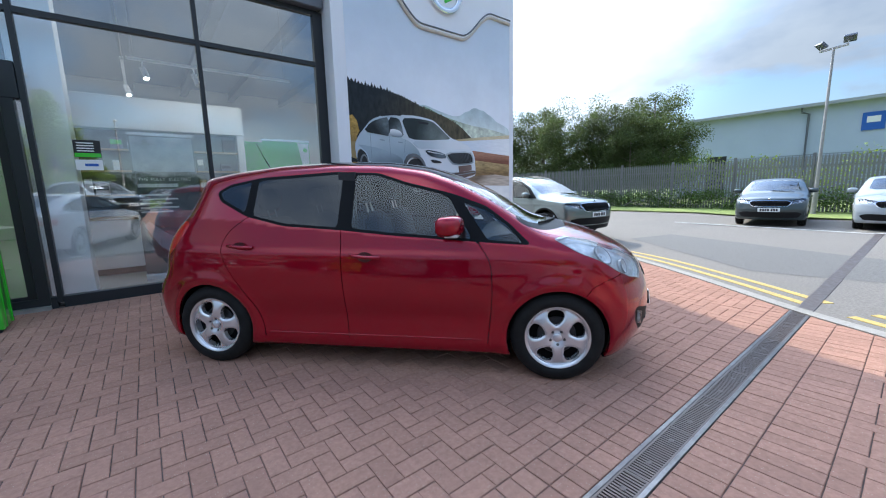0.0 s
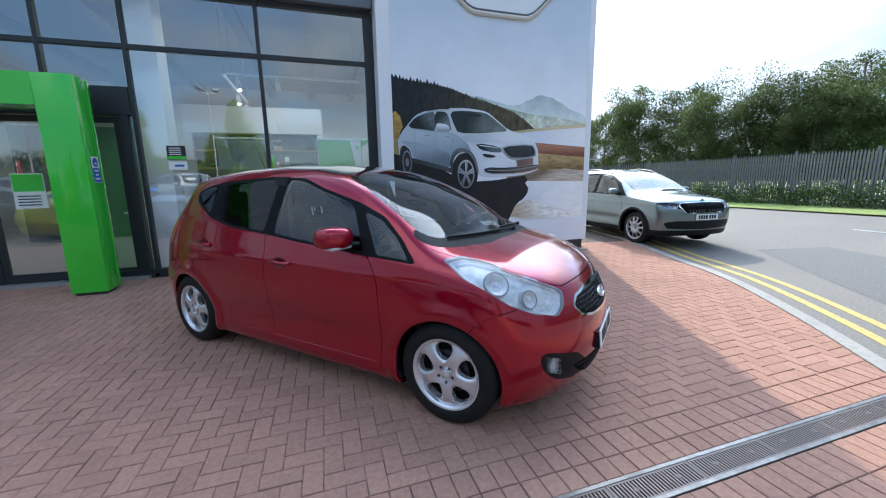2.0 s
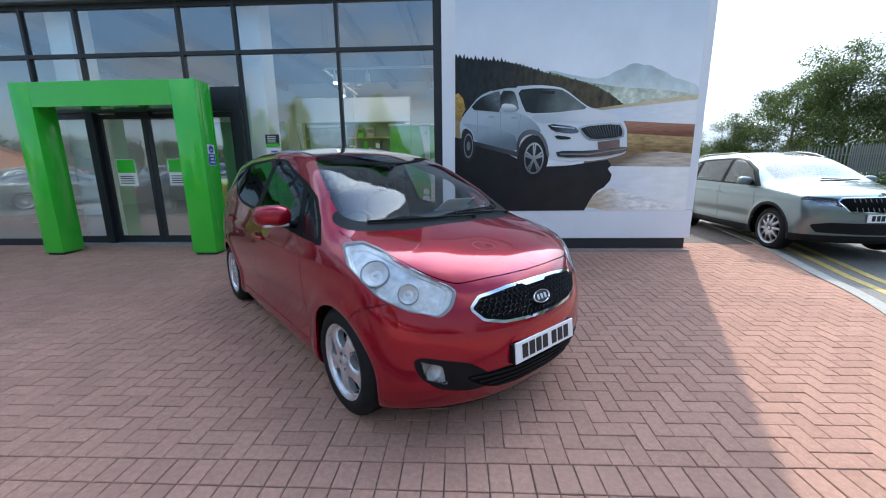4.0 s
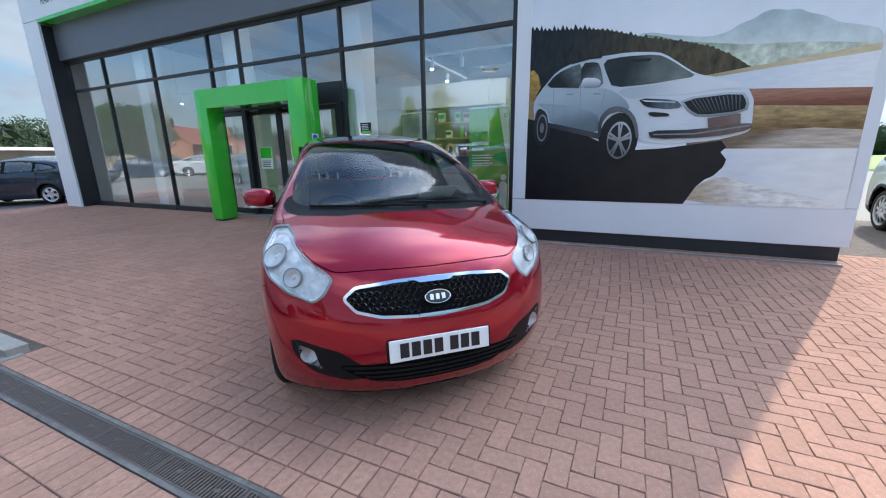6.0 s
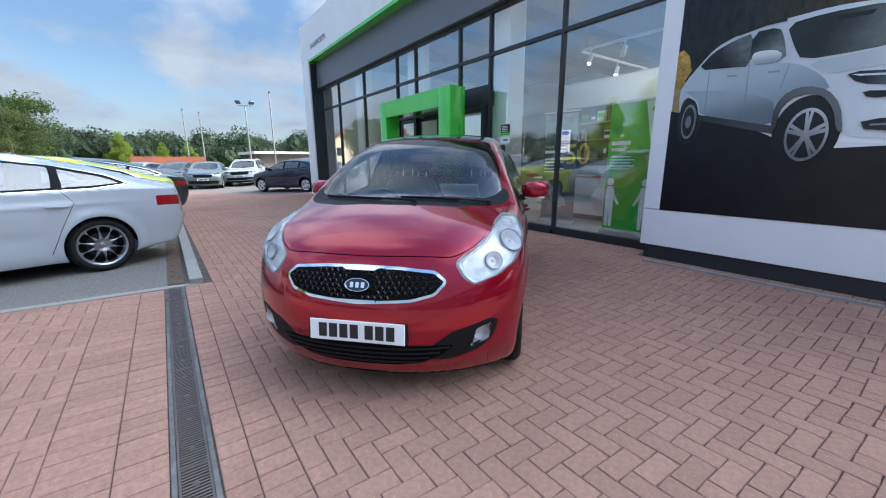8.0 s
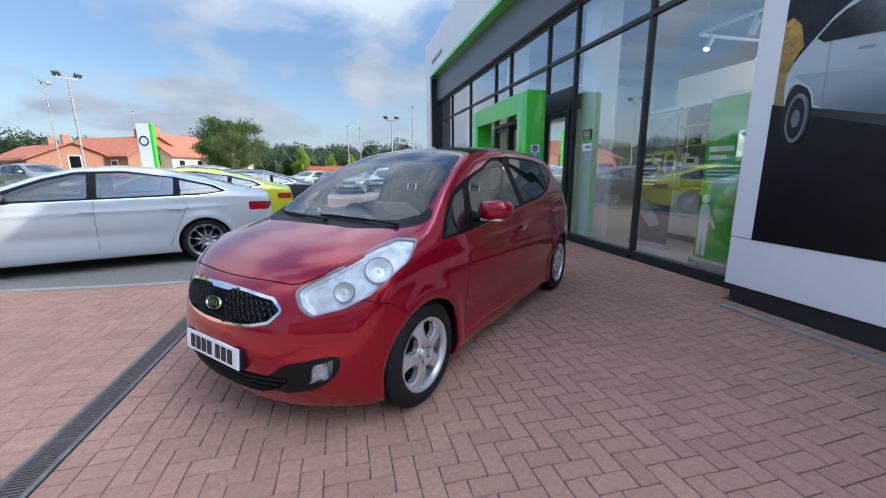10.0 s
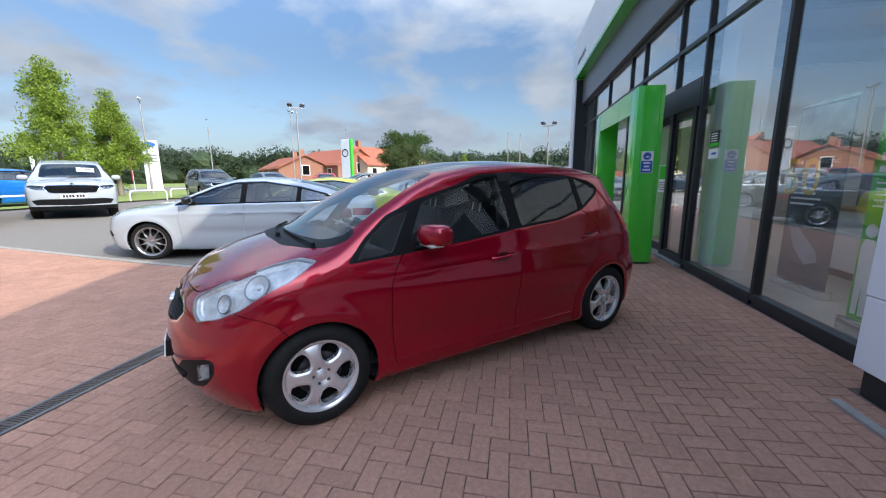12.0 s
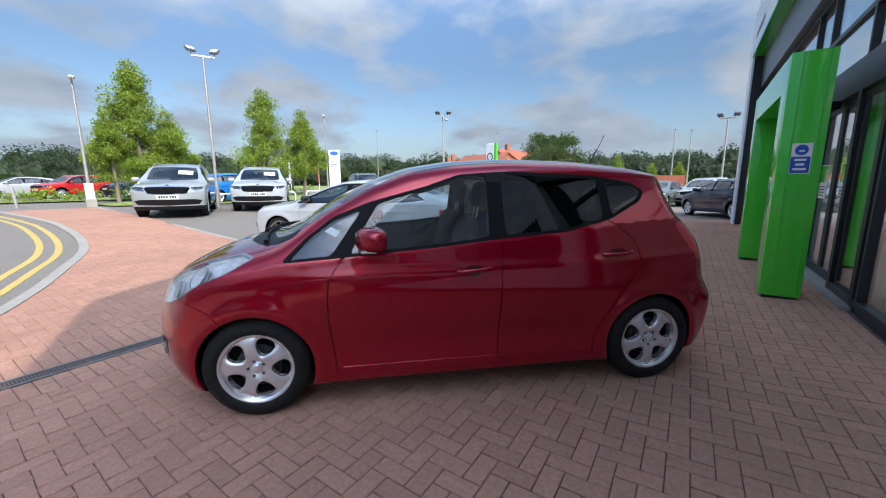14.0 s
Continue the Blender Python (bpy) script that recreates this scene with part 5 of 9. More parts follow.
def body_grid(shape, ds):
    """Points of a fine net over the whole body, and its square faces."""
    x0, x1 = shape.x0 - 0.12, shape.x1 + 0.12
    nx, ny, nz = int((x1 - x0) / ds), int(1.9 / ds / 2) * 2, int(1.35 / ds)
    index, pts, orig, faces = {}, [], [], []

    def vert(i, j, k):
        key = (i, j, k)
        if key not in index:
            u, v, w = i / nx, j / ny, k / nz
            x = x0 + (x1 - x0) * u
            t = float(shape.top(np.clip(x, shape.x0, shape.x1))) + 0.12
            y, z = -1.05 + 2.1 * v, 0.05 + (t - 0.05) * w
            index[key] = len(pts)
            pts.append((x, y, z))
            xc = (shape.x0 + shape.x1) / 2
            orig.append((xc + 0.84 * (x - xc), 0.25 * y, 0.34 + 0.40 * (z - 0.05)))
        return index[key]
    for i in range(nx):
        for k in range(nz):
            for j in (0, ny):
                q = [vert(i, j, k), vert(i + 1, j, k), vert(i + 1, j, k + 1), vert(i, j, k + 1)]
                faces.append(q if j == 0 else q[::-1])
        for j in range(ny):
            for k in (0, nz):
                q = [vert(i, j, k), vert(i, j + 1, k), vert(i + 1, j + 1, k), vert(i + 1, j, k)]
                faces.append(q if k == 0 else q[::-1])
    for j in range(ny):
        for k in range(nz):
            for i in (0, nx):
                q = [vert(i, j, k), vert(i, j, k + 1), vert(i, j + 1, k + 1), vert(i, j + 1, k)]
                faces.append(q if i == 0 else q[::-1])
    return shape.solve(np.array(orig), np.array(pts)), faces


def cut_net(bm, values):
    """Splits the net of bm along the zero line of a value at its points."""
    vals = values(np.array([v.co[:] for v in bm.verts]))
    vals = np.where(np.abs(vals) < 2e-5, 2e-5, vals)
    bm.verts.index_update()
    edges = [e for e in bm.edges if vals[e.verts[0].index] * vals[e.verts[1].index] < 0]
    fresh = set()
    touched = set()
    for e in edges:
        a, b = e.verts
        va, vb = vals[a.index], vals[b.index]
        touched.update(e.link_faces)
        _, nv = bmesh.utils.edge_split(e, a, float(min(0.98, max(0.02, va / (va - vb)))))
        fresh.add(nv)
    for f in touched:
        cuts = [v for v in f.verts if v in fresh]
        if len(cuts) == 2:
            bmesh.utils.face_split(f, cuts[0], cuts[1])
        elif len(cuts) == 4:
            got = bmesh.utils.face_split(f, cuts[0], cuts[1])
            for g in (f, got[0]):
                rest = [v for v in g.verts if v in (cuts[2], cuts[3])]
                if len(rest) == 2:
                    bmesh.utils.face_split(g, rest[0], rest[1])
                    break
    bm.verts.ensure_lookup_table()


def panel(name, V, N, faces, mat, parent, thick, label=""):
    """A piece of the net as a mesh with edge thickness and smooth normals."""
    used = sorted({i for f in faces for i in f})
    m = {g: l for l, g in enumerate(used)}
    verts = [tuple(V[g]) for g in used]
    norms = [tuple(N[g]) for g in used]
    polys = [[m[i] for i in f] for f in faces]
    count = {}
    for f in faces:
        for a, b in zip(f, f[1:] + f[:1]):
            key = (min(a, b), max(a, b))
            count[key] = (count.get(key, (0,))[0] + 1, a, b)
    if thick:
        for n, a, b in count.values():
            if n == 1:
                pa, pb, qa, qb = V[a], V[b], V[a] - thick * N[a], V[b] - thick * N[b]
                nn = np.cross(pb - pa, qa - pa)
                nn = -nn / (np.linalg.norm(nn) + 1e-12)
                s = len(verts)
                verts += [tuple(pa), tuple(pb), tuple(qb), tuple(qa)]
                norms += [tuple(nn)] * 4
                polys.append([s + 3, s + 2, s + 1, s])
    me = bpy.data.meshes.new(name)
    me.from_pydata(verts, [], polys)
    me.shade_smooth()
    me.normals_split_custom_set_from_vertices(norms)
    me.materials.append(M[mat] if isinstance(mat, str) else mat)
    ob = new(name, me)
    ob.parent = parent
    if label:
        tagged(ob, label)
    return ob


def round_poly(pts, r):
    """A closed outline with its corners rounded by r."""
    p = [np.array(q, float) for q in pts]
    out = []
    n = len(p)
    for i in range(n):
        a, b, c = p[i - 1], p[i], p[(i + 1) % n]
        ra, rc = min(r, 0.45 * np.linalg.norm(a - b)), min(r, 0.45 * np.linalg.norm(c - b))
        s, e = b + (a - b) / np.linalg.norm(a - b) * ra, b + (c - b) / np.linalg.norm(c - b) * rc
        for k in range(5):
            t = k / 4
            out.append((1 - t) ** 2 * s + 2 * t * (1 - t) * b + t * t * e)
    return np.array(out)


def oblique(c):
    return (np.abs(c[:, 1]) - c[:, 0]) / math.sqrt(2)


def cut_body(shape, spec, ds):
    """Cuts the body into panels. spec gives outlines by view:
    side (x, z), top (x, |y|), front (|y|, z), corner (oblique, z), rear corner."""
    V, F = body_grid(shape, ds)
    bm = bmesh.new()
    vs = [bm.verts.new(p) for p in V]
    for f in F:
        try:
            bm.faces.new([vs[i] for i in f])
        except ValueError:
            pass
    views = {
        "side": lambda p: (lambda c: poly_sdf(p, c[:, 0], c[:, 2])),
        "top": lambda p: (lambda c: np.maximum(poly_sdf(p, c[:, 0], np.abs(c[:, 1])), 0.62 - c[:, 2])),
        "front": lambda p: (lambda c: np.maximum(poly_sdf(p, np.abs(c[:, 1]), c[:, 2]), 1.0 - c[:, 0])),
        "rear": lambda p: (lambda c: np.maximum(poly_sdf(p, np.abs(c[:, 1]), c[:, 2]), c[:, 0] + 1.0)),
        "tail": lambda p: (lambda c: np.maximum(poly_sdf(p, np.abs(c[:, 1]), c[:, 2]), c[:, 0] - shape.axles[1] + 0.64)),
        "corner": lambda p: (lambda c: np.maximum(poly_sdf(p, oblique(c), c[:, 2]), 1.15 - c[:, 0])),
    }
    fields = []
    for name, view, pts, grow, rounds in spec["areas"]:
        base = views[view](round_poly(pts, rounds) if rounds else np.array(pts))
        fields.append((name, (lambda c, b=base, g=grow: b(c) - g)))
    gaps = []
    for view, pts, half in spec["gaps"]:
        if view == "side":
            gaps.append(lambda c, p=pts, h=half: line_dist(p, c[:, 0], c[:, 2]) - h)
        elif view == "top":
            gaps.append(lambda c, p=pts, h=half: np.maximum(line_dist(p, c[:, 0], np.abs(c[:, 1])) - h, 0.62 - c[:, 2]))
        elif view == "front":
            gaps.append(lambda c, p=pts, h=half: np.maximum(line_dist(p, np.abs(c[:, 1]), c[:, 2]) - h, 1.0 - c[:, 0]))
    arches = [lambda c, ax=ax: np.maximum(np.hypot(c[:, 0] - ax, c[:, 2] - shape.axle_z) - shape.arch, 0.45 - np.abs(c[:, 1])) for ax in shape.axles]
    for fn in arches + [f for _, f in fields]:
        cut_net(bm, fn)
    for view, pts, half in spec["gaps"]:
        if view == "side" and spec.get("precut"):
            zx = sorted((p[1], p[0]) for p in pts)
            cut_net(bm, lambda c, q=zx: c[:, 0] - np.interp(c[:, 2], [v[0] for v in q], [v[1] for v in q]))
    for fn in gaps:
        cut_net(bm, fn)
    bm.verts.index_update()
    V = np.array([v.co[:] for v in bm.verts])
    faces = [[v.index for v in f.verts] for f in bm.faces]
    bm.free()
    N = shape.normal(V)
    cen = np.array([V[f].mean(0) for f in faces])
    tag = np.zeros(len(faces), int)
    names = ["body"]
    for name, fn in fields:
        if name not in names:
            names.append(name)
        tag[fn(cen) < 0] = names.index(name)
    under = (cen[:, 2] < shape.sill + 0.012) & (np.abs(N[[f[0] for f in faces], 2]) > 0.5)
    names.append("underbody")
    tag[under] = len(names) - 1
    for fn in arches + gaps:
        hole = fn(cen) < 0
        if fn in gaps:
            hole &= np.isin(tag, [names.index(n) for n in names if n in spec["gapped"]])
        tag[hole] = -1
    holes = np.zeros(len(faces), bool)
    for fn in arches:
        holes |= fn(cen) < 0
    return V, N, faces, cen, tag, names, holes


def pieces_of(faces, sel):
    """Groups the faces that hang together."""
    boss = {}

    def find(a):
        while boss.setdefault(a, a) != a:
            boss[a] = boss[boss[a]]
            a = boss[a]
        return a
    for k in sel:
        f = faces[k]
        for v in f[1:]:
            boss[find(v)] = find(f[0])
    out = {}
    for k in sel:
        out.setdefault(find(faces[k][0]), []).append(k)
    return [np.array(g) for g in out.values()]


def dress_body(cut, spec, parent, looks):
    """Makes the panels of a cut body, each with its look: material, edge thickness, label, split left and right."""
    V, N, faces, cen, tag, names, holes = cut
    made = {}
    for i, name in enumerate(names):
        sel = np.where(tag == i)[0]
        if len(sel) == 0 or name in spec.get("left_open", ()):
            continue
        mat, thick, label, split = looks.get(name, looks["body"])
        groups = [sel[cen[sel, 1] > 0], sel[cen[sel, 1] <= 0]] if split else [sel]
        if name == "body":
            groups = sorted(pieces_of(faces, sel), key=len, reverse=True)
        for g in groups:
            if len(g):
                call = name
                if name == "body" and len(g) < len(groups[0]):
                    mid = cen[g].mean(0)
                    call = "front_wing" if mid[0] > 0.7 else "sill_panel" if mid[2] < 0.4 else "side_panel"
                made.setdefault(name, []).append(panel(call, V, N, [faces[k] for k in g], mat, parent, thick, label))
                back = spec.get("backs", {}).get(name)
                if back:
                    panel(back[2], V - back[0] * N, N, [faces[k] for k in g], back[1], made[name][-1], -back[0])
    if spec.get("lining"):
        clear = [i for i, n in enumerate(names) if n in spec["clear"]]
        lin = [faces[k] for k in range(len(faces)) if tag[k] not in clear and not holes[k]]
        panel("lining", V - 0.035 * N, -N, [f[::-1] for f in lin], "trim", parent, 0, "dark interior lining")
    return made


# ---- wheels ----
def wheel_meshes(tyre_r, rim_r, width, n_open, r_open, size, stretch, turn_pointy=0.0, face="alloy", back="dark_alloy", steps=100):
    out = {}
    h = width / 2
    bm = bmesh.new()
    prof = [(rim_r + 0.004, h - 0.012), (rim_r + 0.012, h - 0.002), (rim_r + 0.03, h + 0.004), (rim_r + 0.55 * (tyre_r - rim_r), h + 0.003), (tyre_r - 0.022, h - 0.012), (tyre_r - 0.007, h - 0.028), (tyre_r, h - 0.05)]
    for k in range(4):
        c = (h - 0.05) * (1 - 2 * (k + 0.5) / 4)
        prof += [(tyre_r, c + 0.010), (tyre_r - 0.007, c + 0.008), (tyre_r - 0.007, c + 0.002), (tyre_r, c)]
    prof += [(r, -z) for r, z in prof[6::-1]]
    lathe(bm, prof, 64, "y")
    out["tyre"] = link_mesh("tyre", bm, "rubber", 35)
    bm = bmesh.new()
    lathe(bm, [(rim_r - 0.014, h - 0.016), (rim_r - 0.004, h - 0.006), (rim_r + 0.006, h - 0.004), (rim_r + 0.008, h - 0.012), (rim_r - 0.004, h - 0.03), (rim_r - 0.014, -h + 0.02), (rim_r, -h), (rim_r - 0.03, -h + 0.01), (rim_r - 0.022, h - 0.04), (rim_r - 0.014, h - 0.016)], 64, "y")
    out["rim"] = link_mesh("rim", bm, face, 40)
    # the spoked face, cut from a disc
    bm = bmesh.new()
    nr = 15
    rs = [0.012 + (rim_r - 0.010 - 0.012) * k / nr for k in range(nr + 1)]
    grid = [[bm.verts.new((r * math.cos(2 * math.pi * a / steps), r * math.sin(2 * math.pi * a / steps), 0)) for a in range(steps)] for r in rs]
    for p, q in zip(grid, grid[1:]):
        for a in range(steps):
            bm.faces.new((p[a], p[(a + 1) % steps], q[(a + 1) % steps], q[a]))

    def holes(c):
        d = np.full(len(c), 1e9)
        for k in range(n_open):
            t = 2 * math.pi * (k + 0.5) / n_open + math.pi / 2
            u = c[:, 0] * math.cos(t) + c[:, 1] * math.sin(t) - r_open
            v = -c[:, 0] * math.sin(t) + c[:, 1] * math.cos(t)
            wide = 1 + turn_pointy * u / size
            d = np.minimum(d, (np.hypot(u / stretch, v / np.maximum(0.25, wide)) - size))
        return d
    cut_net(bm, holes)
    cen = [f.calc_center_median() for f in bm.faces]
    gone = holes(np.array([c[:] for c in cen])) < 0
    bmesh.ops.delete(bm, geom=[f for f, g in zip(list(bm.faces), gone) if g], context="FACES")
    hub = 0.30 * rim_r
    for v in bm.verts:
        r = math.hypot(v.co.x, v.co.y)
        s = r / rim_r
        yy = h - 0.022 + 0.016 * math.sin(math.pi * min(1, s)) - 0.010 * max(0, 1 - (r / hub) ** 2) - 0.012 * s ** 6
        d = abs(holes(np.array([[v.co.x, v.co.y, 0]]))[0])
        yy -= 0.009 * math.exp(-(d / 0.006) ** 2) * (0.4 < s < 0.97)
        v.co = (v.co.x, yy, v.co.y)
    rim_edges = [e for e in bm.edges if len(e.link_faces) == 1]
    geo = bmesh.ops.extrude_edge_only(bm, edges=rim_edges)
    for v in geo["geom"]:
        if isinstance(v, bmesh.types.BMVert):
            v.co.y -= 0.035
            v.co.x *= 1.0
    out["spokes"] = link_mesh("spokes", bm, face, 38)
    bm = bmesh.new()
    lathe(bm, [(0.001, h - 0.068), (rim_r * 0.60, h - 0.068), (rim_r * 0.62, h - 0.076), (0.001, h - 0.077)], 40, "y")
    out["brake_disc"] = link_mesh("brake_disc", bm, "dark_alloy", 40)
    # black disc added behind the spokes in place of the shaded depth
    bm = bmesh.new()
    lathe(bm, [(0.001, h - 0.080), (rim_r - 0.024, h - 0.080)], 32, "y")
    out["wheel_back"] = link_mesh("wheel_back", bm, "black")
    bm = bmesh.new()
    lathe(bm, [(0.001, h - 0.006), (0.022, h - 0.007), (0.029, h - 0.011), (0.030, h - 0.03)], 24, "y")
    out["hub_cap"] = link_mesh("hub_cap", bm, face, 40)
    bm = bmesh.new()
    lathe(bm, [(0.001, h - 0.012), (0.006, h - 0.012), (0.0095, h - 0.015), (0.0125, h - 0.0155), (0.013, h - 0.03)], 12, "y")
    out["wheel_bolt"] = link_mesh("wheel_bolt", bm, "dark_alloy", 30)
    return out


def mount_wheels(car, meshes, axles, half_track, axle_z, spin=(0, 20, 40, 10), steer=0.0, bolts=False):
    for k, (x, s) in enumerate((x, s) for x in axles for s in (1, -1)):
        w = new("wheel", meshes["spokes"])
        w.parent = car
        w.matrix_basis = Matrix.Translation((x, s * half_track, axle_z)) @ pose(0, 0, 0, 0, 0, (0 if s > 0 else 180) + (steer if k < 2 else 0)) @ pose(0, 0, 0, 0, spin[k], 0)
        for n in ("tyre", "rim", "brake_disc", "wheel_back", "hub_cap"):
            o = new(n, meshes[n])
            o.parent = w
        for j in range(5 if bolts else 0):
            o = new("wheel_bolt", meshes["wheel_bolt"])
            t = 2 * math.pi * j / 5 + math.pi / 2
            o.parent, o.matrix_basis = w, Matrix.Translation((0.052 * math.cos(t), 0, 0.052 * math.sin(t)))


def wheel_wells(car, shape, inner=0.50):
    for ax in shape.axles:
        for s in (1, -1):
            bm = bmesh.new()
            r = shape.arch + 0.015
            wo = float(shape.width(np.array([ax]), np.array([shape.axle_z + shape.arch]))[0]) - 0.02
            for a0 in range(0, 18):
                a, b = math.pi * a0 / 18, math.pi * (a0 + 1) / 18
                ya, yb = (min(wo, float(shape.on_side(ax + r * math.cos(t), shape.axle_z + r * math.sin(t))[0][1]) - 0.03) for t in (a, b))
                q = [(ax + r * math.cos(t), s * y, shape.axle_z + r * math.sin(t)) for t, y in ((a, inner), (b, inner), (b, yb), (a, ya))]
                bm.faces.new([bm.verts.new(p) for p in q])
            bmesh.ops.remove_doubles(bm, verts=bm.verts[:], dist=1e-4)
            fan = [bm.verts.new((ax + r * math.cos(math.pi * t / 18), s * inner, shape.axle_z + r * math.sin(math.pi * t / 18))) for t in range(0, 19)]
            bm.faces.new(fan)
            part("wheel_liner", bm, "black", car)


def bar_plate(parent, at, w=0.52, h=0.111, mat="plate", n=7):
    """A number plate with plain bars for its characters."""
    p = part("number_plate", boxed(-w / 2, w / 2, -0.004, 0.004, -h / 2, h / 2, bevel=0.003, seg=1), mat, parent, "number plate", at=at)
    x = -w * 0.40
    for k in range(n):
        cw = w * 0.085
        part("plate_bar", boxed(x, x + cw, -0.0065, -0.0045, -h * 0.33, h * 0.33), "ink", p)
        x += cw + w * 0.026 + (w * 0.045 if k == 3 else 0)
    return p

# ---- the red hatchback ----

HERO = CarShape(
    top=[(2.30, 0.58), (2.06, 0.70), (1.96, 0.815), (1.82, 0.905), (1.62, 0.99), (1.38, 1.055), (1.20, 1.095), (1.08, 1.165), (0.90, 1.285), (0.62, 1.425), (0.36, 1.515), (0.05, 1.565), (-0.35, 1.585), (-0.80, 1.575), (-1.20, 1.54), (-1.48, 1.495), (-1.75, 1.45)],
    front=[(0.10, 1.90), (0.20, 1.985), (0.32, 2.05), (0.46, 2.07), (0.58, 2.06), (0.70, 2.025), (0.84, 1.965), (1.0, 1.86)],
    rear=[(0.10, -1.88), (0.25, -1.95), (0.38, -2.0), (0.54, -2.015), (0.63, -1.985), (0.72, -1.915), (0.84, -1.90), (0.98, -1.855), (1.09, -1.765), (1.17, -1.665), (1.30, -1.585), (1.40, -1.545), (1.44, -1.55), (1.475, -1.60), (1.56, -1.62)],
    belt=[(1.8, 0.83), (1.25, 0.93), (0.77, 0.97), (0.16, 1.01), (-0.2, 1.05), (-0.65, 1.08), (-1.0, 1.13), (-1.5, 1.16)],
    side=[(0.10, 0.095), (0.18, 0.050), (0.26, 0.036), (0.30, 0.044), (0.42, 0.034), (0.58, 0.012), (0.72, 0.000), (0.83, 0.007), (0.95, 0.032), (1.15, 0.075)],
    taper=[(2.0, 0.05), (1.4, 0.015), (0.9, 0.0), (-0.9, 0.0), (-1.4, 0.02), (-1.9, 0.07)],
    W=0.875, tumble=0.50, axles=(1.3075, -1.3075), arch=0.342, sill=0.165, lift_front=-0.022, lift_rear=0.09, crown=0.10, bow_front=(0.40, 2.5), bow_rear=(0.26, 3.0))

DLO = [(1.13, 0.948), (0.76, 0.972), (0.15, 1.018), (-0.21, 1.055), (-0.65, 1.086), (-0.97, 1.16), (-1.22, 1.275), (-1.27, 1.345), (-1.17, 1.402), (-0.90, 1.450), (-0.31, 1.478), (0.03, 1.458), (0.255, 1.382), (0.43, 1.338), (0.60, 1.293), (0.83, 1.205), (0.99, 1.085)]
G_Q1 = [(1.07, 0.968), (0.84, 0.984), (0.665, 1.235), (0.82, 1.185), (0.965, 1.08)]
G_FD = [(0.735, 0.992), (0.15, 1.037), (-0.13, 1.068), (-0.145, 1.452), (0.02, 1.438), (0.25, 1.362), (0.42, 1.318), (0.56, 1.275)]
G_RD = [(-0.238, 1.076), (-0.65, 1.106), (-0.915, 1.165), (-0.925, 1.425), (-0.245, 1.457)]
G_Q2 = [(-0.985, 1.192), (-1.20, 1.29), (-1.235, 1.342), (-1.155, 1.383), (-0.985, 1.415)]
WS = [(1.30, -0.3), (1.30, 0.0), (1.275, 0.3), (1.20, 0.55), (1.09, 0.675), (0.95, 0.668), (0.65, 0.605), (0.40, 0.535), (0.36, 0.50), (0.385, 0.2), (0.39, -0.3)]
COWL = [(1.435, -0.3), (1.435, 0.0), (1.405, 0.40), (1.28, 0.62), (1.17, 0.715), (1.06, 0.735), (1.02, 0.69), (1.1, 0.4), (1.1, -0.3)]
ROOFG = [(0.37, -0.3), (0.36, 0.52), (0.25, 0.535), (-1.15, 0.535), (-1.25, 0.50), (-1.28, -0.3)]
LAMP = [(-0.985, 0.790), (-0.965, 0.722), (-0.915, 0.684), (-0.76, 0.718), (-0.63, 0.772), (-0.555, 0.825), (-0.43, 0.895), (-0.36, 0.978), (-0.47, 0.992), (-0.60, 0.962), (-0.80, 0.882), (-0.955, 0.815)]
GRILLE = [(-0.3, 0.770), (0.0, 0.771), (0.20, 0.768), (0.385, 0.750), (0.438, 0.708), (0.39, 0.656), (0.28, 0.630), (0.0, 0.614), (-0.3, 0.614)]
INTAKE = [(-0.3, 0.392), (0.0, 0.392), (0.30, 0.386), (0.50, 0.376), (0.44, 0.325), (0.34, 0.275), (0.22, 0.252), (0.0, 0.248), (-0.3, 0.248)]
FOG = [(-1.16, 0.372), (-1.06, 0.452), (-0.84, 0.500), (-0.785, 0.487), (-0.81, 0.40), (-0.90, 0.322), (-1.06, 0.278), (-1.16, 0.30)]
FOGLAMP = [(-0.925, 0.452), (-0.825, 0.474), (-0.842, 0.380), (-0.945, 0.345)]
TAIL = [(-1.95, 1.0), (-1.66, 1.12), (-1.50, 1.135), (-1.46, 1.11), (-1.54, 1.0), (-1.62, 0.90), (-1.74, 0.82), (-1.95, 0.78)]
REARGLASS = [(-0.3, 1.40), (0.0, 1.40), (0.48, 1.38), (0.56, 1.30), (0.60, 1.12), (0.0, 1.08), (-0.3, 1.08)]
D_FRONT = [(0.775, 0.967), (0.845, 0.86), (0.866, 0.76), (0.868, 0.58), (0.852, 0.40), (0.835, 0.245)]
D_MID = [(-0.205, 1.06), (-0.20, 0.80), (-0.19, 0.40), (-0.185, 0.245)]
D_REAR = [(-0.95, 1.155), (-1.09, 1.06), (-1.155, 0.97), (-1.165, 0.90), (-1.13, 0.80), (-1.04, 0.66), (-0.93, 0.50), (-0.88, 0.38), (-0.86, 0.245)]
D_FRONT, D_REAR = side_curve(D_FRONT, 4), side_curve(D_REAR, 4)
SILLGAP = [(0.835, 0.238), (-0.86, 0.238)]
FRONT_DOOR = D_FRONT + D_MID[::-1] + [(-0.205, 1.06), (0.2, 1.10)]
REAR_DOOR = D_MID + D_REAR[::-1] + [(-0.95, 1.155), (-0.5, 1.2)]
BONNET_EDGE = side_curve([(1.925, 0.0), (1.915, 0.20), (1.885, 0.40), (1.845, 0.50), (1.74, 0.595), (1.58, 0.655), (1.39, 0.708), (1.17, 0.735)], 5)
BONNET = [(1.925, -0.3)] + BONNET_EDGE + [(1.1, 0.7), (1.1, -0.3)]
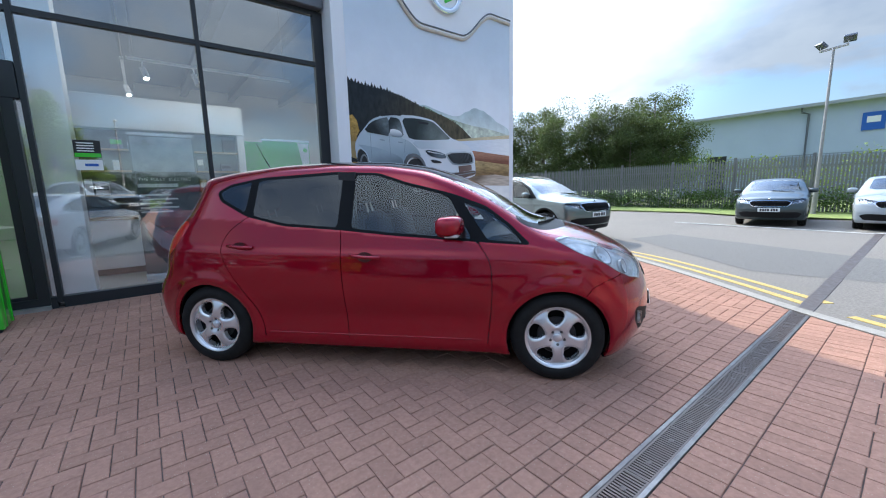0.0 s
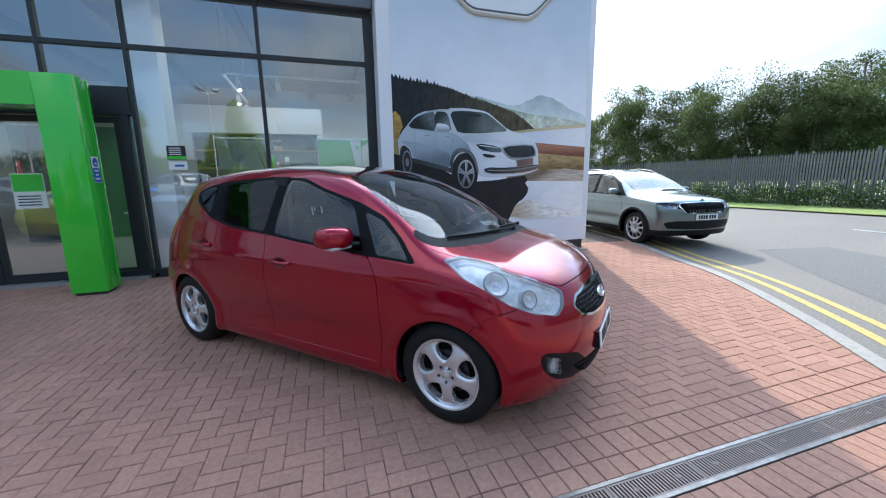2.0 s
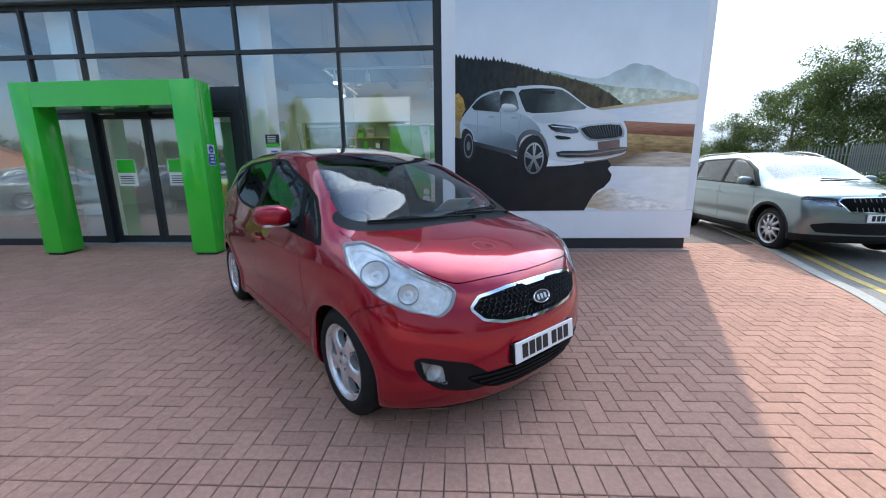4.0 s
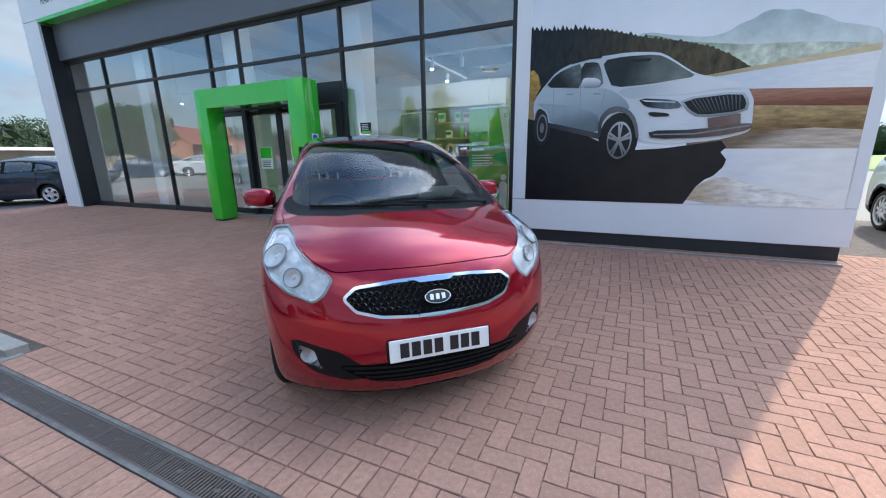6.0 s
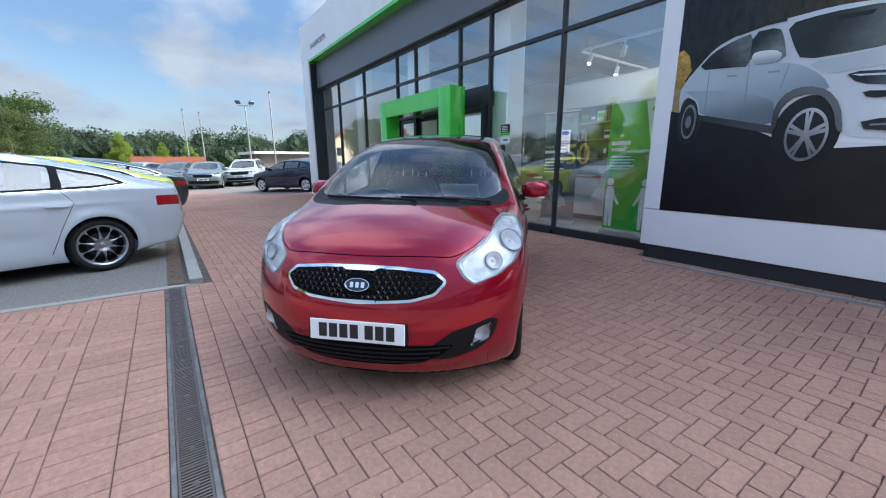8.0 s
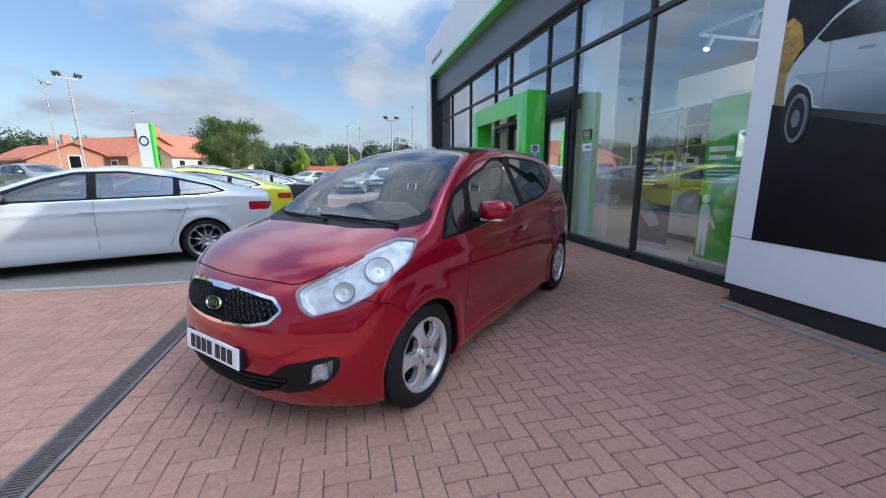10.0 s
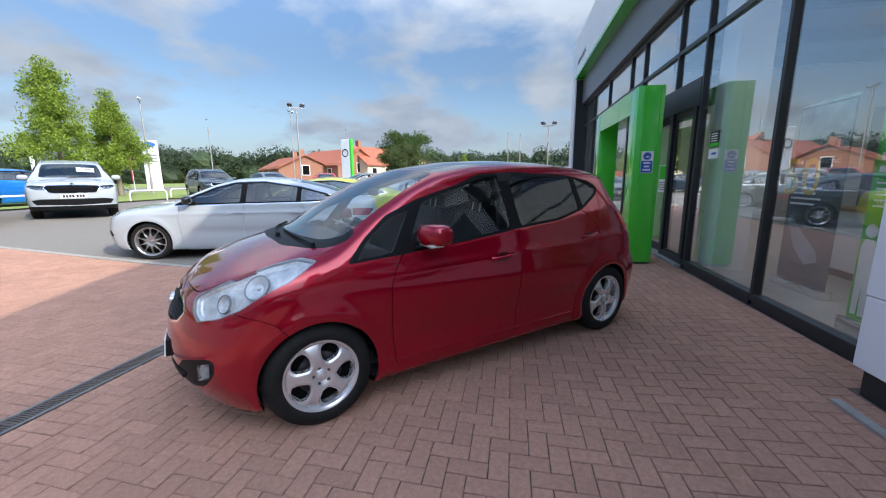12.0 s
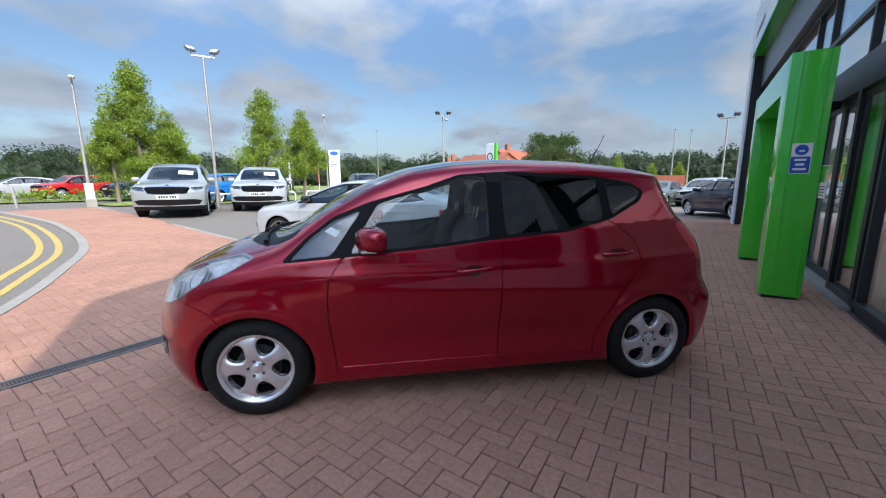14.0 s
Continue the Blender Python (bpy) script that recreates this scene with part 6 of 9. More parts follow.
BUMPER_SEAM = [(1.72, 0.752), (1.60, 0.712), (1.52, 0.668), (1.47, 0.60)]
BUMPER = [(2.3, 0.9), (1.95, 0.835), (1.80, 0.76), (1.72, 0.752), (1.60, 0.712), (1.52, 0.668), (1.47, 0.60), (1.5, 0.0), (2.3, 0.0)]


def hero_extra(x, z):
    """Shoulder crease over the handles and the hollow along the doors."""
    zc = 0.875 + 0.02 * np.sin(x) - 0.035 * x
    crease = 0.007 * np.exp(-((z - zc) / 0.036) ** 2) * (1 / (1 + np.exp((x - 0.9) / 0.12)))
    hollow = -0.012 * np.exp(-((z - 0.43) / 0.09) ** 2) * np.exp(-(x / 1.0) ** 4)
    return crease + hollow


HERO.extra = hero_extra


def build_hero(at):
    car = thing("red_hatchback", "shiny dark red compact five-door hatchback parked on red block paving", "car", at=at)
    look_of = {
        "body": ("red_paint", 0.02, "", False),
        "front_door": ("red_paint", 0.02, "", True), "rear_door": ("red_paint", 0.02, "", True),
        "bonnet": ("red_paint", 0.02, "", False), "front_bumper": ("red_paint", 0.02, "", False),
        "window_surround": ("pillar", 0.015, "black window pillars", True),
        "front_quarter_glass": ("car_glass", 0, "", True), "front_door_glass": ("car_glass", 0, "", True),
        "rear_door_glass": ("tint_glass", 0, "dark tinted glass", True), "rear_quarter_glass": ("tint_glass", 0, "dark tinted glass", True),
        "windscreen": ("car_glass", 0, "", False), "cowl": ("plastic", 0.01, "black plastic cowl", False),
        "glass_roof": ("gloss_black", 0.01, "black glass roof panel", False), "rear_window": ("tint_glass", 0, "", False),
        "headlamp": ("lens", 0, "clear headlamp lens", True), "grille_frame": ("chrome", 0.02, "chrome grille surround", False),
        "grille": ("black", 0, "", False), "intake": ("black", 0, "", False), "fog_bezel": ("plastic", 0.02, "black plastic fog lamp bezel", True),
        "fog_lamp": ("lens", 0, "clear fog lamp", True), "tail_lamp": ("red_lens", 0.01, "red tail lamp", True), "underbody": ("black", 0, "", False),
    }
    spec = dict(
        areas=[("bonnet", "top", BONNET, 0, 0), ("front_bumper", "side", BUMPER, 0, 0), ("cowl", "top", COWL, 0, 0.06), ("windscreen", "top", WS, 0, 0.06), ("glass_roof", "top", ROOFG, 0, 0.06),
               ("front_door", "side", FRONT_DOOR, 0, 0), ("rear_door", "side", REAR_DOOR, 0, 0),
               ("window_surround", "side", DLO, 0, 0.03), ("front_quarter_glass", "side", G_Q1, 0, 0.02), ("front_door_glass", "side", G_FD, 0, 0.03), ("rear_door_glass", "side", G_RD, 0, 0.03), ("rear_quarter_glass", "side", G_Q2, 0, 0.025),
               ("rear_window", "rear", REARGLASS, 0, 0.05), ("tail_lamp", "side", TAIL, 0, 0.03),
               ("headlamp", "corner", LAMP, 0, 0.014), ("grille_frame", "front", GRILLE, 0.014, 0.012), ("grille", "front", GRILLE, 0, 0.012), ("fog_bezel", "corner", FOG, 0, 0.03), ("intake", "front", INTAKE, 0, 0.03), ("fog_lamp", "corner", FOGLAMP, 0, 0.02)],
        gaps=[("side", D_FRONT, 0.0026), ("side", D_MID, 0.0026), ("side", D_REAR, 0.0026), ("top", BONNET_EDGE, 0.0022), ("side", BUMPER_SEAM, 0.002)],
        gapped=("body", "front_door", "rear_door", "bonnet", "front_bumper"),
        clear=("windscreen", "front_quarter_glass", "front_door_glass", "rear_door_glass", "rear_quarter_glass", "rear_window", "headlamp", "fog_lamp", "grille", "intake"),
        looks=look_of, lining=True)
    spec["left_open"] = ("headlamp",)
    spec['backs'] = {'fog_lamp': (0.04, 'reflector', 'lamp_bowl')}
    dress_body(cut_body(HERO, spec, 0.024), spec, car, look_of)
    wheel_wells(car, HERO)
    mount_wheels(car, wheel_meshes(0.315, 0.212, 0.20, 5, 0.138, 0.053, 1.0, 0.36), HERO.axles, 0.740, 0.312, spin=(14, 40, 36, 60), bolts=True)
    return car


HERO_AT = pose(1.805, 2.984, 0, 0, 0, -47.3)
hero = build_hero(HERO_AT)


# ---- small parts of the red hatchback ----
def on_surface(pts, off):
    """Surface points of the red car for (x, y) seen from above, lifted by off."""
    q = HERO.on_top([p[0] for p in pts], [p[1] for p in pts])
    return q + off * HERO.normal(q)


def front_points(pts, off):
    q = HERO.on_front([p[0] for p in pts], [p[1] for p in pts])
    return q + off * HERO.normal(q)


def frame_at(p, n, up=(0, 0, 1)):
    """A pose at p whose -y axis looks along n."""
    y = -Vector(n).normalized()
    z = (Vector(up) - y * Vector(up).dot(y)).normalized()
    x = y.cross(z)
    return Matrix.Translation(Vector(p)) @ Matrix((x, y, z)).transposed().to_4x4()


def egg(bm, rx, ry, rz, power=2.6, n=20, m=12):
    """A rounded block: a superellipsoid."""
    def sp(v):
        return math.copysign(abs(v) ** (2 / power), v)
    rings = []
    for i in range(1, m):
        f = -math.pi / 2 + math.pi * i / m
        rings.append([bm.verts.new((rx * sp(math.cos(f)) * sp(math.cos(2 * math.pi * k / n)), ry * sp(math.cos(f)) * sp(math.sin(2 * math.pi * k / n)), rz * sp(math.sin(f)))) for k in range(n)])
    for a, b in zip(rings, rings[1:]):
        for k in range(n):
            bm.faces.new((a[k], a[(k + 1) % n], b[(k + 1) % n], b[k]))
    for ring, z in ((rings[0], -rz), (rings[-1], rz)):
        c = bm.verts.new((0, 0, z))
        for k in range(n):
            bm.faces.new((ring[k], ring[(k + 1) % n], c) if z > 0 else (ring[(k + 1) % n], ring[k], c))
    return bm


def corner_points(pts, s, off):
    """Surface points of the red car's front corner for (oblique, z), lifted by off."""
    u, z = np.array([p[0] for p in pts]), np.array([p[1] for p in pts])
    r = math.sqrt(2)

    def at(w):
        return np.stack([(w - u) / r, s * (w + u) / r, z], 1)
    q = HERO.solve(at(0.9 + 0 * u), at(2.7 + 0 * u))
    return q + np.asarray(off)[..., None] * HERO.normal(q)


def ringed_into(bm, rows):
    """Adds a skin between rings of points to bm."""
    rings = [[bm.verts.new(tuple(p)) for p in row] for row in rows]
    for a, b in zip(rings, rings[1:]):
        n = len(a)
        for k in range(n):
            bm.faces.new((a[k], a[(k + 1) % n], b[(k + 1) % n], b[k]))
    return rings


def ringed(rows, cap=True):
    """A skin between rings of points, the last ring closed by a fan."""
    bm = bmesh.new()
    rings = ringed_into(bm, rows)
    if cap:
        bm.faces.new(rings[-1])
    return bm


def hero_headlamp(car, s):
    """A clear lens over a stepped silver bowl with two round reflectors."""
    line = round_poly(LAMP, 0.022)
    mid = np.array([-0.70, 0.835])

    def rings(steps):
        return [corner_points(mid + (line - mid) * f, s, np.full(len(line), off)) for f, off in steps]
    lens = part("headlamp_lens", ringed(rings([(1.012, 0.001), (0.99, 0.004), (0.95, 0.005), (0.8, 0.005), (0.6, 0.005), (0.4, 0.005), (0.2, 0.005), (0.05, 0.005)])), "lens", car, "clear headlamp lens", 40)
    part("lamp_rim", ringed(rings([(1.022, -0.004), (1.022, 0.0012), (0.975, 0.0016), (0.965, -0.01)]), False), "lamp_grey", lens, "thin grey rim")
    part("lamp_bowl", ringed(rings([(0.985, 0.0), (0.955, -0.016), (0.93, -0.020), (0.90, -0.021), (0.87, -0.030), (0.7, -0.032), (0.5, -0.033), (0.3, -0.034), (0.1, -0.034)])), "reflector", lens, "silver headlamp bowl", 30)
    for (u, z), r in (((-0.585, 0.885), 0.064), ((-0.760, 0.792), 0.045)):
        p = corner_points([(u, z)], s, np.array([-0.030]))[0]
        n = HERO.normal(np.array([p]))[0]
        m = frame_at(p, (0.25 + n[0], n[1], n[2]))
        bm = bmesh.new()
        lathe(bm, [(0.012, 0.018), (r * 0.35, 0.012), (r * 0.62, 0.0), (r * 0.84, -0.010), (r, -0.014), (r * 1.04, -0.012), (r * 1.06, 0.008)], 36, "y")
        bowl = part("reflector_bowl", bm, "lamp_silver", lens, "round bright headlamp reflector", 50, m)
        bm = bmesh.new()
        lathe(bm, [(r * 1.05, -0.006), (r * 1.06, -0.016), (r * 1.12, -0.016), (r * 1.14, -0.004)], 36, "y")
        part("bezel", bm, "lamp_grey", bowl, "thin grey bezel", 40)
        bm = bmesh.new()
        lathe(bm, [(0.001, -0.004), (0.008, -0.002), (0.013, 0.006), (0.014, 0.018)], 16, "y")
        part("bulb_shield", bm, "reflector", bowl, smooth=50)


def hero_front(car):
    gp = round_poly(GRILLE, 0.03)

    def inside(y, z, margin):
        return poly_sdf(gp, np.abs(np.atleast_1d(float(y))), np.atleast_1d(float(z)))[0] < -margin
    bm = bmesh.new()
    # honeycomb: one thin six-sided ring a cell
    dy, dz = 0.034, 0.0235
    ring = [(math.cos(math.pi / 3 * k), math.sin(math.pi / 3 * k)) for k in range(6)]
    for r in range(8):
        for c in range(-14, 15):
            y, z = (c + 0.5 * (r % 2)) * dy, 0.610 + r * dz
            if not inside(y, z, 0.010) or (abs(y) < 0.085 and abs(z - 0.69) < 0.040):
                continue
            rows = [front_points([(y + 0.0165 * f * a, z + 0.0125 * f * b) for a, b in ring], off) for f, off in ((0.72, -0.012), (0.84, 0.004), (1.0, 0.002))]
            ringed_into(bm, rows)
    part("grille_mesh", bm, material("grille_glint", (0.045, 0.045, 0.05), 0.25, 0.6), car, "glinting grille mesh")
    for z0, z1, w in ((0.758, 0.780, 0.13), (0.609, 0.622, 0.10)):
        bm = bmesh.new()
        ys = [(-1 + 2 * k / 10) * w for k in range(11)]
        lo = front_points([(y, z0 + (0.012 if z0 > 0.7 and abs(y) > 0.1 else 0)) for y in ys], 0.009)
        hi = front_points([(y, z1) for y in ys], 0.009)
        a, b = [bm.verts.new(v) for v in lo], [bm.verts.new(v) for v in hi]
        for k in range(10):
            bm.faces.new((a[k], a[k + 1], b[k + 1], b[k]))
        part("grille_brow", bm, "chrome", car)
    p = front_points([(0, 0.690)], 0.012)[0]
    n = HERO.normal(np.array([p]))[0]
    at = frame_at(p, n)
    bm = bmesh.new()
    lathe(bm, [(0.86, -0.002), (0.90, -0.007), (0.96, -0.007), (1.0, -0.002), (1.0, 0.012)], 36, "y")
    bmesh.ops.scale(bm, vec=(0.070, 1, 0.036), verts=bm.verts[:])
    badge = part("badge_ring", bm, "chrome", car, "oval chrome badge", 40, at)
    bm = bmesh.new()
    lathe(bm, [(0.001, -0.001), (0.88, -0.001)], 36, "y")
    bmesh.ops.scale(bm, vec=(0.070, 1, 0.036), verts=bm.verts[:])
    part("badge_field", bm, "gloss_black", badge)
    for x in (-0.030, 0.0, 0.030):
        part("badge_bar", boxed(x - 0.009, x + 0.009, -0.0035, -0.001, -0.014, 0.014), "chrome", badge)
    # lower intake slats
    for z in (0.275, 0.305, 0.335, 0.363):
        w = 0.28 + (z - 0.255) * 1.75
        ys = [(-1 + 2 * k / 16) * w for k in range(17)]
        bm = bmesh.new()
        tube(bm, front_points([(y, z) for y in ys], 0.002), 0.0055, 6)
        part("intake_slat", bm, "plastic", car, smooth=60)
    # number plate, characters as bars
    p = front_points([(0, 0.457)], 0.004)[0]
    bar_plate(car, Matrix.Translation(p) @ pose(0, 0, 0, -6, 0, 90))
    part("plate_mount", boxed(-0.27, 0.27, 0.004, 0.05, -0.05, 0.05), "plastic", car, at=Matrix.Translation(p) @ pose(0, 0, 0, -6, 0, 90))
    for s in (1, -1):
        hero_headlamp(car, s)
        bm = bmesh.new()
        lathe(bm, [(0.001, -0.025), (0.03, -0.018), (0.045, 0.0)], 24, "x", (1.875, s * 0.625, 0.415))
        part("fog_reflector", bm, "reflector", car, smooth=50)


def hero_sides(car):
    for s in (1, -1):
        # door mirror
        bm = egg(bmesh.new(), 0.092, 0.112, 0.070, 2.9)
        for v in bm.verts:
            if v.co.x < 0:
                v.co.x *= 0.75
            v.co.x -= 0.30 * abs(v.co.y + 0.03) * 0.9 if v.co.y > 0 else 0
        m = part("door_mirror", bm, "red_paint", car, "red door mirror", 50, pose(0.60, s * 0.925, 1.088) @ Matrix.Diagonal((1, s, 1, 1)))
        part("mirror_glass", boxed(-0.075, -0.070, -0.085, 0.08, -0.045, 0.045, bevel=0.002, seg=1), "chrome", m)
        bm = boxed(-0.03, 0.06, -0.085, 0.07, -0.071, -0.052, bevel=0.008)
        part("mirror_repeater", bm, material("clear_repeater", (0.62, 0.60, 0.56), 0.12, 0.3, coat=1.0) if s > 0 else "reflector", m)
        bm = bmesh.new()
        tube(bm, [(0.0, -0.20, -0.075), (0.0, -0.10, -0.06), (0.01, -0.03, -0.045)], 0.026, 10)
        part("mirror_arm", bm, "plastic", m, smooth=50)
        # handles
        for x0, x1, z0, z1 in ((0.09, -0.125, 0.866, 0.880), (-0.895, -1.105, 0.934, 0.947)):
            q = HERO.on_side([x0 + (x1 - x0) * k / 8 for k in range(9)], [z0 + (z1 - z0) * k / 8 for k in range(9)], s)
            lift = [0.004, 0.020, 0.028, 0.031, 0.031, 0.031, 0.028, 0.020, 0.004]
            bm = bmesh.new()
            tube(bm, [(p[0], p[1] + s * h, p[2]) for p, h in zip(q, lift)], 0.0135, 8)
            part("door_handle", bm, "red_paint", car, smooth=60)
            # flat dark red disc: the finger recess's shade is put into its colour
            c = HERO.on_side([(x0 + x1) / 2 - 0.0], [(z0 + z1) / 2 - 0.004], s)[0]
            bm = bmesh.new()
            lathe(bm, [(0.001, 0.0), (0.6, 0.0), (0.9, 0.0), (1.0, -0.5)], 24, "y")
            bmesh.ops.scale(bm, vec=(0.055, 0.004 * -s, 0.036), verts=bm.verts[:])
            part("handle_recess", bm, material("recess_shade", (0.05, 0.002, 0.004), 0.35, coat=0.6), car, "dark disc for the shade in the finger recess", at=Matrix.Translation(c) @ pose(0, s * 0.0025, 0))
        # raised line along the sill
        xs = [0.80 - 1.62 * k / 16 for k in range(17)]
        q = HERO.on_side(xs, [0.282] * 17, s)
        bm = bmesh.new()
        tube(bm, [(p[0], p[1] + 0.0005 * s, p[2]) for p in q], 0.0045, 6)
        part("sill_crease", bm, "red_paint", car, smooth=70)


def hero_top(car):
    for a, b, bend in (((1.375, 0.13), (1.19, -0.57), 0.045), ((1.255, 0.60), (1.315, 0.02), 0.02)):
        n = 12
        pts = [(a[0] + (b[0] - a[0]) * k / n + bend * math.sin(math.pi * k / n), a[1] + (b[1] - a[1]) * k / n) for k in range(n + 1)]
        q = on_surface(pts, 0.016)
        bm = bmesh.new()
        tube(bm, [tuple(v) for v in q], 0.008, 6, r_end=0.005)
        w = part("wiper_arm", bm, "plastic", car, "black wiper arm", 60)
        q2 = on_surface(pts[4:], 0.008)
        bm = bmesh.new()
        tube(bm, [tuple(v) for v in q2], 0.006, 5)
        part("wiper_blade", bm, "rubber", w)
        p = on_surface([a], 0.01)[0]
        bm = bmesh.new()
        lathe(bm, [(0.001, 0.016), (0.013, 0.014), (0.017, -0.01)], 12, at=tuple(p))
        part("wiper_pivot", bm, "plastic", w)
    base = on_surface([(-1.235, 0.0)], 0.0)[0]
    bm = bmesh.new()
    lathe(bm, [(0.001, 0.03), (0.012, 0.026), (0.022, 0.0)], 12, at=tuple(base))
    ant = part("aerial_base", bm, "plastic", car)
    bm = bmesh.new()
    tube(bm, [tuple(base + np.array([0, 0, 0.015])), (base[0] - 0.065, base[1], base[2] + 0.125)], 0.0045, 6)
    tube(bm, [(base[0] - 0.065, base[1], base[2] + 0.125), (base[0] - 0.135, base[1], base[2] + 0.265)], 0.0025, 6)
    part("aerial_rod", bm, "plastic", ant)


def build_seat(parent, x, y, tall=0.60):
    bm = egg(bmesh.new(), 0.25, 0.25, 0.085, 3.5)
    part("seat_cushion", bm, "fabric", parent, smooth=60, at=pose(x + 0.16, y, 0.56))
    bm = egg(bmesh.new(), 0.075, 0.24, tall / 2, 3.2)
    part("seat_back", bm, "fabric", parent, smooth=60, at=pose(x - 0.16, y, 0.58 + tall / 2, 0, -14, 0))
    bm = egg(bmesh.new(), 0.05, 0.13, 0.095, 3.0)
    part("head_rest", bm, "fabric", parent, smooth=60, at=pose(x - 0.30, y, 0.72 + tall, 0, -10, 0))
    for k in (-0.05, 0.05):
        bm = bmesh.new()
        tube(bm, [(x - 0.26, y + k, 0.55 + tall), (x - 0.29, y + k, 0.68 + tall)], 0.007, 6)
        part("head_rest_post", bm, "steel", parent)


def hero_inside(car):
    part("cabin_floor", boxed(-1.7, 1.2, -0.72, 0.72, 0.24, 0.32), "trim", car)
    for x, y, tall in ((0.12, 0.36, 0.60), (0.12, -0.36, 0.60), (-0.72, 0.42, 0.56), (-0.72, -0.42, 0.56)):
        build_seat(car, x, y, tall)
    bm = prism(bmesh.new(), [(1.22, 0.50), (1.24, 1.005), (1.02, 1.015), (0.84, 0.99), (0.72, 0.93), (0.74, 0.75), (0.92, 0.60), (0.95, 0.50)], -0.70, 0.70)
    bmesh.ops.bevel(bm, geom=[e for e in bm.edges if abs(e.verts[0].co.y - e.verts[1].co.y) > 0.5], offset=0.03, segments=3, affect="EDGES")
    part("dashboard", bm, "trim", car, "grey-black dashboard", 40)
    bm = bmesh.new()
    R = pose(0.56, -0.36, 0.92, 0, -62, 0)
    ring = [R @ Vector((0.185 * math.cos(t), 0.185 * math.sin(t), 0)) for t in (2 * math.pi * k / 28 for k in range(29))]
    tube(bm, [tuple(v) for v in ring], 0.014, 8)
    wheel = part("steering_wheel", bm, "plastic", car, smooth=60)
    bm = egg(bmesh.new(), 0.07, 0.075, 0.03, 2.5)
    part("steering_hub", bm, "plastic", wheel, smooth=60, at=R)
    for t in (0.0, math.pi, -math.pi / 2):
        bm = bmesh.new()
        tube(bm, [tuple(R @ Vector((0.05 * math.sin(t), 0.05 * math.cos(t), 0))), tuple(R @ Vector((0.18 * math.sin(t), 0.18 * math.cos(t), 0)))], 0.014, 6)
        part("steering_spoke", bm, "plastic", wheel)
    bm = egg(bmesh.new(), 0.012, 0.11, 0.032, 3.0)
    part("inside_mirror", bm, "plastic", car, smooth=60, at=pose(0.62, 0, 1.33))
    for s in (1, -1):
        part("inner_post", prism(bmesh.new(), [(-0.17, 0.95), (-0.27, 0.95), (-0.28, 1.47), (-0.15, 1.47)], s * 0.62 - 0.02, s * 0.62 + 0.02), "trim", car)
    part("price_card", boxed(-0.14, 0.14, -0.001, 0.001, -0.10, 0.10), "plate", car, "white price card behind the windscreen", at=pose(0.93, 0.36, 1.10, 60, 0, 90))


hero_front(hero)
hero_sides(hero)
hero_top(hero)
hero_inside(hero)

# ---- other cars ----
M["lamp_dark"] = material("smoked_reflector", (0.22, 0.23, 0.25), 0.25, 0.85, vary=0.5, scale=9)
SHAPES = {}


def shoulder_line(height):
    """A soft crease along the flank under the windows, and a slight hollow below it."""
    def extra(x, z):
        zc = height - 0.02 * x
        return 0.009 * np.exp(-((z - zc) / 0.03) ** 2) * np.exp(-(x / 1.7) ** 8) - 0.012 * np.exp(-((z - 0.50) / 0.08) ** 2) * np.exp(-(x / 0.85) ** 6)
    return extra


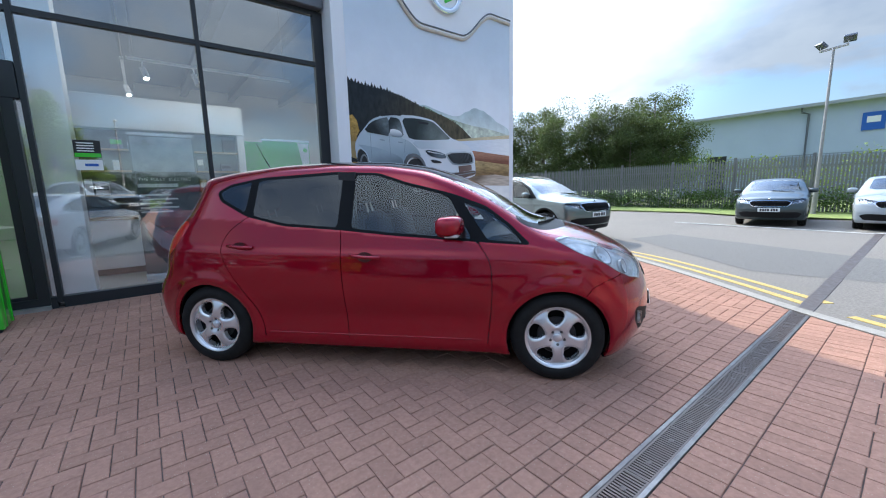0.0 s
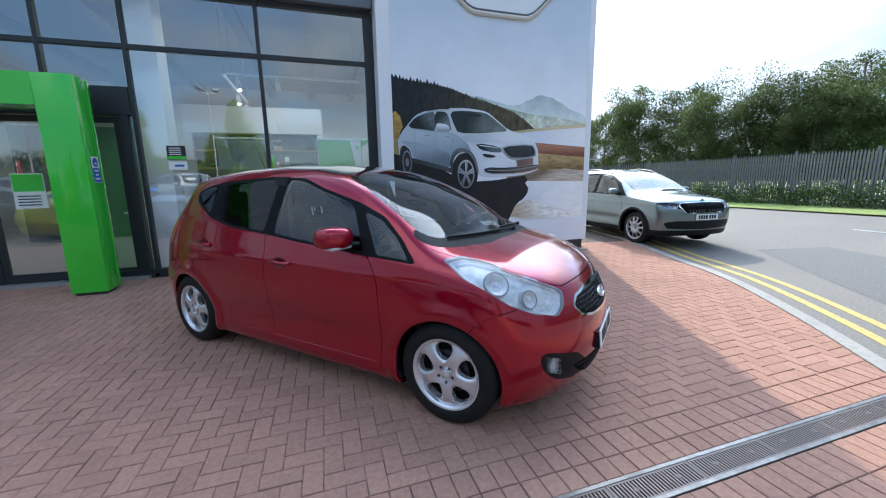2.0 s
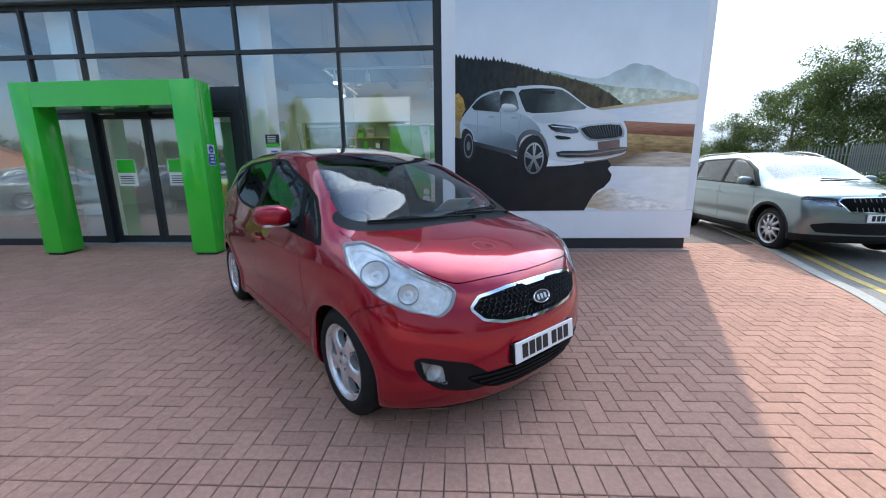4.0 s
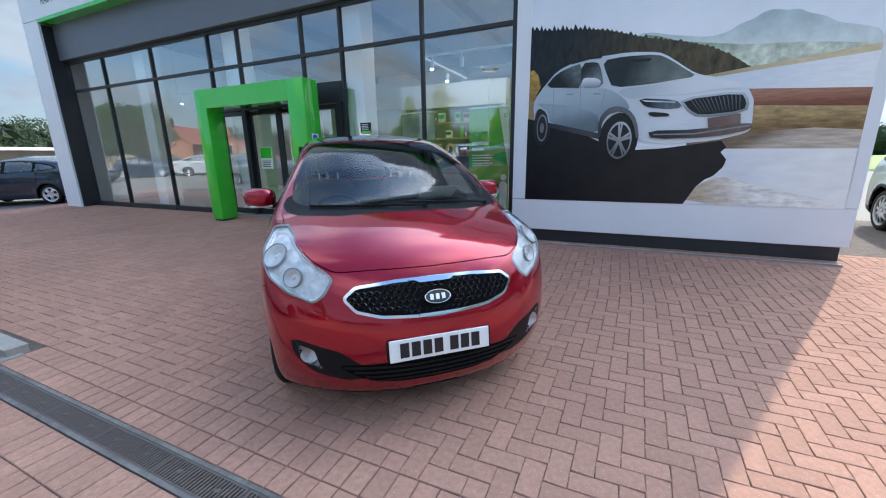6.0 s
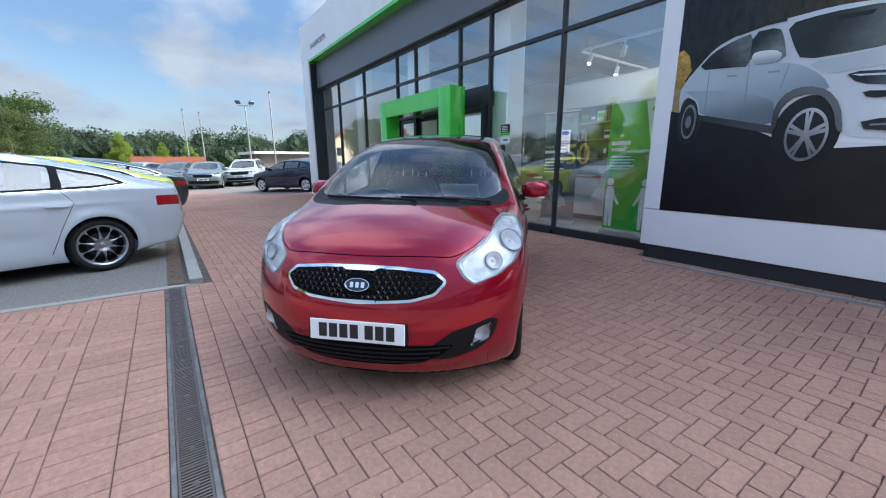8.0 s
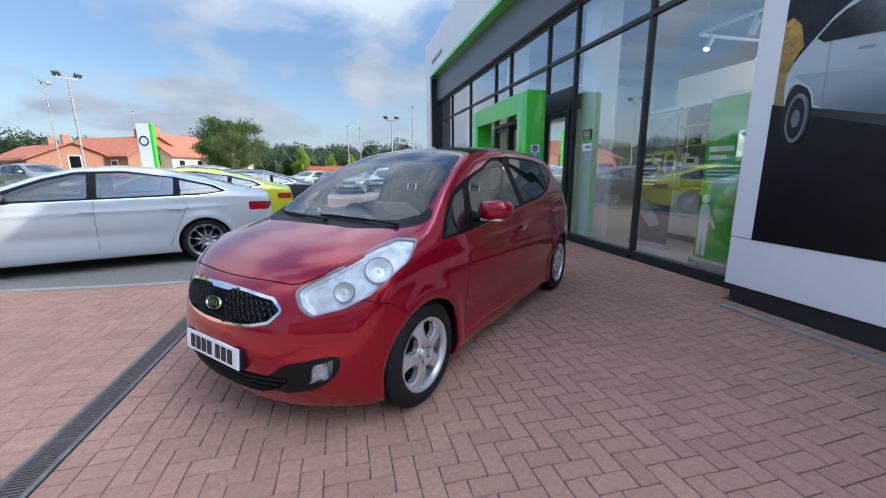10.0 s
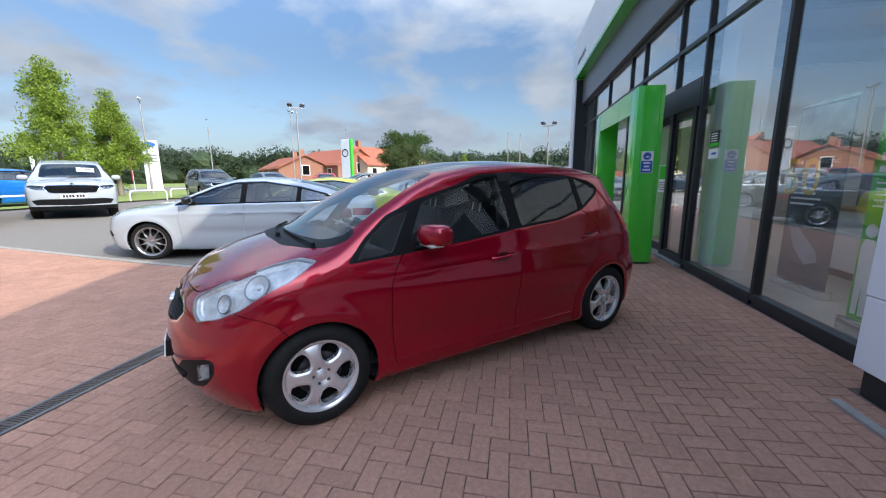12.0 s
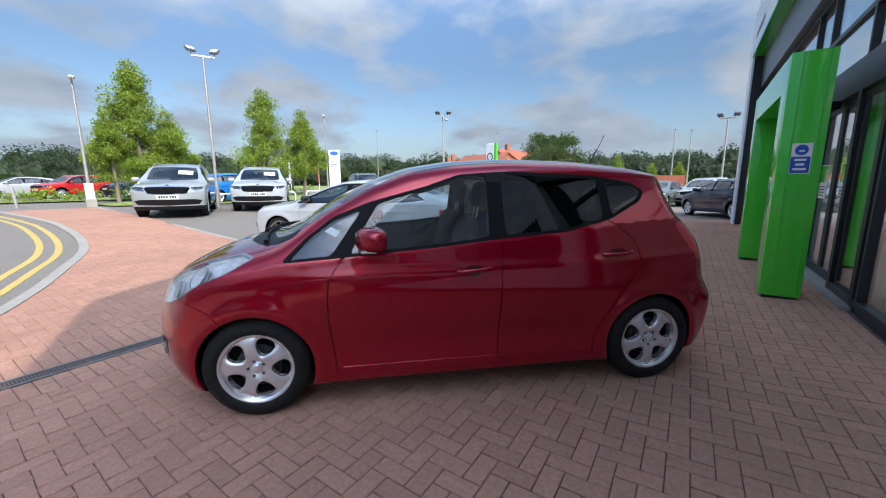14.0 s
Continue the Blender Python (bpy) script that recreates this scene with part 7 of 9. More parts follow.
def shape_spec(kind):
    """Profile and outlines of the parked cars, by kind."""
    side = [(0.10, 0.12), (0.20, 0.060), (0.30, 0.030), (0.45, 0.020), (0.62, 0.004), (0.76, 0.0), (0.88, 0.008), (1.0, 0.022), (1.3, 0.05)]
    if kind == "suv":
        sh = CarShape(top=[(2.45, 0.70), (2.16, 0.86), (2.0, 0.945), (1.6, 1.01), (1.22, 1.06), (1.02, 1.115), (0.62, 1.345), (0.30, 1.49), (-0.3, 1.585), (-1.2, 1.575), (-1.8, 1.51), (-2.3, 1.44)],
                      front=[(0.12, 2.04), (0.28, 2.14), (0.55, 2.20), (0.75, 2.19), (0.88, 2.12), (1.0, 1.98)], rear=[(0.12, -2.06), (0.4, -2.20), (0.8, -2.18), (1.0, -2.12), (1.3, -1.96), (1.55, -1.80)],
                      belt=[(2.0, 0.90), (1.2, 0.955), (0, 0.99), (-1.8, 1.05)], side=[(z - 0.02, w) for z, w in side], taper=[(2.1, 0.05), (1.5, 0.015), (0.9, 0), (-1.2, 0), (-2.1, 0.06)], W=0.92, tumble=0.42, axles=(1.32, -1.32), arch=0.385, sill=0.21, crown=0.07, bow_front=(0.30, 2.8), bow_rear=(0.22, 3.0), axle_z=0.335, flare=0.022, extra=shoulder_line(0.865))
        areas = [("cladding", "side", [(3, 0.36), (1.9, 0.34), (0, 0.33), (-1.9, 0.36), (-3, 0.38), (-3, 0), (3, 0)], 0, 0)]
        areas += [("cladding", "side", [(ax + 0.435 * math.cos(2 * math.pi * k / 32), 0.335 + 0.435 * math.sin(2 * math.pi * k / 32)) for k in range(32)], 0, 0) for ax in (1.32, -1.32)]
        areas += [("windscreen", "top", [(1.20, -0.3), (1.20, 0), (1.12, 0.5), (1.02, 0.65), (0.62, 0.62), (0.34, 0.57), (0.36, -0.3)], 0, 0.05),
                  ("window_surround", "side", [(1.02, 0.99), (0, 1.02), (-1.5, 1.075), (-1.85, 1.16), (-1.66, 1.34), (-1.0, 1.465), (0, 1.485), (0.30, 1.435), (0.66, 1.265)], 0, 0.03),
                  ("front_glass", "side", [(0.86, 1.015), (-0.02, 1.045), (-0.03, 1.455), (0.27, 1.41), (0.60, 1.255)], 0, 0.03), ("rear_glass", "side", [(-0.12, 1.05), (-1.0, 1.075), (-1.03, 1.435), (-0.13, 1.457)], 0, 0.03),
                  ("quarter_glass", "side", [(-1.12, 1.085), (-1.5, 1.105), (-1.76, 1.17), (-1.6, 1.31), (-1.13, 1.415)], 0, 0.03),
                  ("rear_window", "rear", [(-0.3, 1.44), (0.58, 1.42), (0.66, 1.12), (-0.3, 1.08)], 0, 0.05), ("tail_lamp", "tail", [(0.48, 1.0), (0.9, 1.02), (0.95, 0.85), (0.52, 0.82)], 0, 0.02),
                  ("headlamp", "corner", [(-1.22, 0.815), (-1.0, 0.87), (-0.74, 0.885), (-0.70, 0.85), (-0.93, 0.765), (-1.2, 0.745)], 0, 0.015), ("grille_frame", "front", [(-0.3, 0.885), (0.48, 0.865), (0.54, 0.82), (0.44, 0.69), (-0.3, 0.675)], 0.014, 0.02),
                  ("grille", "front", [(-0.3, 0.885), (0.48, 0.865), (0.54, 0.82), (0.44, 0.69), (-0.3, 0.675)], 0, 0.02), ("intake", "front", [(-0.3, 0.52), (0.62, 0.53), (0.80, 0.49), (0.72, 0.38), (-0.3, 0.35)], 0, 0.03)]
        doors = [[(0.92, 0.96), (0.96, 0.72), (0.90, 0.33)], [(-0.075, 1.0), (-0.07, 0.33)], [(-1.06, 1.06), (-1.10, 0.87), (-0.98, 0.68), (-0.88, 0.33)]]
        wheel = (0.335, 0.235, 0.22, 10, 0.158, 0.033, 1.7, 0.5)
    elif kind == "sedan":
        sh = CarShape(top=[(2.65, 0.60), (2.32, 0.76), (2.10, 0.865), (1.7, 0.94), (1.3, 0.995), (1.1, 1.04), (0.8, 1.18), (0.4, 1.345), (0.05, 1.435), (-0.4, 1.47), (-0.9, 1.445), (-1.5, 1.325), (-1.95, 1.185), (-2.3, 1.10), (-2.7, 1.04)],
                      front=[(0.12, 2.10), (0.25, 2.25), (0.5, 2.32), (0.7, 2.28), (0.85, 2.17)], rear=[(0.15, -2.30), (0.35, -2.46), (0.6, -2.54), (0.85, -2.51), (1.08, -2.47)],
                      belt=[(2.0, 0.85), (1.2, 0.94), (0, 0.97), (-1.6, 1.01), (-2.4, 1.01)], side=[(z - 0.03, w) for z, w in side], taper=[(2.2, 0.06), (1.5, 0.015), (0.9, 0), (-1.2, 0), (-2.4, 0.09)], W=0.93, tumble=0.52, axles=(1.42, -1.42), arch=0.365, sill=0.17, crown=0.08, bow_front=(0.36, 2.6), bow_rear=(0.24, 3.0), axle_z=0.33, flare=0.016, extra=shoulder_line(0.83))
        areas = [("windscreen", "top", [(1.12, -0.3), (1.12, 0), (1.02, 0.5), (0.92, 0.64), (0.45, 0.58), (0.12, 0.53), (0.14, -0.3)], 0, 0.05),
                 ("window_trim", "side", [(1.0, 0.965), (0, 0.995), (-1.40, 1.035), (-1.78, 1.085), (-1.58, 1.19), (-1.1, 1.305), (-0.5, 1.385), (0, 1.365), (0.32, 1.28), (0.70, 1.12)], 0.011, 0.03),
                 ("window_surround", "side", [(1.0, 0.965), (0, 0.995), (-1.40, 1.035), (-1.78, 1.085), (-1.58, 1.19), (-1.1, 1.305), (-0.5, 1.385), (0, 1.365), (0.32, 1.28), (0.70, 1.12)], 0, 0.03),
                 ("front_glass", "side", [(0.80, 1.0), (-0.10, 1.02), (-0.11, 1.345), (0.0, 1.34), (0.30, 1.255), (0.62, 1.115)], 0, 0.03), ("rear_glass", "side", [(-0.20, 1.023), (-1.06, 1.05), (-1.08, 1.285), (-0.5, 1.36), (-0.21, 1.35)], 0, 0.03), ("quarter_glass", "side", [(-1.15, 1.055), (-1.40, 1.063), (-1.70, 1.09), (-1.53, 1.17), (-1.15, 1.26)], 0, 0.02),
                 ("rear_window", "top", [(-1.05, -0.3), (-1.08, 0.50), (-1.90, 0.55), (-1.98, -0.3)], 0, 0.05), ("tail_lamp", "tail", [(0.56, 0.885), (0.95, 0.925), (0.95, 0.79), (0.80, 0.775)], 0, 0.02),
                 ("headlamp", "corner", [(-1.32, 0.74), (-1.05, 0.80), (-0.78, 0.85), (-0.74, 0.81), (-0.95, 0.70), (-1.28, 0.66)], 0, 0.015), ("grille_frame", "front", [(-0.3, 0.80), (0.45, 0.78), (0.52, 0.73), (0.44, 0.60), (-0.3, 0.58)], 0.012, 0.02), ("grille", "front", [(-0.3, 0.80), (0.45, 0.78), (0.52, 0.73), (0.44, 0.60), (-0.3, 0.58)], 0, 0.02), ("intake", "front", [(-0.3, 0.42), (0.65, 0.44), (0.80, 0.40), (0.70, 0.27), (-0.3, 0.25)], 0, 0.03),
                 ("side_inlet", "corner", [(-1.02, 0.50), (-0.84, 0.53), (-0.80, 0.44), (-0.98, 0.40)], 0, 0.015)]
        doors = [[(0.88, 0.965), (0.92, 0.75), (0.88, 0.28)], [(-0.155, 1.0), (-0.15, 0.28)], [(-1.10, 1.04), (-1.22, 0.88), (-1.08, 0.60), (-0.95, 0.28)]]
        wheel = (0.335, 0.248, 0.22, 10, 0.152, 0.046, 1.8, 0.52)
    else:
        sh = CarShape(top=[(2.45, 0.60), (2.12, 0.77), (1.92, 0.875), (1.5, 0.955), (1.18, 1.01), (0.98, 1.07), (0.62, 1.24), (0.26, 1.385), (-0.1, 1.455), (-0.6, 1.475), (-1.2, 1.44), (-1.7, 1.36), (-2.2, 1.26)],
                      front=[(0.12, 1.92), (0.25, 2.06), (0.5, 2.12), (0.7, 2.09), (0.86, 1.98)], rear=[(0.12, -1.95), (0.35, -2.08), (0.7, -2.10), (0.95, -2.05), (1.2, -1.90), (1.4, -1.75)],
                      belt=[(1.8, 0.86), (1.2, 0.94), (0, 0.98), (-1.6, 1.04)], side=side, taper=[(2.0, 0.05), (1.4, 0.015), (0.9, 0), (-1.1, 0), (-2.0, 0.08)], W=0.895, tumble=0.48, axles=(1.31, -1.31), arch=0.35, sill=0.18, crown=0.08, bow_front=(0.34, 2.6), bow_rear=(0.24, 3.0), axle_z=0.315, extra=shoulder_line(0.82))
        areas = [("windscreen", "top", [(1.02, -0.3), (1.02, 0), (0.94, 0.5), (0.84, 0.62), (0.50, 0.58), (0.22, 0.54), (0.24, -0.3)], 0, 0.05),
                 ("window_surround", "side", [(0.95, 0.97), (0, 1.0), (-1.3, 1.06), (-1.66, 1.13), (-1.45, 1.25), (-0.9, 1.355), (-0.3, 1.385), (0.1, 1.355), (0.55, 1.18)], 0, 0.03),
                 ("front_glass", "side", [(0.74, 1.005), (-0.10, 1.03), (-0.11, 1.355), (0.08, 1.33), (0.50, 1.165)], 0, 0.03), ("rear_glass", "side", [(-0.20, 1.035), (-0.98, 1.065), (-1.0, 1.31), (-0.3, 1.36), (-0.21, 1.358)], 0, 0.03), ("quarter_glass", "side", [(-1.07, 1.075), (-1.3, 1.09), (-1.58, 1.14), (-1.42, 1.225), (-1.07, 1.295)], 0, 0.02),
                 ("rear_window", "rear", [(-0.3, 1.36), (0.5, 1.34), (0.60, 1.08), (-0.3, 1.04)], 0, 0.05), ("tail_lamp", "tail", [(0.45, 0.98), (0.9, 1.0), (0.92, 0.82), (0.5, 0.82)], 0, 0.02),
                 ("headlamp", "corner", [(-1.20, 0.755), (-0.95, 0.81), (-0.66, 0.87), (-0.62, 0.82), (-0.85, 0.71), (-1.17, 0.67)], 0, 0.015), ("grille_frame", "front", [(-0.3, 0.79), (0.43, 0.77), (0.49, 0.72), (0.40, 0.62), (-0.3, 0.60)], 0.012, 0.02), ("grille", "front", [(-0.3, 0.79), (0.43, 0.77), (0.49, 0.72), (0.40, 0.62), (-0.3, 0.60)], 0, 0.02), ("intake", "front", [(-0.3, 0.43), (0.62, 0.45), (0.75, 0.40), (0.66, 0.28), (-0.3, 0.26)], 0, 0.03)]
        doors = [[(0.82, 0.97), (0.86, 0.75), (0.82, 0.28)], [(-0.155, 1.0), (-0.15, 0.28)], [(-1.02, 1.05), (-1.10, 0.88), (-0.98, 0.60), (-0.88, 0.28)]]
        wheel = (0.318, 0.222, 0.20, 5, 0.135, 0.044, 1.1, 0.5)
    spec = dict(areas=areas, gaps=[("side", d, 0.003 if kind == "sedan" else 0.004) for d in doors], gapped=("body",), clear=(), lining=False, precut=True)
    return sh, spec, wheel


def parked_car(name, kind, paint, at, label, ds=0.055, wheel_face="alloy", group="", tint="parked_glass", plate_mat="plate", screen_card=False):
    key = (kind, ds)
    if key not in SHAPES:
        sh, spec, wheel = shape_spec(kind)
        SHAPES[key] = (sh, spec, wheel, cut_body(sh, spec, ds))
    sh, spec, wheel, cut = SHAPES[key]
    car = thing(name, label, "car", group, at=at)
    looks = {"body": (paint, 0.015, "", False), "cladding": ("plastic", 0.01, "black plastic lower cladding", False), "windscreen": (tint, 0, "", False), "window_surround": ("pillar", 0.01, "black window surround", True), "window_trim": ("chrome", 0.01, "thin chrome window trim", True), "side_inlet": ("plastic", 0, "black bumper inlet", True),
             "front_glass": (tint, 0, "", True), "rear_glass": (tint, 0, "", True), "quarter_glass": (tint, 0, "", True), "rear_window": (tint, 0, "", False), "tail_lamp": ("tail_lens", 0, "dark red tail lamp", True),
             "headlamp": ("lens", 0, "clear headlamp", True), "grille_frame": ("chrome", 0.01, "chrome grille surround", False), "grille": ("black", 0, "", False), "intake": ("plastic", 0, "", False), "underbody": ("black", 0, "", False)}
    spec["backs"] = {"headlamp": (0.05, "lamp_dark", "lamp_bowl")}
    dress_body(cut, spec, car, looks)
    wheel_wells(car, sh, 0.55)
    wk = ("wheel", kind, wheel_face)
    if wk not in SHAPES:
        SHAPES[wk] = wheel_meshes(*wheel, face=wheel_face, steps=80)
    mount_wheels(car, SHAPES[wk], sh.axles, sh.W - wheel[2] / 2 - 0.045, sh.axle_z)
    part("cabin_block", boxed(-1.5, 0.9, -0.62, 0.62, 0.45, 0.92, bevel=0.05), "trim", car)
    for x in (0.05, -0.85):
        for y in (-0.36, 0.36):
            bm = egg(bmesh.new(), 0.09, 0.22, 0.33, 3.2, 12, 8)
            part("seat_back", bm, "fabric", car, smooth=60, at=pose(x - 0.1, y, 1.0, 0, -12, 0))
    zb = float(sh.belt(0.8)) + 0.06
    for s in (1, -1):
        y = float(sh.on_side([0.72], [zb], s)[0][1])
        bm = egg(bmesh.new(), 0.07, 0.11, 0.07, 2.8, 14, 8)
        part("door_mirror", bm, paint if kind != "sedan" else "gloss_black", car, smooth=50, at=pose(0.72, y + s * 0.09, zb + 0.05))
        for x in (-0.02, -0.98):
            q = sh.on_side([x + 0.02, x - 0.05, x - 0.12, x - 0.19], [float(sh.belt(0)) - 0.13] * 4, s)
            bm = bmesh.new()
            tube(bm, [(p[0], p[1] + s * h, p[2]) for p, h in zip(q, (0.004, 0.022, 0.022, 0.004))], 0.012, 6)
            part("door_handle", bm, paint, car, smooth=60)
        if kind == "suv":
            bm = bmesh.new()
            q = sh.on_top([0.25 - 0.2 * k for k in range(10)], [s * 0.60] * 10)
            tube(bm, [(p[0], p[1], p[2] + (0.035 if 0 < k < 9 else 0.0)) for k, p in enumerate(q)], 0.014, 6)
            part("roof_rail", bm, "steel", car, "silver roof rail", 60)
    gz = {"suv": 0.78, "sedan": 0.69}.get(kind, 0.695)
    for k in range(-6, 7):
        if k:
            q = sh.on_front([k * 0.062] * 2, [gz - 0.085, gz + 0.085])
            bm = bmesh.new()
            tube(bm, [(p[0] + 0.010, p[1], p[2]) for p in q], 0.008, 5)
            part("grille_slat", bm, "gloss_black", car)
    pz = {"suv": 0.60, "sedan": 0.50}.get(kind, 0.51)
    p = sh.on_front([0.0], [pz])[0]
    bar_plate(car, Matrix.Translation(p + np.array([0.012, 0, 0])) @ pose(0, 0, 0, 0, 0, 90), mat=plate_mat)
    p = sh.on_front([0.0], [gz + 0.12])[0]
    bm = bmesh.new()
    lathe(bm, [(0.001, 0.012), (0.04, 0.010), (0.045, 0.0)], 16, "x", tuple(p))
    part("badge", bm, "chrome", car)
    # wipers
    q = sh.on_top([1.06 if kind != "suv" else 1.1] * 2, [0.5, -0.05])
    bm = bmesh.new()
    tube(bm, [tuple(v + np.array([0, 0, 0.02])) for v in q], 0.009, 5)
    part("wiper", bm, "plastic", car)
    if screen_card:
        q = sh.on_top([0.60, 0.60, 0.80, 0.80], [0.12, 0.50, 0.50, 0.12])
        n = sh.normal(q)
        bm = bmesh.new()
        lo, hi = [[bm.verts.new(tuple(p + d * v)) for p, v in zip(q, n)] for d in (0.006, 0.012)]
        bm.faces.new(hi)
        bm.faces.new(lo[::-1])
        for k in range(4):
            bm.faces.new((lo[k], lo[(k + 1) % 4], hi[(k + 1) % 4], hi[k]))
        card = part("price_card", bm, "plate", car, "white price card in the windscreen")
        m = sh.on_top([0.66, 0.66, 0.70, 0.70], [0.18, 0.44, 0.44, 0.18])
        n = sh.normal(m)
        bm = bmesh.new()
        bm.faces.new([bm.verts.new(tuple(p + 0.0145 * v)) for p, v in zip(m, n)])
        part("text_bar", bm, "ink", card)
    return car


def put(x, y, heading):
    s = (ground(y + 0.6) - ground(y - 0.6)) / 1.2
    return Matrix.Translation((x, y, ground(y) - 0.022)) @ pose(0, 0, 0, math.degrees(math.atan(s)), 0, 0) @ pose(0, 0, 0, 0, 0, heading)


parked_car("white_saloon", "sedan", "white_paint", put(-1.66, -1.60, -70), "clean white five-door saloon car parked in a tarmac bay", 0.032, "gunmetal", "cars in the bays")
parked_car("lime_saloon", "sedan", "lime_paint", put(-4.38, -1.58, -70), "lime yellow saloon car parked beside the white one", 0.07, "alloy", "cars in the bays")
parked_car("dark_saloon", "sedan", "dark_paint", put(-7.5, -1.25, -70), "dark grey saloon car parked beyond the lime one", 0.07, "alloy", "cars in the bays")
h = radians(60)
parked_car("grey_suv", "suv", "grey_paint", put(-0.55 - 2.2 * math.cos(h), -8.35 - 2.2 * math.sin(h), 60) @ Matrix.Scale(1.06, 4), "pale grey sport utility car with a price card in its windscreen", 0.055, "alloy", "cars in the bays", screen_card=True)
h = radians(54)
parked_car("white_suv", "suv", "white_paint", put(-3.45 - 2.2 * math.cos(h), -8.5 - 2.2 * math.sin(h), 54) @ Matrix.Scale(1.06, 4), "white sport utility car parked in a tarmac bay", 0.055, "alloy", "cars in the bays", screen_card=True)
parked_car("silver_suv", "suv", "silver_paint", put(8.70, 7.08, 266), "silver green sport utility car parked at the kerb", 0.04, "gunmetal")
parked_car("dark_hatchback", "hatch", "dark_paint", put(16.9, 3.3, 188), "dark green-grey hatchback facing out of a bay", 0.055, "alloy", "cars by the verge")
parked_car("white_hatchback", "hatch", "white_paint", put(17.0, 0.55, 184), "white hatchback facing out of a bay", 0.055, "alloy", "cars by the verge")
parked_car("navy_hatchback", "hatch", "navy_paint", put(-14.1, 5.9, 212), "navy blue hatchback parked past the showroom end", 0.07)
for nm, kd, pt, x, y, hd in (("silver_hatchback", "hatch", "silver_paint", -21.2, 2.9, -12), ("white_suv", "suv", "white_paint", -22.6, 5.2, -20), ("white_pickup", "suv", "white_paint", -20.5, 8.5, 215),
                             ("silver_hatchback", "hatch", "silver_paint", -17.2, -11.8, 55), ("dark_suv", "suv", "dark_paint", -13.5, -13.0, 56), ("silver_saloon", "sedan", "silver_paint", -14.5, -3.2, -60),
                             ("blue_coupe", "hatch", "blue_paint", -6.6, -15.6, 175), ("red_suv", "suv", "brightred_paint", -3.9, -32.0, 20), ("white_estate", "hatch", "white_paint", -1.6, -34.5, 5), ("navy_suv", "suv", "navy_paint", -7.5, -31.5, 10),
                             ("dark_suv", "suv", "dark_paint", 2.5, -35.5, 5), ("red_hatchback", "hatch", "brightred_paint", -22.5, -10.8, 30), ("silver_suv", "suv", "silver_paint", -17.0, -5.5, -50), ("white_saloon", "sedan", "white_paint", -24.0, -7.2, -40),
                             ("dark_hatchback", "hatch", "navy_paint", -28, -5.0, -30), ("white_hatchback", "hatch", "white_paint", -31, -8.0, -30), ("silver_hatchback", "hatch", "grey_paint", -27.5, -0.5, -30), ("navy_saloon", "sedan", "navy_paint", -12.0, -33.0, 0),
                             ("silver_saloon", "sedan", "grey_paint", -20, -37, 0), ("dark_hatchback", "hatch", "dark_paint", -25.0, 1.5, -20)):
    parked_car(nm, kd, pt, put(x, y, hd), "%s parked far off in the car park" % nm.replace("_", " ").replace("suv", "sport utility car"), 0.09, "alloy", "cars far off")


# ---- trees, hedge and verge ----
def leaf_material(name, base, vary=0.35):
    m = Nodes(name)
    setp(m.bsdf, Roughness=0.55, Specular_IOR_Level=0.3)
    gi, r = m.add("NewGeometry"), m.add("MapRange", To_Min=1 - vary, To_Max=1 + vary)
    m.link(gi.outputs["Random Per Island"], r.inputs["Value"])
    mul = m.add("VectorMath")
    mul.operation = "SCALE"
    mul.inputs[0].default_value = base
    m.link(r.outputs["Result"], mul.inputs["Scale"])
    m.link(mul.outputs["Vector"], m.bsdf.inputs["Base Color"])
    tr, mx = m.add("BsdfTranslucent"), m.add("MixShader")
    mx.inputs[0].default_value = 0.45
    m.link(mul.outputs["Vector"], tr.inputs["Color"])
    m.link(m.bsdf.outputs[0], mx.inputs[1])
    m.link(tr.outputs[0], mx.inputs[2])
    m.link(mx.outputs[0], m.nt.nodes["Material Output"].inputs["Surface"])
    return m.mat


M["leaf_fresh"] = leaf_material("fresh_green_leaves", (0.24, 0.325, 0.048))
M["leaf_dark"] = leaf_material("dark_green_leaves", (0.07, 0.118, 0.026))
M["leaf_olive"] = leaf_material("olive_leaves", (0.10, 0.132, 0.042))
M["leaf_wood"] = leaf_material("distant_woodland", (0.05, 0.075, 0.036), 0.4)
M["bark"] = material("bark", (0.20, 0.165, 0.125), 0.9, vary=0.3, scale=14, bump=0.8, bump_scale=40)


def leaf_cloud(rng, centres, n, spread, size, squash=0.8):
    """Leaves as small bent quads, scattered round centres."""
    verts, faces = [], []
    for (cx, cy, cz, r) in centres:
        for _ in range(n):
            d = Vector((rng.gauss(0, 1), rng.gauss(0, 1), rng.gauss(0, 1))).normalized() * r * rng.random() ** 0.45 * spread
            p = Vector((cx + d.x, cy + d.y, cz + d.z * squash))
            e = Euler((rng.uniform(-1.2, 1.2), rng.uniform(-1.2, 1.2), rng.uniform(0, 6.3))).to_matrix()
            s = size * rng.uniform(0.6, 1.3)
            k = len(verts)
            for q in ((-0.5, 0, 0), (0, -0.30, 0.08), (0.5, 0, 0), (0, 0.30, 0.08)):
                verts.append(p + e @ (Vector(q) * s))
            faces.append((k, k + 1, k + 2, k + 3))
    return verts, faces


def crown_mesh(name, verts, faces, mat):
    me = bpy.data.meshes.new(name)
    me.from_pydata([tuple(v) for v in verts], [], faces)
    me.materials.append(M[mat])
    return me


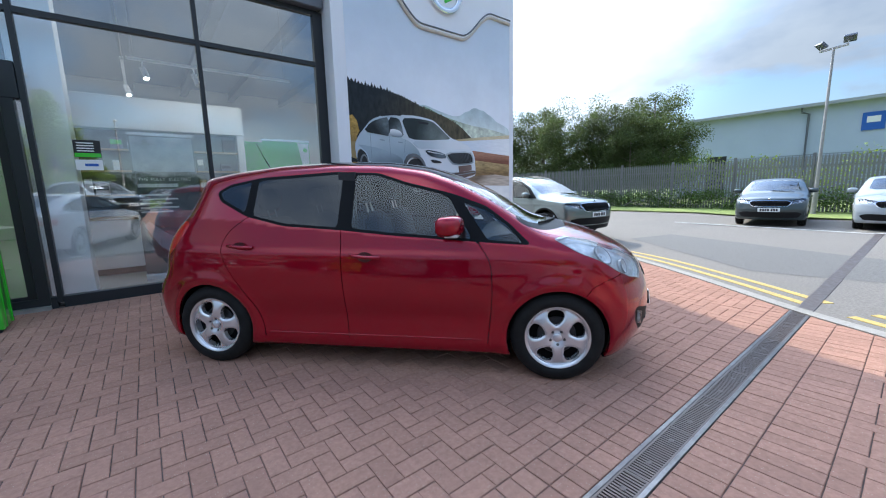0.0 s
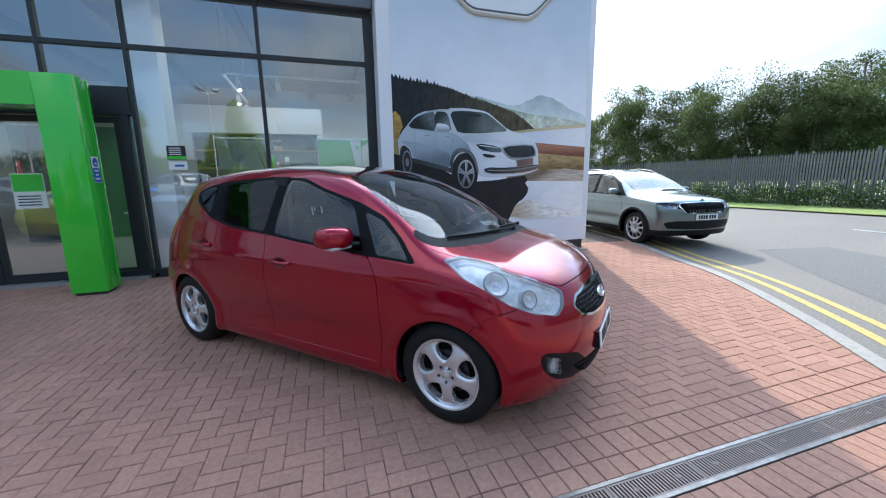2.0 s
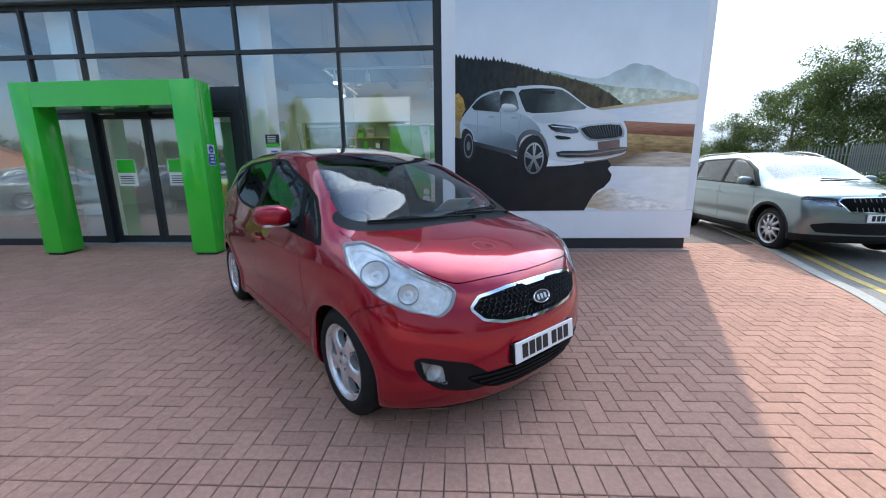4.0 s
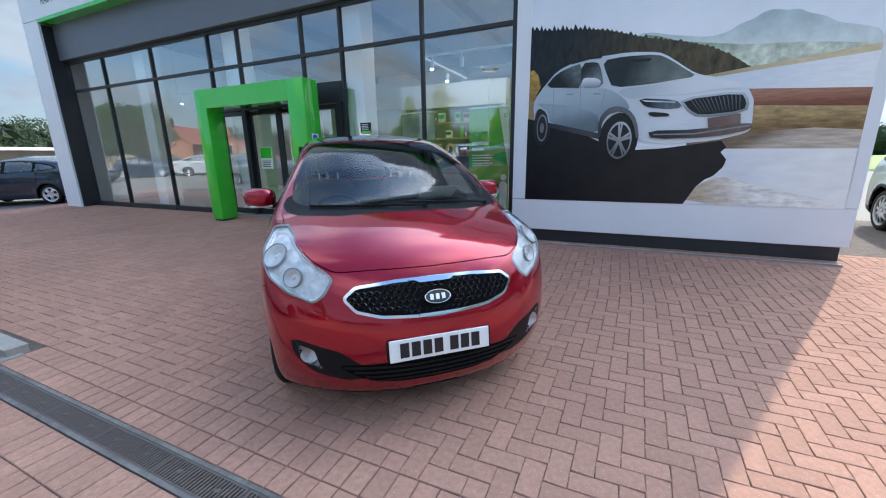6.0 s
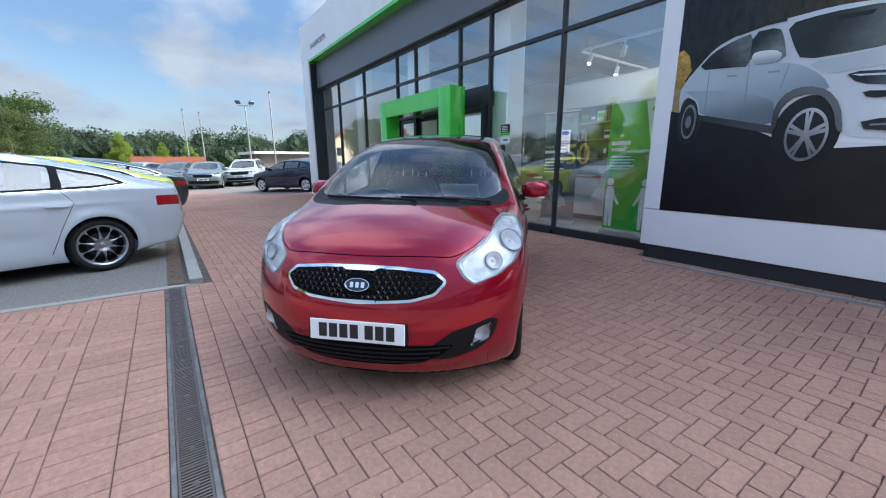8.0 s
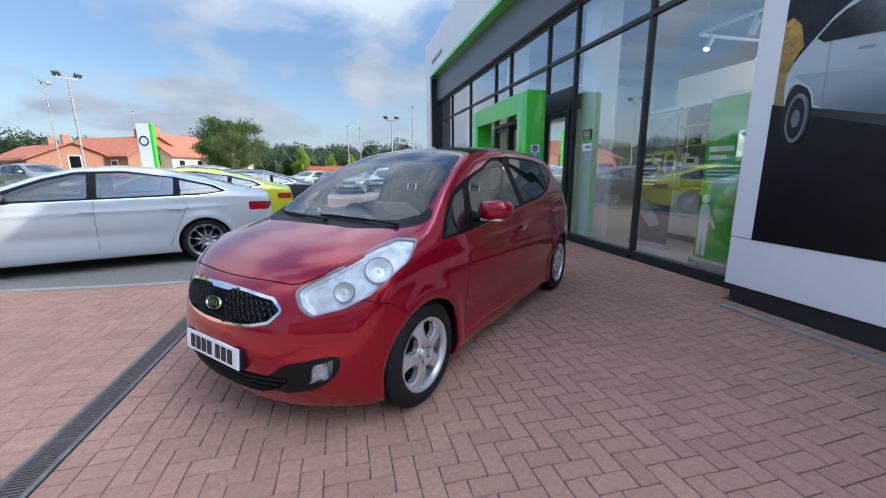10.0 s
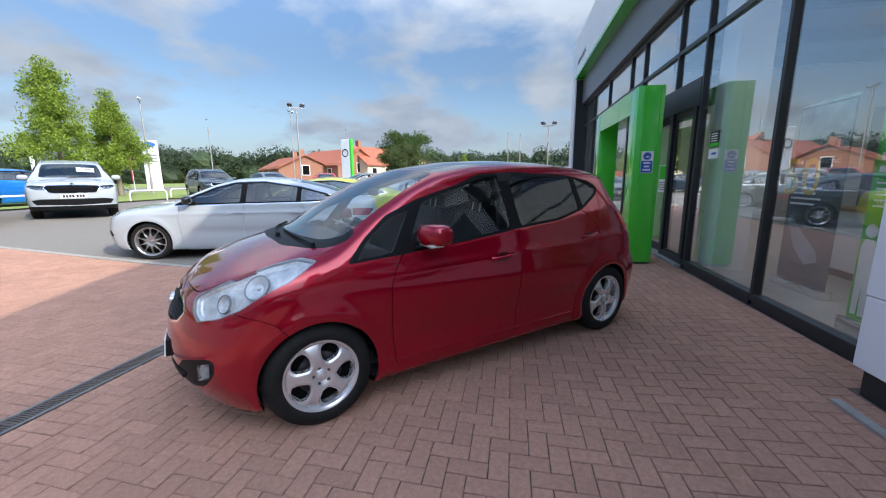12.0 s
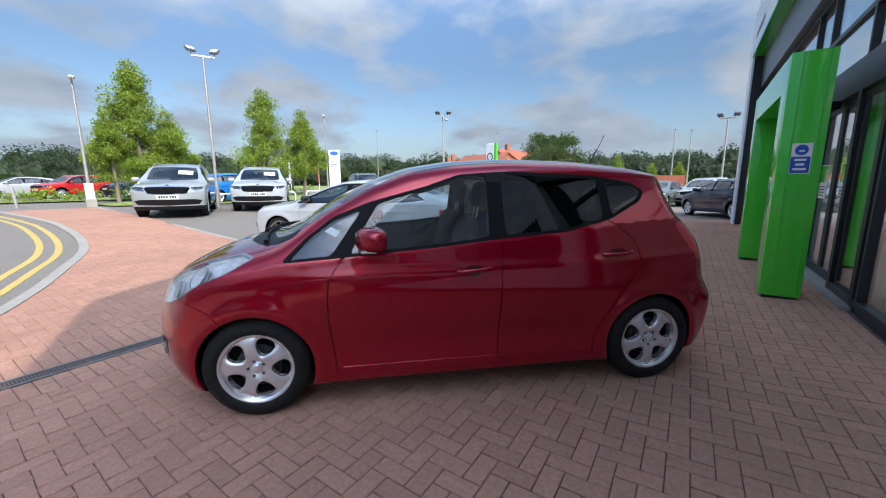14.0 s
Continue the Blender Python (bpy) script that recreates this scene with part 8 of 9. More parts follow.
def tree_form(seed, height, width, kind, mat, n_leaf, leaf):
    """One tree: a tapered trunk with limbs, and a crown of leaves."""
    rng = random.Random(seed)
    bm = bmesh.new()
    lean = rng.uniform(-0.15, 0.15)
    trunk = [(lean * t * t, 0.1 * math.sin(2 * t + seed), height * 0.9 * t) for t in (k / 8 for k in range(9))]
    tube(bm, trunk, 0.022 * height, 9, r_end=0.004 * height)
    centres = []
    n_limb = 26
    for k in range(n_limb):
        t = 0.28 + 0.66 * (k + rng.random()) / n_limb
        base = Vector(trunk[min(8, int(t * 8))])
        if kind == "cone":
            reach = width / 2 * (1.08 - t) * 1.5 * rng.uniform(0.5, 1.2)
        elif kind == "round":
            reach = width / 2 * math.sqrt(max(0.05, 1 - ((t - 0.60) / 0.42) ** 2)) * rng.uniform(0.7, 1.1)
        else:
            reach = width / 2 * rng.uniform(0.35, 1.15) * (1.1 - 0.5 * t)
        a = 2.4 * k + rng.uniform(-0.5, 0.5)
        tip = base + Vector((math.cos(a) * reach, math.sin(a) * reach, reach * rng.uniform(0.2, 0.6)))
        mid = base.lerp(tip, 0.5) + Vector((0, 0, reach * 0.06))
        tube(bm, [tuple(base), tuple(mid), tuple(tip)], 0.006 * height * (1.1 - t), 5, r_end=0.0015 * height)
        r = 0.11 * width + 0.02 * height
        centres.append((*tip, r * rng.uniform(0.8, 1.3)))
        centres.append((*mid, r * rng.uniform(0.7, 1.1)))
        if rng.random() < 0.6:
            centres.append((*(tip.lerp(mid, 0.4) + Vector((rng.uniform(-0.3, 0.3), rng.uniform(-0.3, 0.3), 0.2))), r * 0.8))
    top = Vector(trunk[-1])
    centres.append((*top, 0.06 * height))
    trunk_me = link_mesh("trunk", bm, "bark", 40)
    v, f = leaf_cloud(rng, centres, n_leaf, 1.16, leaf)
    return trunk_me, crown_mesh("crown", v, f, mat)


FORMS = {
    "ornamental": tree_form(3, 7.6, 3.6, "cone", "leaf_fresh", 330, 0.115),
    "ornamental_b": tree_form(8, 6.6, 3.0, "cone", "leaf_fresh", 320, 0.115),
    "round": tree_form(5, 7.5, 6.4, "round", "leaf_dark", 300, 0.17),
    "sparse": tree_form(13, 7.2, 5.0, "wild", "leaf_olive", 430, 0.100),
    "oval": tree_form(17, 7.4, 4.0, "round", "leaf_dark", 320, 0.14),
    "birch": tree_form(21, 6.4, 4.4, "round", "leaf_olive", 420, 0.100),
}


def plant_tree(form, x, y, turn, size, label, group="", z=None):
    t = thing("tree", label, "tree", group, at=Matrix.Translation((x, y, (ground(y) if z is None else z) - 0.08)) @ pose(0, 0, 0, 0, 0, turn) @ Matrix.Scale(size, 4))
    for n, me in zip(("trunk", "crown"), FORMS[form]):
        o = new(n, me)
        o.parent = t
    return t


for form, x, y, turn, size, text, group in (
        ("ornamental", -3.95, -19.9, 20, 1.0, "tall fresh green tree with a slim pale trunk", "trees by the verge"), ("ornamental_b", -2.6, -19.4, 140, 0.72, "bushy fresh green tree on the verge", "trees by the verge"), ("ornamental_b", -5.6, -20.5, 260, 0.80, "bushy fresh green tree on the verge", "trees by the verge"),
        ("ornamental", -10.0, -18.0, 75, 0.93, "tall fresh green tree on the grass", "trees by the verge"), ("ornamental_b", -13.5, -19.3, 10, 0.98, "slim fresh green tree on the grass", "trees by the verge"),
        ("oval", -48.0, -12.0, 0, 0.95, "full dark green tree near the houses", ""), ("birch", -30.5, -6.6, 30, 0.76, "broad tree at the edge of the car park", ""), ("ornamental_b", -35.0, -1.6, 120, 0.62, "small tree beyond the car park", ""), ("ornamental_b", -37.5, 1.0, 200, 0.52, "small tree beyond the car park", ""), ("ornamental_b", -41, 3.2, 50, 0.55, "small tree beyond the car park", ""), ("round", -33.5, -7.5, 70, 0.80, "broad tree at the edge of the car park", ""),
        ("sparse", 24.3, 17.0, 0, 0.92, "loose leafy tree behind the steel fence", "trees behind the fence"), ("sparse", 25.4, 13.6, 80, 0.98, "loose leafy tree behind the steel fence", "trees behind the fence"), ("birch", 26.6, 11.0, 40, 0.95, "leafy tree behind the steel fence", "trees behind the fence"), ("birch", 25.0, 12.3, 170, 0.78, "leafy tree behind the steel fence", "trees behind the fence"), ("sparse", 25.8, 15.3, 30, 0.95, "loose leafy tree behind the steel fence", "trees behind the fence"), ("sparse", 28.8, 12.6, 250, 1.12, "loose leafy tree behind the steel fence", "trees behind the fence"), ("sparse", 26.8, 20.6, 200, 1.15, "loose leafy tree behind the steel fence", "trees behind the fence"), ("sparse", 24.6, 23.0, 300, 1.2, "leafy tree behind the steel fence", "trees behind the fence"), ("birch", 25.5, 27.5, 10, 1.15, "leafy tree behind the steel fence", "trees behind the fence"), ("sparse", 24.0, 31.0, 120, 0.8, "loose leafy tree behind the steel fence", "trees behind the fence"), ("birch", 23.0, 36.0, 220, 0.8, "leafy tree behind the steel fence", "trees behind the fence"), ("birch", 20.0, 42.0, 140, 0.7, "leafy tree beyond the road", "trees behind the fence"), ("birch", 15.0, 46.0, 20, 0.7, "leafy tree beyond the road", "trees behind the fence")):
    plant_tree(form, x, y, turn, size, text, group)

rng = random.Random(31)
verts, faces = leaf_cloud(rng, [(21.7 + rng.uniform(-0.3, 0.3), -14 + 0.17 * k, rng.uniform(0.15, 0.85), 0.42) for k in range(290)], 110, 1.1, 0.10)
tagged(new("hedge", crown_mesh("hedge", verts, faces, "leaf_dark")), "clipped dark green hedge along the verge", "hedge", kind="stuff")
verts, faces = leaf_cloud(rng, [(23.6 + rng.uniform(-0.6, 0.6), -8 + 0.28 * k, rng.uniform(0.4, 2.3), 0.70) for k in range(62)], 130, 1.2, 0.13)
tagged(new("shrubs", crown_mesh("shrubs", verts, faces, "leaf_fresh")), "green shrubs behind the steel fence", "shrubs", kind="stuff")
verts, faces = leaf_cloud(rng, [(23.5 + rng.uniform(-0.5, 0.6), 7.5 + 0.26 * k, rng.uniform(0.3, 2.5), 0.8) for k in range(115)], 130, 1.1, 0.13)
tagged(new("thicket", crown_mesh("thicket", verts, faces, "leaf_dark")), "dense dark green undergrowth behind the steel fence", "undergrowth", kind="stuff")
verts, faces = [], []
for (x0, y0, x1, y1, n) in ((-9, -23, -1, -24, 26), (-1, -24, 12, -27, 40), (-16, -21.5, -9, -22.5, 10)):
    v, f = leaf_cloud(rng, [(x0 + (x1 - x0) * k / n + rng.uniform(-0.4, 0.4), y0 + (y1 - y0) * k / n + rng.uniform(-0.6, 0.6), 0.62 + rng.uniform(0, 0.35), 0.62) for k in range(n)], 60, 1.0, 0.16, 0.55)
    faces += [tuple(i + len(verts) for i in q) for q in f]
    verts += v
tagged(new("low_shrubs", crown_mesh("low_shrubs", verts, faces, "leaf_fresh")), "low bright green clipped shrubs on the verge", "shrubs", kind="stuff")


def woodland(name, arcs, seed, label):
    """Far woods: rough clumps of leaves along arcs round the place."""
    rng = random.Random(seed)
    verts, faces = [], []
    for a0, a1, r, h, n, z in arcs:
        for k in range(n):
            a = radians(a0 + (a1 - a0) * (k + rng.random()) / n)
            rr = r * rng.uniform(0.95, 1.08)
            hh = h * rng.uniform(0.55, 1.05)
            c = [(rr * math.cos(a) + rng.uniform(-3, 3), rr * math.sin(a) + rng.uniform(-3, 3), z + hh * q, 0.40 * h) for q in (0.10, 0.30, 0.55, 0.8)]
            v, f = leaf_cloud(rng, c, 380, 0.86, 0.055 * h)
            # the dense, lumpy inside of the crown
            for qx, qy, qz, qr in c[:3]:
                base = len(v)
                for i in range(8):
                    for j in range(14):
                        e, g = math.pi * i / 7, 2 * math.pi * j / 14
                        s = qr * rng.uniform(0.58, 0.90)
                        v.append((qx + s * math.sin(e) * math.cos(g), qy + s * math.sin(e) * math.sin(g), qz + s * math.cos(e)))
                f += [(base + i * 14 + j, base + i * 14 + (j + 1) % 14, base + i * 14 + 14 + (j + 1) % 14, base + i * 14 + 14 + j) for i in range(7) for j in range(14)]
            faces += [tuple(i + len(verts) for i in q) for q in f]
            verts += v
    tagged(new(name, crown_mesh(name, verts, faces, "leaf_wood")), label, "woodland", kind="stuff")


woodland("woodland", [(150, 232, 150, 12.3, 130, 0), (222, 262, 170, 13, 90, 0), (160, 200, 110, 7, 60, 0), (255, 300, 120, 8, 50, 0), (20, 75, 150, 9, 60, 0)], 5, "dark green woodland along the horizon")

# verges
sheet("grass_verge", [(18.6, -46), (24.5, -46), (24.5, 60), (18.6, 60)], 0.03, "grass", "mown grass verge by the steel fence", category="grass")
sheet("grass_verge", [(-1.3, -15.6), (-5.0, -13.6), (-13, -14.2), (-22, -17.5), (-34, -22), (-34, -30), (-14, -23.5), (-1.0, -18.2)], 0.03, "grass", "mown grass verge behind the parking bays", category="grass")
sheet("grass_verge", [(-16, -21), (-1, -22.6), (14, -25.5), (14, -29), (-1, -26.5), (-16, -25)], 0.05, "grass", "raised grass bank beyond the road", category="grass")


# ---- fence, lamps, barriers ----
# stained galvanised steel, its base darkened to hold the shade on the fence
M["weathered_steel"] = material("weathered_steel", (0.20, 0.20, 0.195), 0.6, 0.3, vary=0.2, scale=12, stain=0.5, stain_scale=5.0, dark=(0.12, 0.115, 0.11))


def build_fence():
    fence = thing("palisade_fence", "galvanised steel palisade fence with pointed pales", "fence", kind="structure")
    bm = prism(bmesh.new(), [(-0.035, 0.0), (0.035, 0.0), (0.035, 2.25), (0.0, 2.40), (-0.035, 2.25)], -0.012, 0.012)
    pale = link_mesh("pale", bm, "weathered_steel")
    n = 0
    y = -4.0
    while y < 34:
        if 1.0 < y < 33 and n < 280:
            o = new("pale", pale)
            o.parent, o.matrix_basis = fence, pose(22.4, y, 0.02, 0, 0, 90)
            n += 1
        y += 0.115 if y < 20 else 0.2
    for z in (0.55, 1.95):
        part("rail", boxed(22.43, 22.47, -16, 34, z - 0.03, z + 0.03), "weathered_steel", fence)
    for k in range(19):
        part("post", boxed(22.47, 22.57, -16 + 2.75 * k - 0.05, -16 + 2.75 * k + 0.05, 0, 2.5), "weathered_steel", fence)
    bm = bmesh.new()
    for k in range(100):
        yy = -4.1 - 0.115 * k
        prism_pts = [(-0.035, 0.0), (0.035, 0.0), (0.035, 2.25), (0.0, 2.40), (-0.035, 2.25)]
        a = [bm.verts.new((22.4 - 0.012, yy + x, z)) for x, z in prism_pts]
        bm.faces.new(a)
    tagged(part("far_pales", bm, "steel", fence), kind="stuff")


build_fence()


def lamp_post(x, y, height, kind, turn=0, label="", base=False):
    post = thing("street_lamp", label, "lamp", at=Matrix.Translation((x, y, ground(y) - 0.05)) @ pose(0, 0, 0, 0, 0, turn))
    bm = bmesh.new()
    tube(bm, [(0, 0, 0), (0, 0, 1.0)], 0.085, 12)
    tube(bm, [(0, 0, 1.0), (0, 0, height)], 0.06, 12, r_end=0.038)
    part("pole", bm, "steel", post, smooth=40)
    if kind == "flood":
        part("cross_arm", boxed(-0.42, 0.42, -0.03, 0.03, height - 0.05, height + 0.02), "steel", post)
        for s in (-1, 1):
            bm = boxed(-0.17, 0.17, -0.05, 0.06, -0.14, 0.14, bevel=0.02)
            head = part("lamp_head", bm, "fascia", post, at=pose(s * 0.42, 0.05, height + 0.20, 50, 0, s * 25))
            part("lamp_glass", boxed(-0.145, 0.145, 0.058, 0.066, -0.115, 0.115), "reflector", head)
            bm = bmesh.new()
            tube(bm, [(s * 0.38, 0, height), (s * 0.42, 0.02, height + 0.12)], 0.018, 6)
            part("bracket", bm, "steel", post)
    elif kind == "street":
        bm = egg(bmesh.new(), 0.26, 0.11, 0.06, 2.5, 16, 8)
        part("lamp_head", bm, "white_panel", post, smooth=60, at=pose(0.2, 0, height))
    else:
        part("lamp_head", boxed(-0.05, 0.22, -0.06, 0.06, height - 0.02, height + 0.05, bevel=0.015), "fascia", post)
    if base:
        part("base_box", boxed(-0.16, 0.16, -0.14, 0.14, 0.0, 1.0, bevel=0.02), "white_panel", post, "white concrete base box")
        part("base_foot", boxed(-0.20, 0.20, -0.18, 0.18, 0.0, 0.35, bevel=0.02), "kerb", post)
    return post


lamp_post(-4.0, -12.5, 6.1, "flood", -26, "tall galvanised lamp post with two floodlights")
lamp_post(-0.86, -16.6, 5.15, "street", 80, "slim white lamp post standing on a base box", True)
lamp_post(20.85, 2.85, 6.25, "flood", 250, "tall galvanised lamp post with two floodlights on the verge")
lamp_post(-20.7, -11.8, 6.0, "flood", 123, "tall galvanised lamp post with two floodlights")
lamp_post(-16.8, -20.6, 6.2, "street", 40, "slim pale street lamp on the grass")
lamp_post(-37.4, -22.6, 8.6, "flood", 0, "tall lamp post with two floodlights far off")
lamp_post(-25.5, 6.0, 5.2, "flood", 80, "lamp post with two floodlights by the car park")
for x, y, h in ((-35.3, 4.0, 5.7), (-26.2, 7.8, 6.3), (-35.0, 2.8, 5.8), (-60, -26, 9.5), (-33, -30, 7.5)):
    lamp_post(x, y, h, "plain", 0, "thin steel street lamp far off")

for k, (x, y) in enumerate(((-4.6, -13.0), (-7.6, -13.4), (-10.6, -14.0), (-13.6, -14.8), (-16.8, -15.8))):
    hoop = thing("hoop_barrier", "low white tubular hoop barrier on the grass edge", "barrier", "hoop barriers", at=Matrix.Translation((x, y, ground(y) - 0.03)) @ pose(0, 0, 0, 0, 0, -8 - 4 * k))
    bm = bmesh.new()
    pts = [(-0.8, 0, 0), (-0.8, 0, 0.36)] + [(-0.8 + 0.16 * (1 - math.cos(t)), 0, 0.36 + 0.16 * math.sin(t)) for t in (0.4, 0.8, 1.2, 1.57)]
    pts = pts + [(-q[0], 0, q[2]) for q in pts[::-1]]
    tube(bm, pts, 0.035, 8)
    part("bar", bm, "white_panel", hoop, smooth=60)
post = thing("bollard", "short grey steel bollard beside the road", "bollard", at=Matrix.Translation((1.1, -17.8, ground(-17.8))) @ pose(0, 0, 0, 0, 4, 0))
bm = bmesh.new()
lathe(bm, [(0.055, -0.05), (0.055, 0.80), (0.04, 0.84), (0.001, 0.85)], 14)
part("tube", bm, "steel", post, smooth=40)


# ---- buildings round about ----
def warehouse():
    w = thing("warehouse", "long white industrial warehouse with ribbed cladding", "building")
    x0, x1, y0, y1, e = 43.5, 70.0, -45.0, 16.5, 7.3
    # white cladding in blue-grey: the backlit wall's shade is in the base colour
    white = material("shaded_cladding", (0.40, 0.455, 0.57), 0.5, vary=0.03, scale=0.6)
    part("upper_wall", boxed(x0, x1, y0, y1, 3.5, e), white, w)
    part("lower_wall", boxed(x0 + 0.05, x1, y0, y1 - 0.05, 0.0, 3.5), material("ribbed_cladding", (0.27, 0.31, 0.38), 0.5, vary=0.04, scale=1), w)
    for k in range(16):
        part("rib", boxed(x0 - 0.02, x0 + 0.05, y0, y1, 0.2 + 0.21 * k, 0.26 + 0.21 * k), white, w)
    roof = prism(bmesh.new(), [(x0 - 0.6, e - 0.1), (x0 - 0.6, e + 0.15), (57, e + 2.0), (57, e + 1.7)], y0 - 0.4, y1 + 0.4)
    part("roof", roof, material("grey_roof", (0.30, 0.32, 0.34), 0.5, vary=0.05, scale=1), w)
    bm = bmesh.new()
    tube(bm, [(x0 - 0.5, 7.3, e - 0.1), (x0 - 0.5, 7.3, e - 0.45), (x0 - 0.12, 6.9, e - 0.6), (x0 - 0.12, 6.9, 0)], 0.09, 8)
    part("downpipe", bm, "fascia", w)
    part("loading_door", boxed(x0 - 0.03, x0 + 0.2, 12.3, 13.9, 0.0, 3.8), "frame", w)
    sg = part("sign_panel", boxed(x0 - 0.08, x0 - 0.02, 2.7, 3.9, 5.0, 6.3), "sign_blue", w, "small blue sign panel")
    part("sign_mark", boxed(x0 - 0.10, x0 - 0.08, 2.95, 3.65, 5.55, 6.0), "plate", sg)


warehouse()
M["roof_tile"] = material("red_roof_tiles", (0.33, 0.10, 0.055), 0.8, vary=0.2, scale=2.0, bump=0.5, bump_scale=6)
M["render_cream"] = material("cream_render", (0.62, 0.52, 0.36), 0.85, vary=0.06, scale=1)
M["wall_brick"] = material("brown_brickwork", (0.30, 0.14, 0.085), 0.85, vary=0.2, scale=6)


def house(x, y, turn, L, D, eave, ridge, wall_mat, label):
    hs = thing("house", label, "house", "houses across the car park", at=Matrix.Translation((x, y, ground(y) - 0.3)) @ pose(0, 0, 0, 0, 0, turn))
    part("wall", boxed(-L / 2, L / 2, -D / 2, D / 2, 0, eave), wall_mat, hs)
    for s in (-1, 1):
        bm = bmesh.new()
        a, b = [[bm.verts.new((s * (L / 2 - d), y, z)) for y, z in ((-D / 2, eave), (D / 2, eave), (0, ridge - 0.15))] for d in (0.0, 0.25)]
        bm.faces.new(a)
        bm.faces.new(b)
        for k in range(3):
            bm.faces.new((a[k], a[(k + 1) % 3], b[(k + 1) % 3], b[k]))
        part("gable", bm, wall_mat, hs)
    for s in (-1, 1):
        bm = bmesh.new()
        o = 0.35
        q = [(-L / 2 - o, s * (D / 2 + o), eave - 0.25), (L / 2 + o, s * (D / 2 + o), eave - 0.25), (L / 2 + o, 0, ridge), (-L / 2 - o, 0, ridge)]
        vs = [bm.verts.new(p) for p in q] + [bm.verts.new((p[0], p[1], p[2] - 0.18)) for p in q]
        bm.faces.new(vs[:4])
        bm.faces.new(vs[4:][::-1])
        for k in range(4):
            bm.faces.new((vs[k], vs[(k + 1) % 4], vs[4 + (k + 1) % 4], vs[4 + k]))
        part("roof", bm, "roof_tile", hs)
    part("chimney", boxed(L / 4, L / 4 + 0.7, -0.35, 0.35, ridge - 0.5, ridge + 0.9), "wall_brick", hs)
    for k in range(3):
        for s in (-1, 1):
            wx = -L / 3 + k * L / 3
            win = part("window", boxed(wx - 0.55, wx + 0.55, s * D / 2 - 0.04, s * D / 2 + 0.04, eave - 1.9, eave - 0.7), "white_panel", hs)
            part("pane", boxed(wx - 0.45, wx + 0.45, s * D / 2 - 0.05, s * D / 2 + 0.05, eave - 1.8, eave - 0.8), "gloss_black", win)
    for s in (-1, 1):
        win = part("window", boxed(s * L / 2 - 0.04, s * L / 2 + 0.04, -0.6, 0.6, eave - 1.4, eave + 0.2), "white_panel", hs)
        part("pane", boxed(s * L / 2 - 0.05, s * L / 2 + 0.05, -0.5, 0.5, eave - 1.3, eave + 0.1), "gloss_black", win)


house(-55.0, -32.5, 40, 12, 8, 3.2, 5.0, "wall_brick", "brick house with a red tiled roof")
house(-57.6, -27.2, 62, 13, 8.5, 3.6, 6.1, "wall_brick", "brick house with a broad red tiled roof")
house(-59.5, -21.5, -25, 9, 8, 3.7, 6.6, "render_cream", "cream rendered house with a red tiled roof")
house(-62.0, -17.5, 62, 9, 7, 3.6, 6.0, "render_cream", "cream rendered house with a red tiled roof")
house(-64.0, -40.0, 50, 12, 8, 3.4, 5.4, "wall_brick", "brick house with a red tiled roof")

sign = thing("pylon_sign", "tall white pylon sign with a green edge and a round emblem", "sign", at=Matrix.Translation((-33.2, -13.9, ground(-13.9))) @ pose(0, 0, 0, 0, 0, 75))
part("panel", boxed(-0.55, 0.55, -0.15, 0.15, 0.2, 5.0, bevel=0.02), "white_panel", sign)
part("green_edge", boxed(0.56, 0.80, -0.15, 0.15, 0.2, 5.0), "green", sign)
for s in (1, -1):
    bm = bmesh.new()
    lathe(bm, [(0.30, 0.0), (0.36, 0.02), (0.42, 0.0)], 28, "y", (0, s * 0.17, 3.6))
    part("emblem", bm, "frame", sign)
sign = thing("pylon_sign", "white pylon sign with a blue oval and grey text bars", "sign", at=Matrix.Translation((-28.4, -33.0, ground(-33))) @ pose(0, 0, 0, 0, 0, -40))
part("panel", boxed(-0.66, 0.66, -0.2, 0.2, 0.0, 4.9, bevel=0.03), "white_panel", sign)
for s in (1, -1):
    bm = bmesh.new()
    lathe(bm, [(0.001, 0.02), (0.30, 0.02), (0.32, 0.0)], 24, "y", (0, s * 0.21, 0))
    bmesh.ops.scale(bm, vec=(1.5, 1, 0.8), verts=bm.verts[:])
    bmesh.ops.translate(bm, vec=(0, 0, 4.5), verts=bm.verts[:])
    part("oval", bm, "sign_blue", sign)
    for k in range(3):
        part("text_bar", boxed(-0.5, 0.5, s * 0.2, s * 0.215, 3.4 - 0.3 * k, 3.52 - 0.3 * k), "fascia", sign)
sign = thing("pylon_sign", "dark pylon sign with a pale round mark", "sign", at=Matrix.Translation((-21.0, -31.5, ground(-31))) @ pose(0, 0, 0, 0, 0, 60))
part("panel", boxed(-0.9, 0.9, -0.2, 0.2, 0.0, 5.4, bevel=0.03), "plinth", sign)
for s in (1, -1):
    bm = bmesh.new()
    lathe(bm, [(0.25, 0.0), (0.30, 0.02), (0.36, 0.0)], 24, "y", (0, s * 0.21, 4.7))
    part("emblem", bm, "white_panel", sign)
# wall base darkened: shade beneath the roof and in openings is in the colour
M["shed_wall"] = material("shed_wall", (0.20, 0.17, 0.135), 0.85, vary=0.2, scale=0.8)
shed = thing("low_building", "long low pale building beyond the car park", "building", at=pose(-56, 16.5, 0, 0, 0, 96))
part("wall", boxed(-5, 14, -3, 3, 0, 2.6), "shed_wall", shed)
part("roof", boxed(-6, 15, -4, 4, 2.6, 2.9), "white_panel", shed)
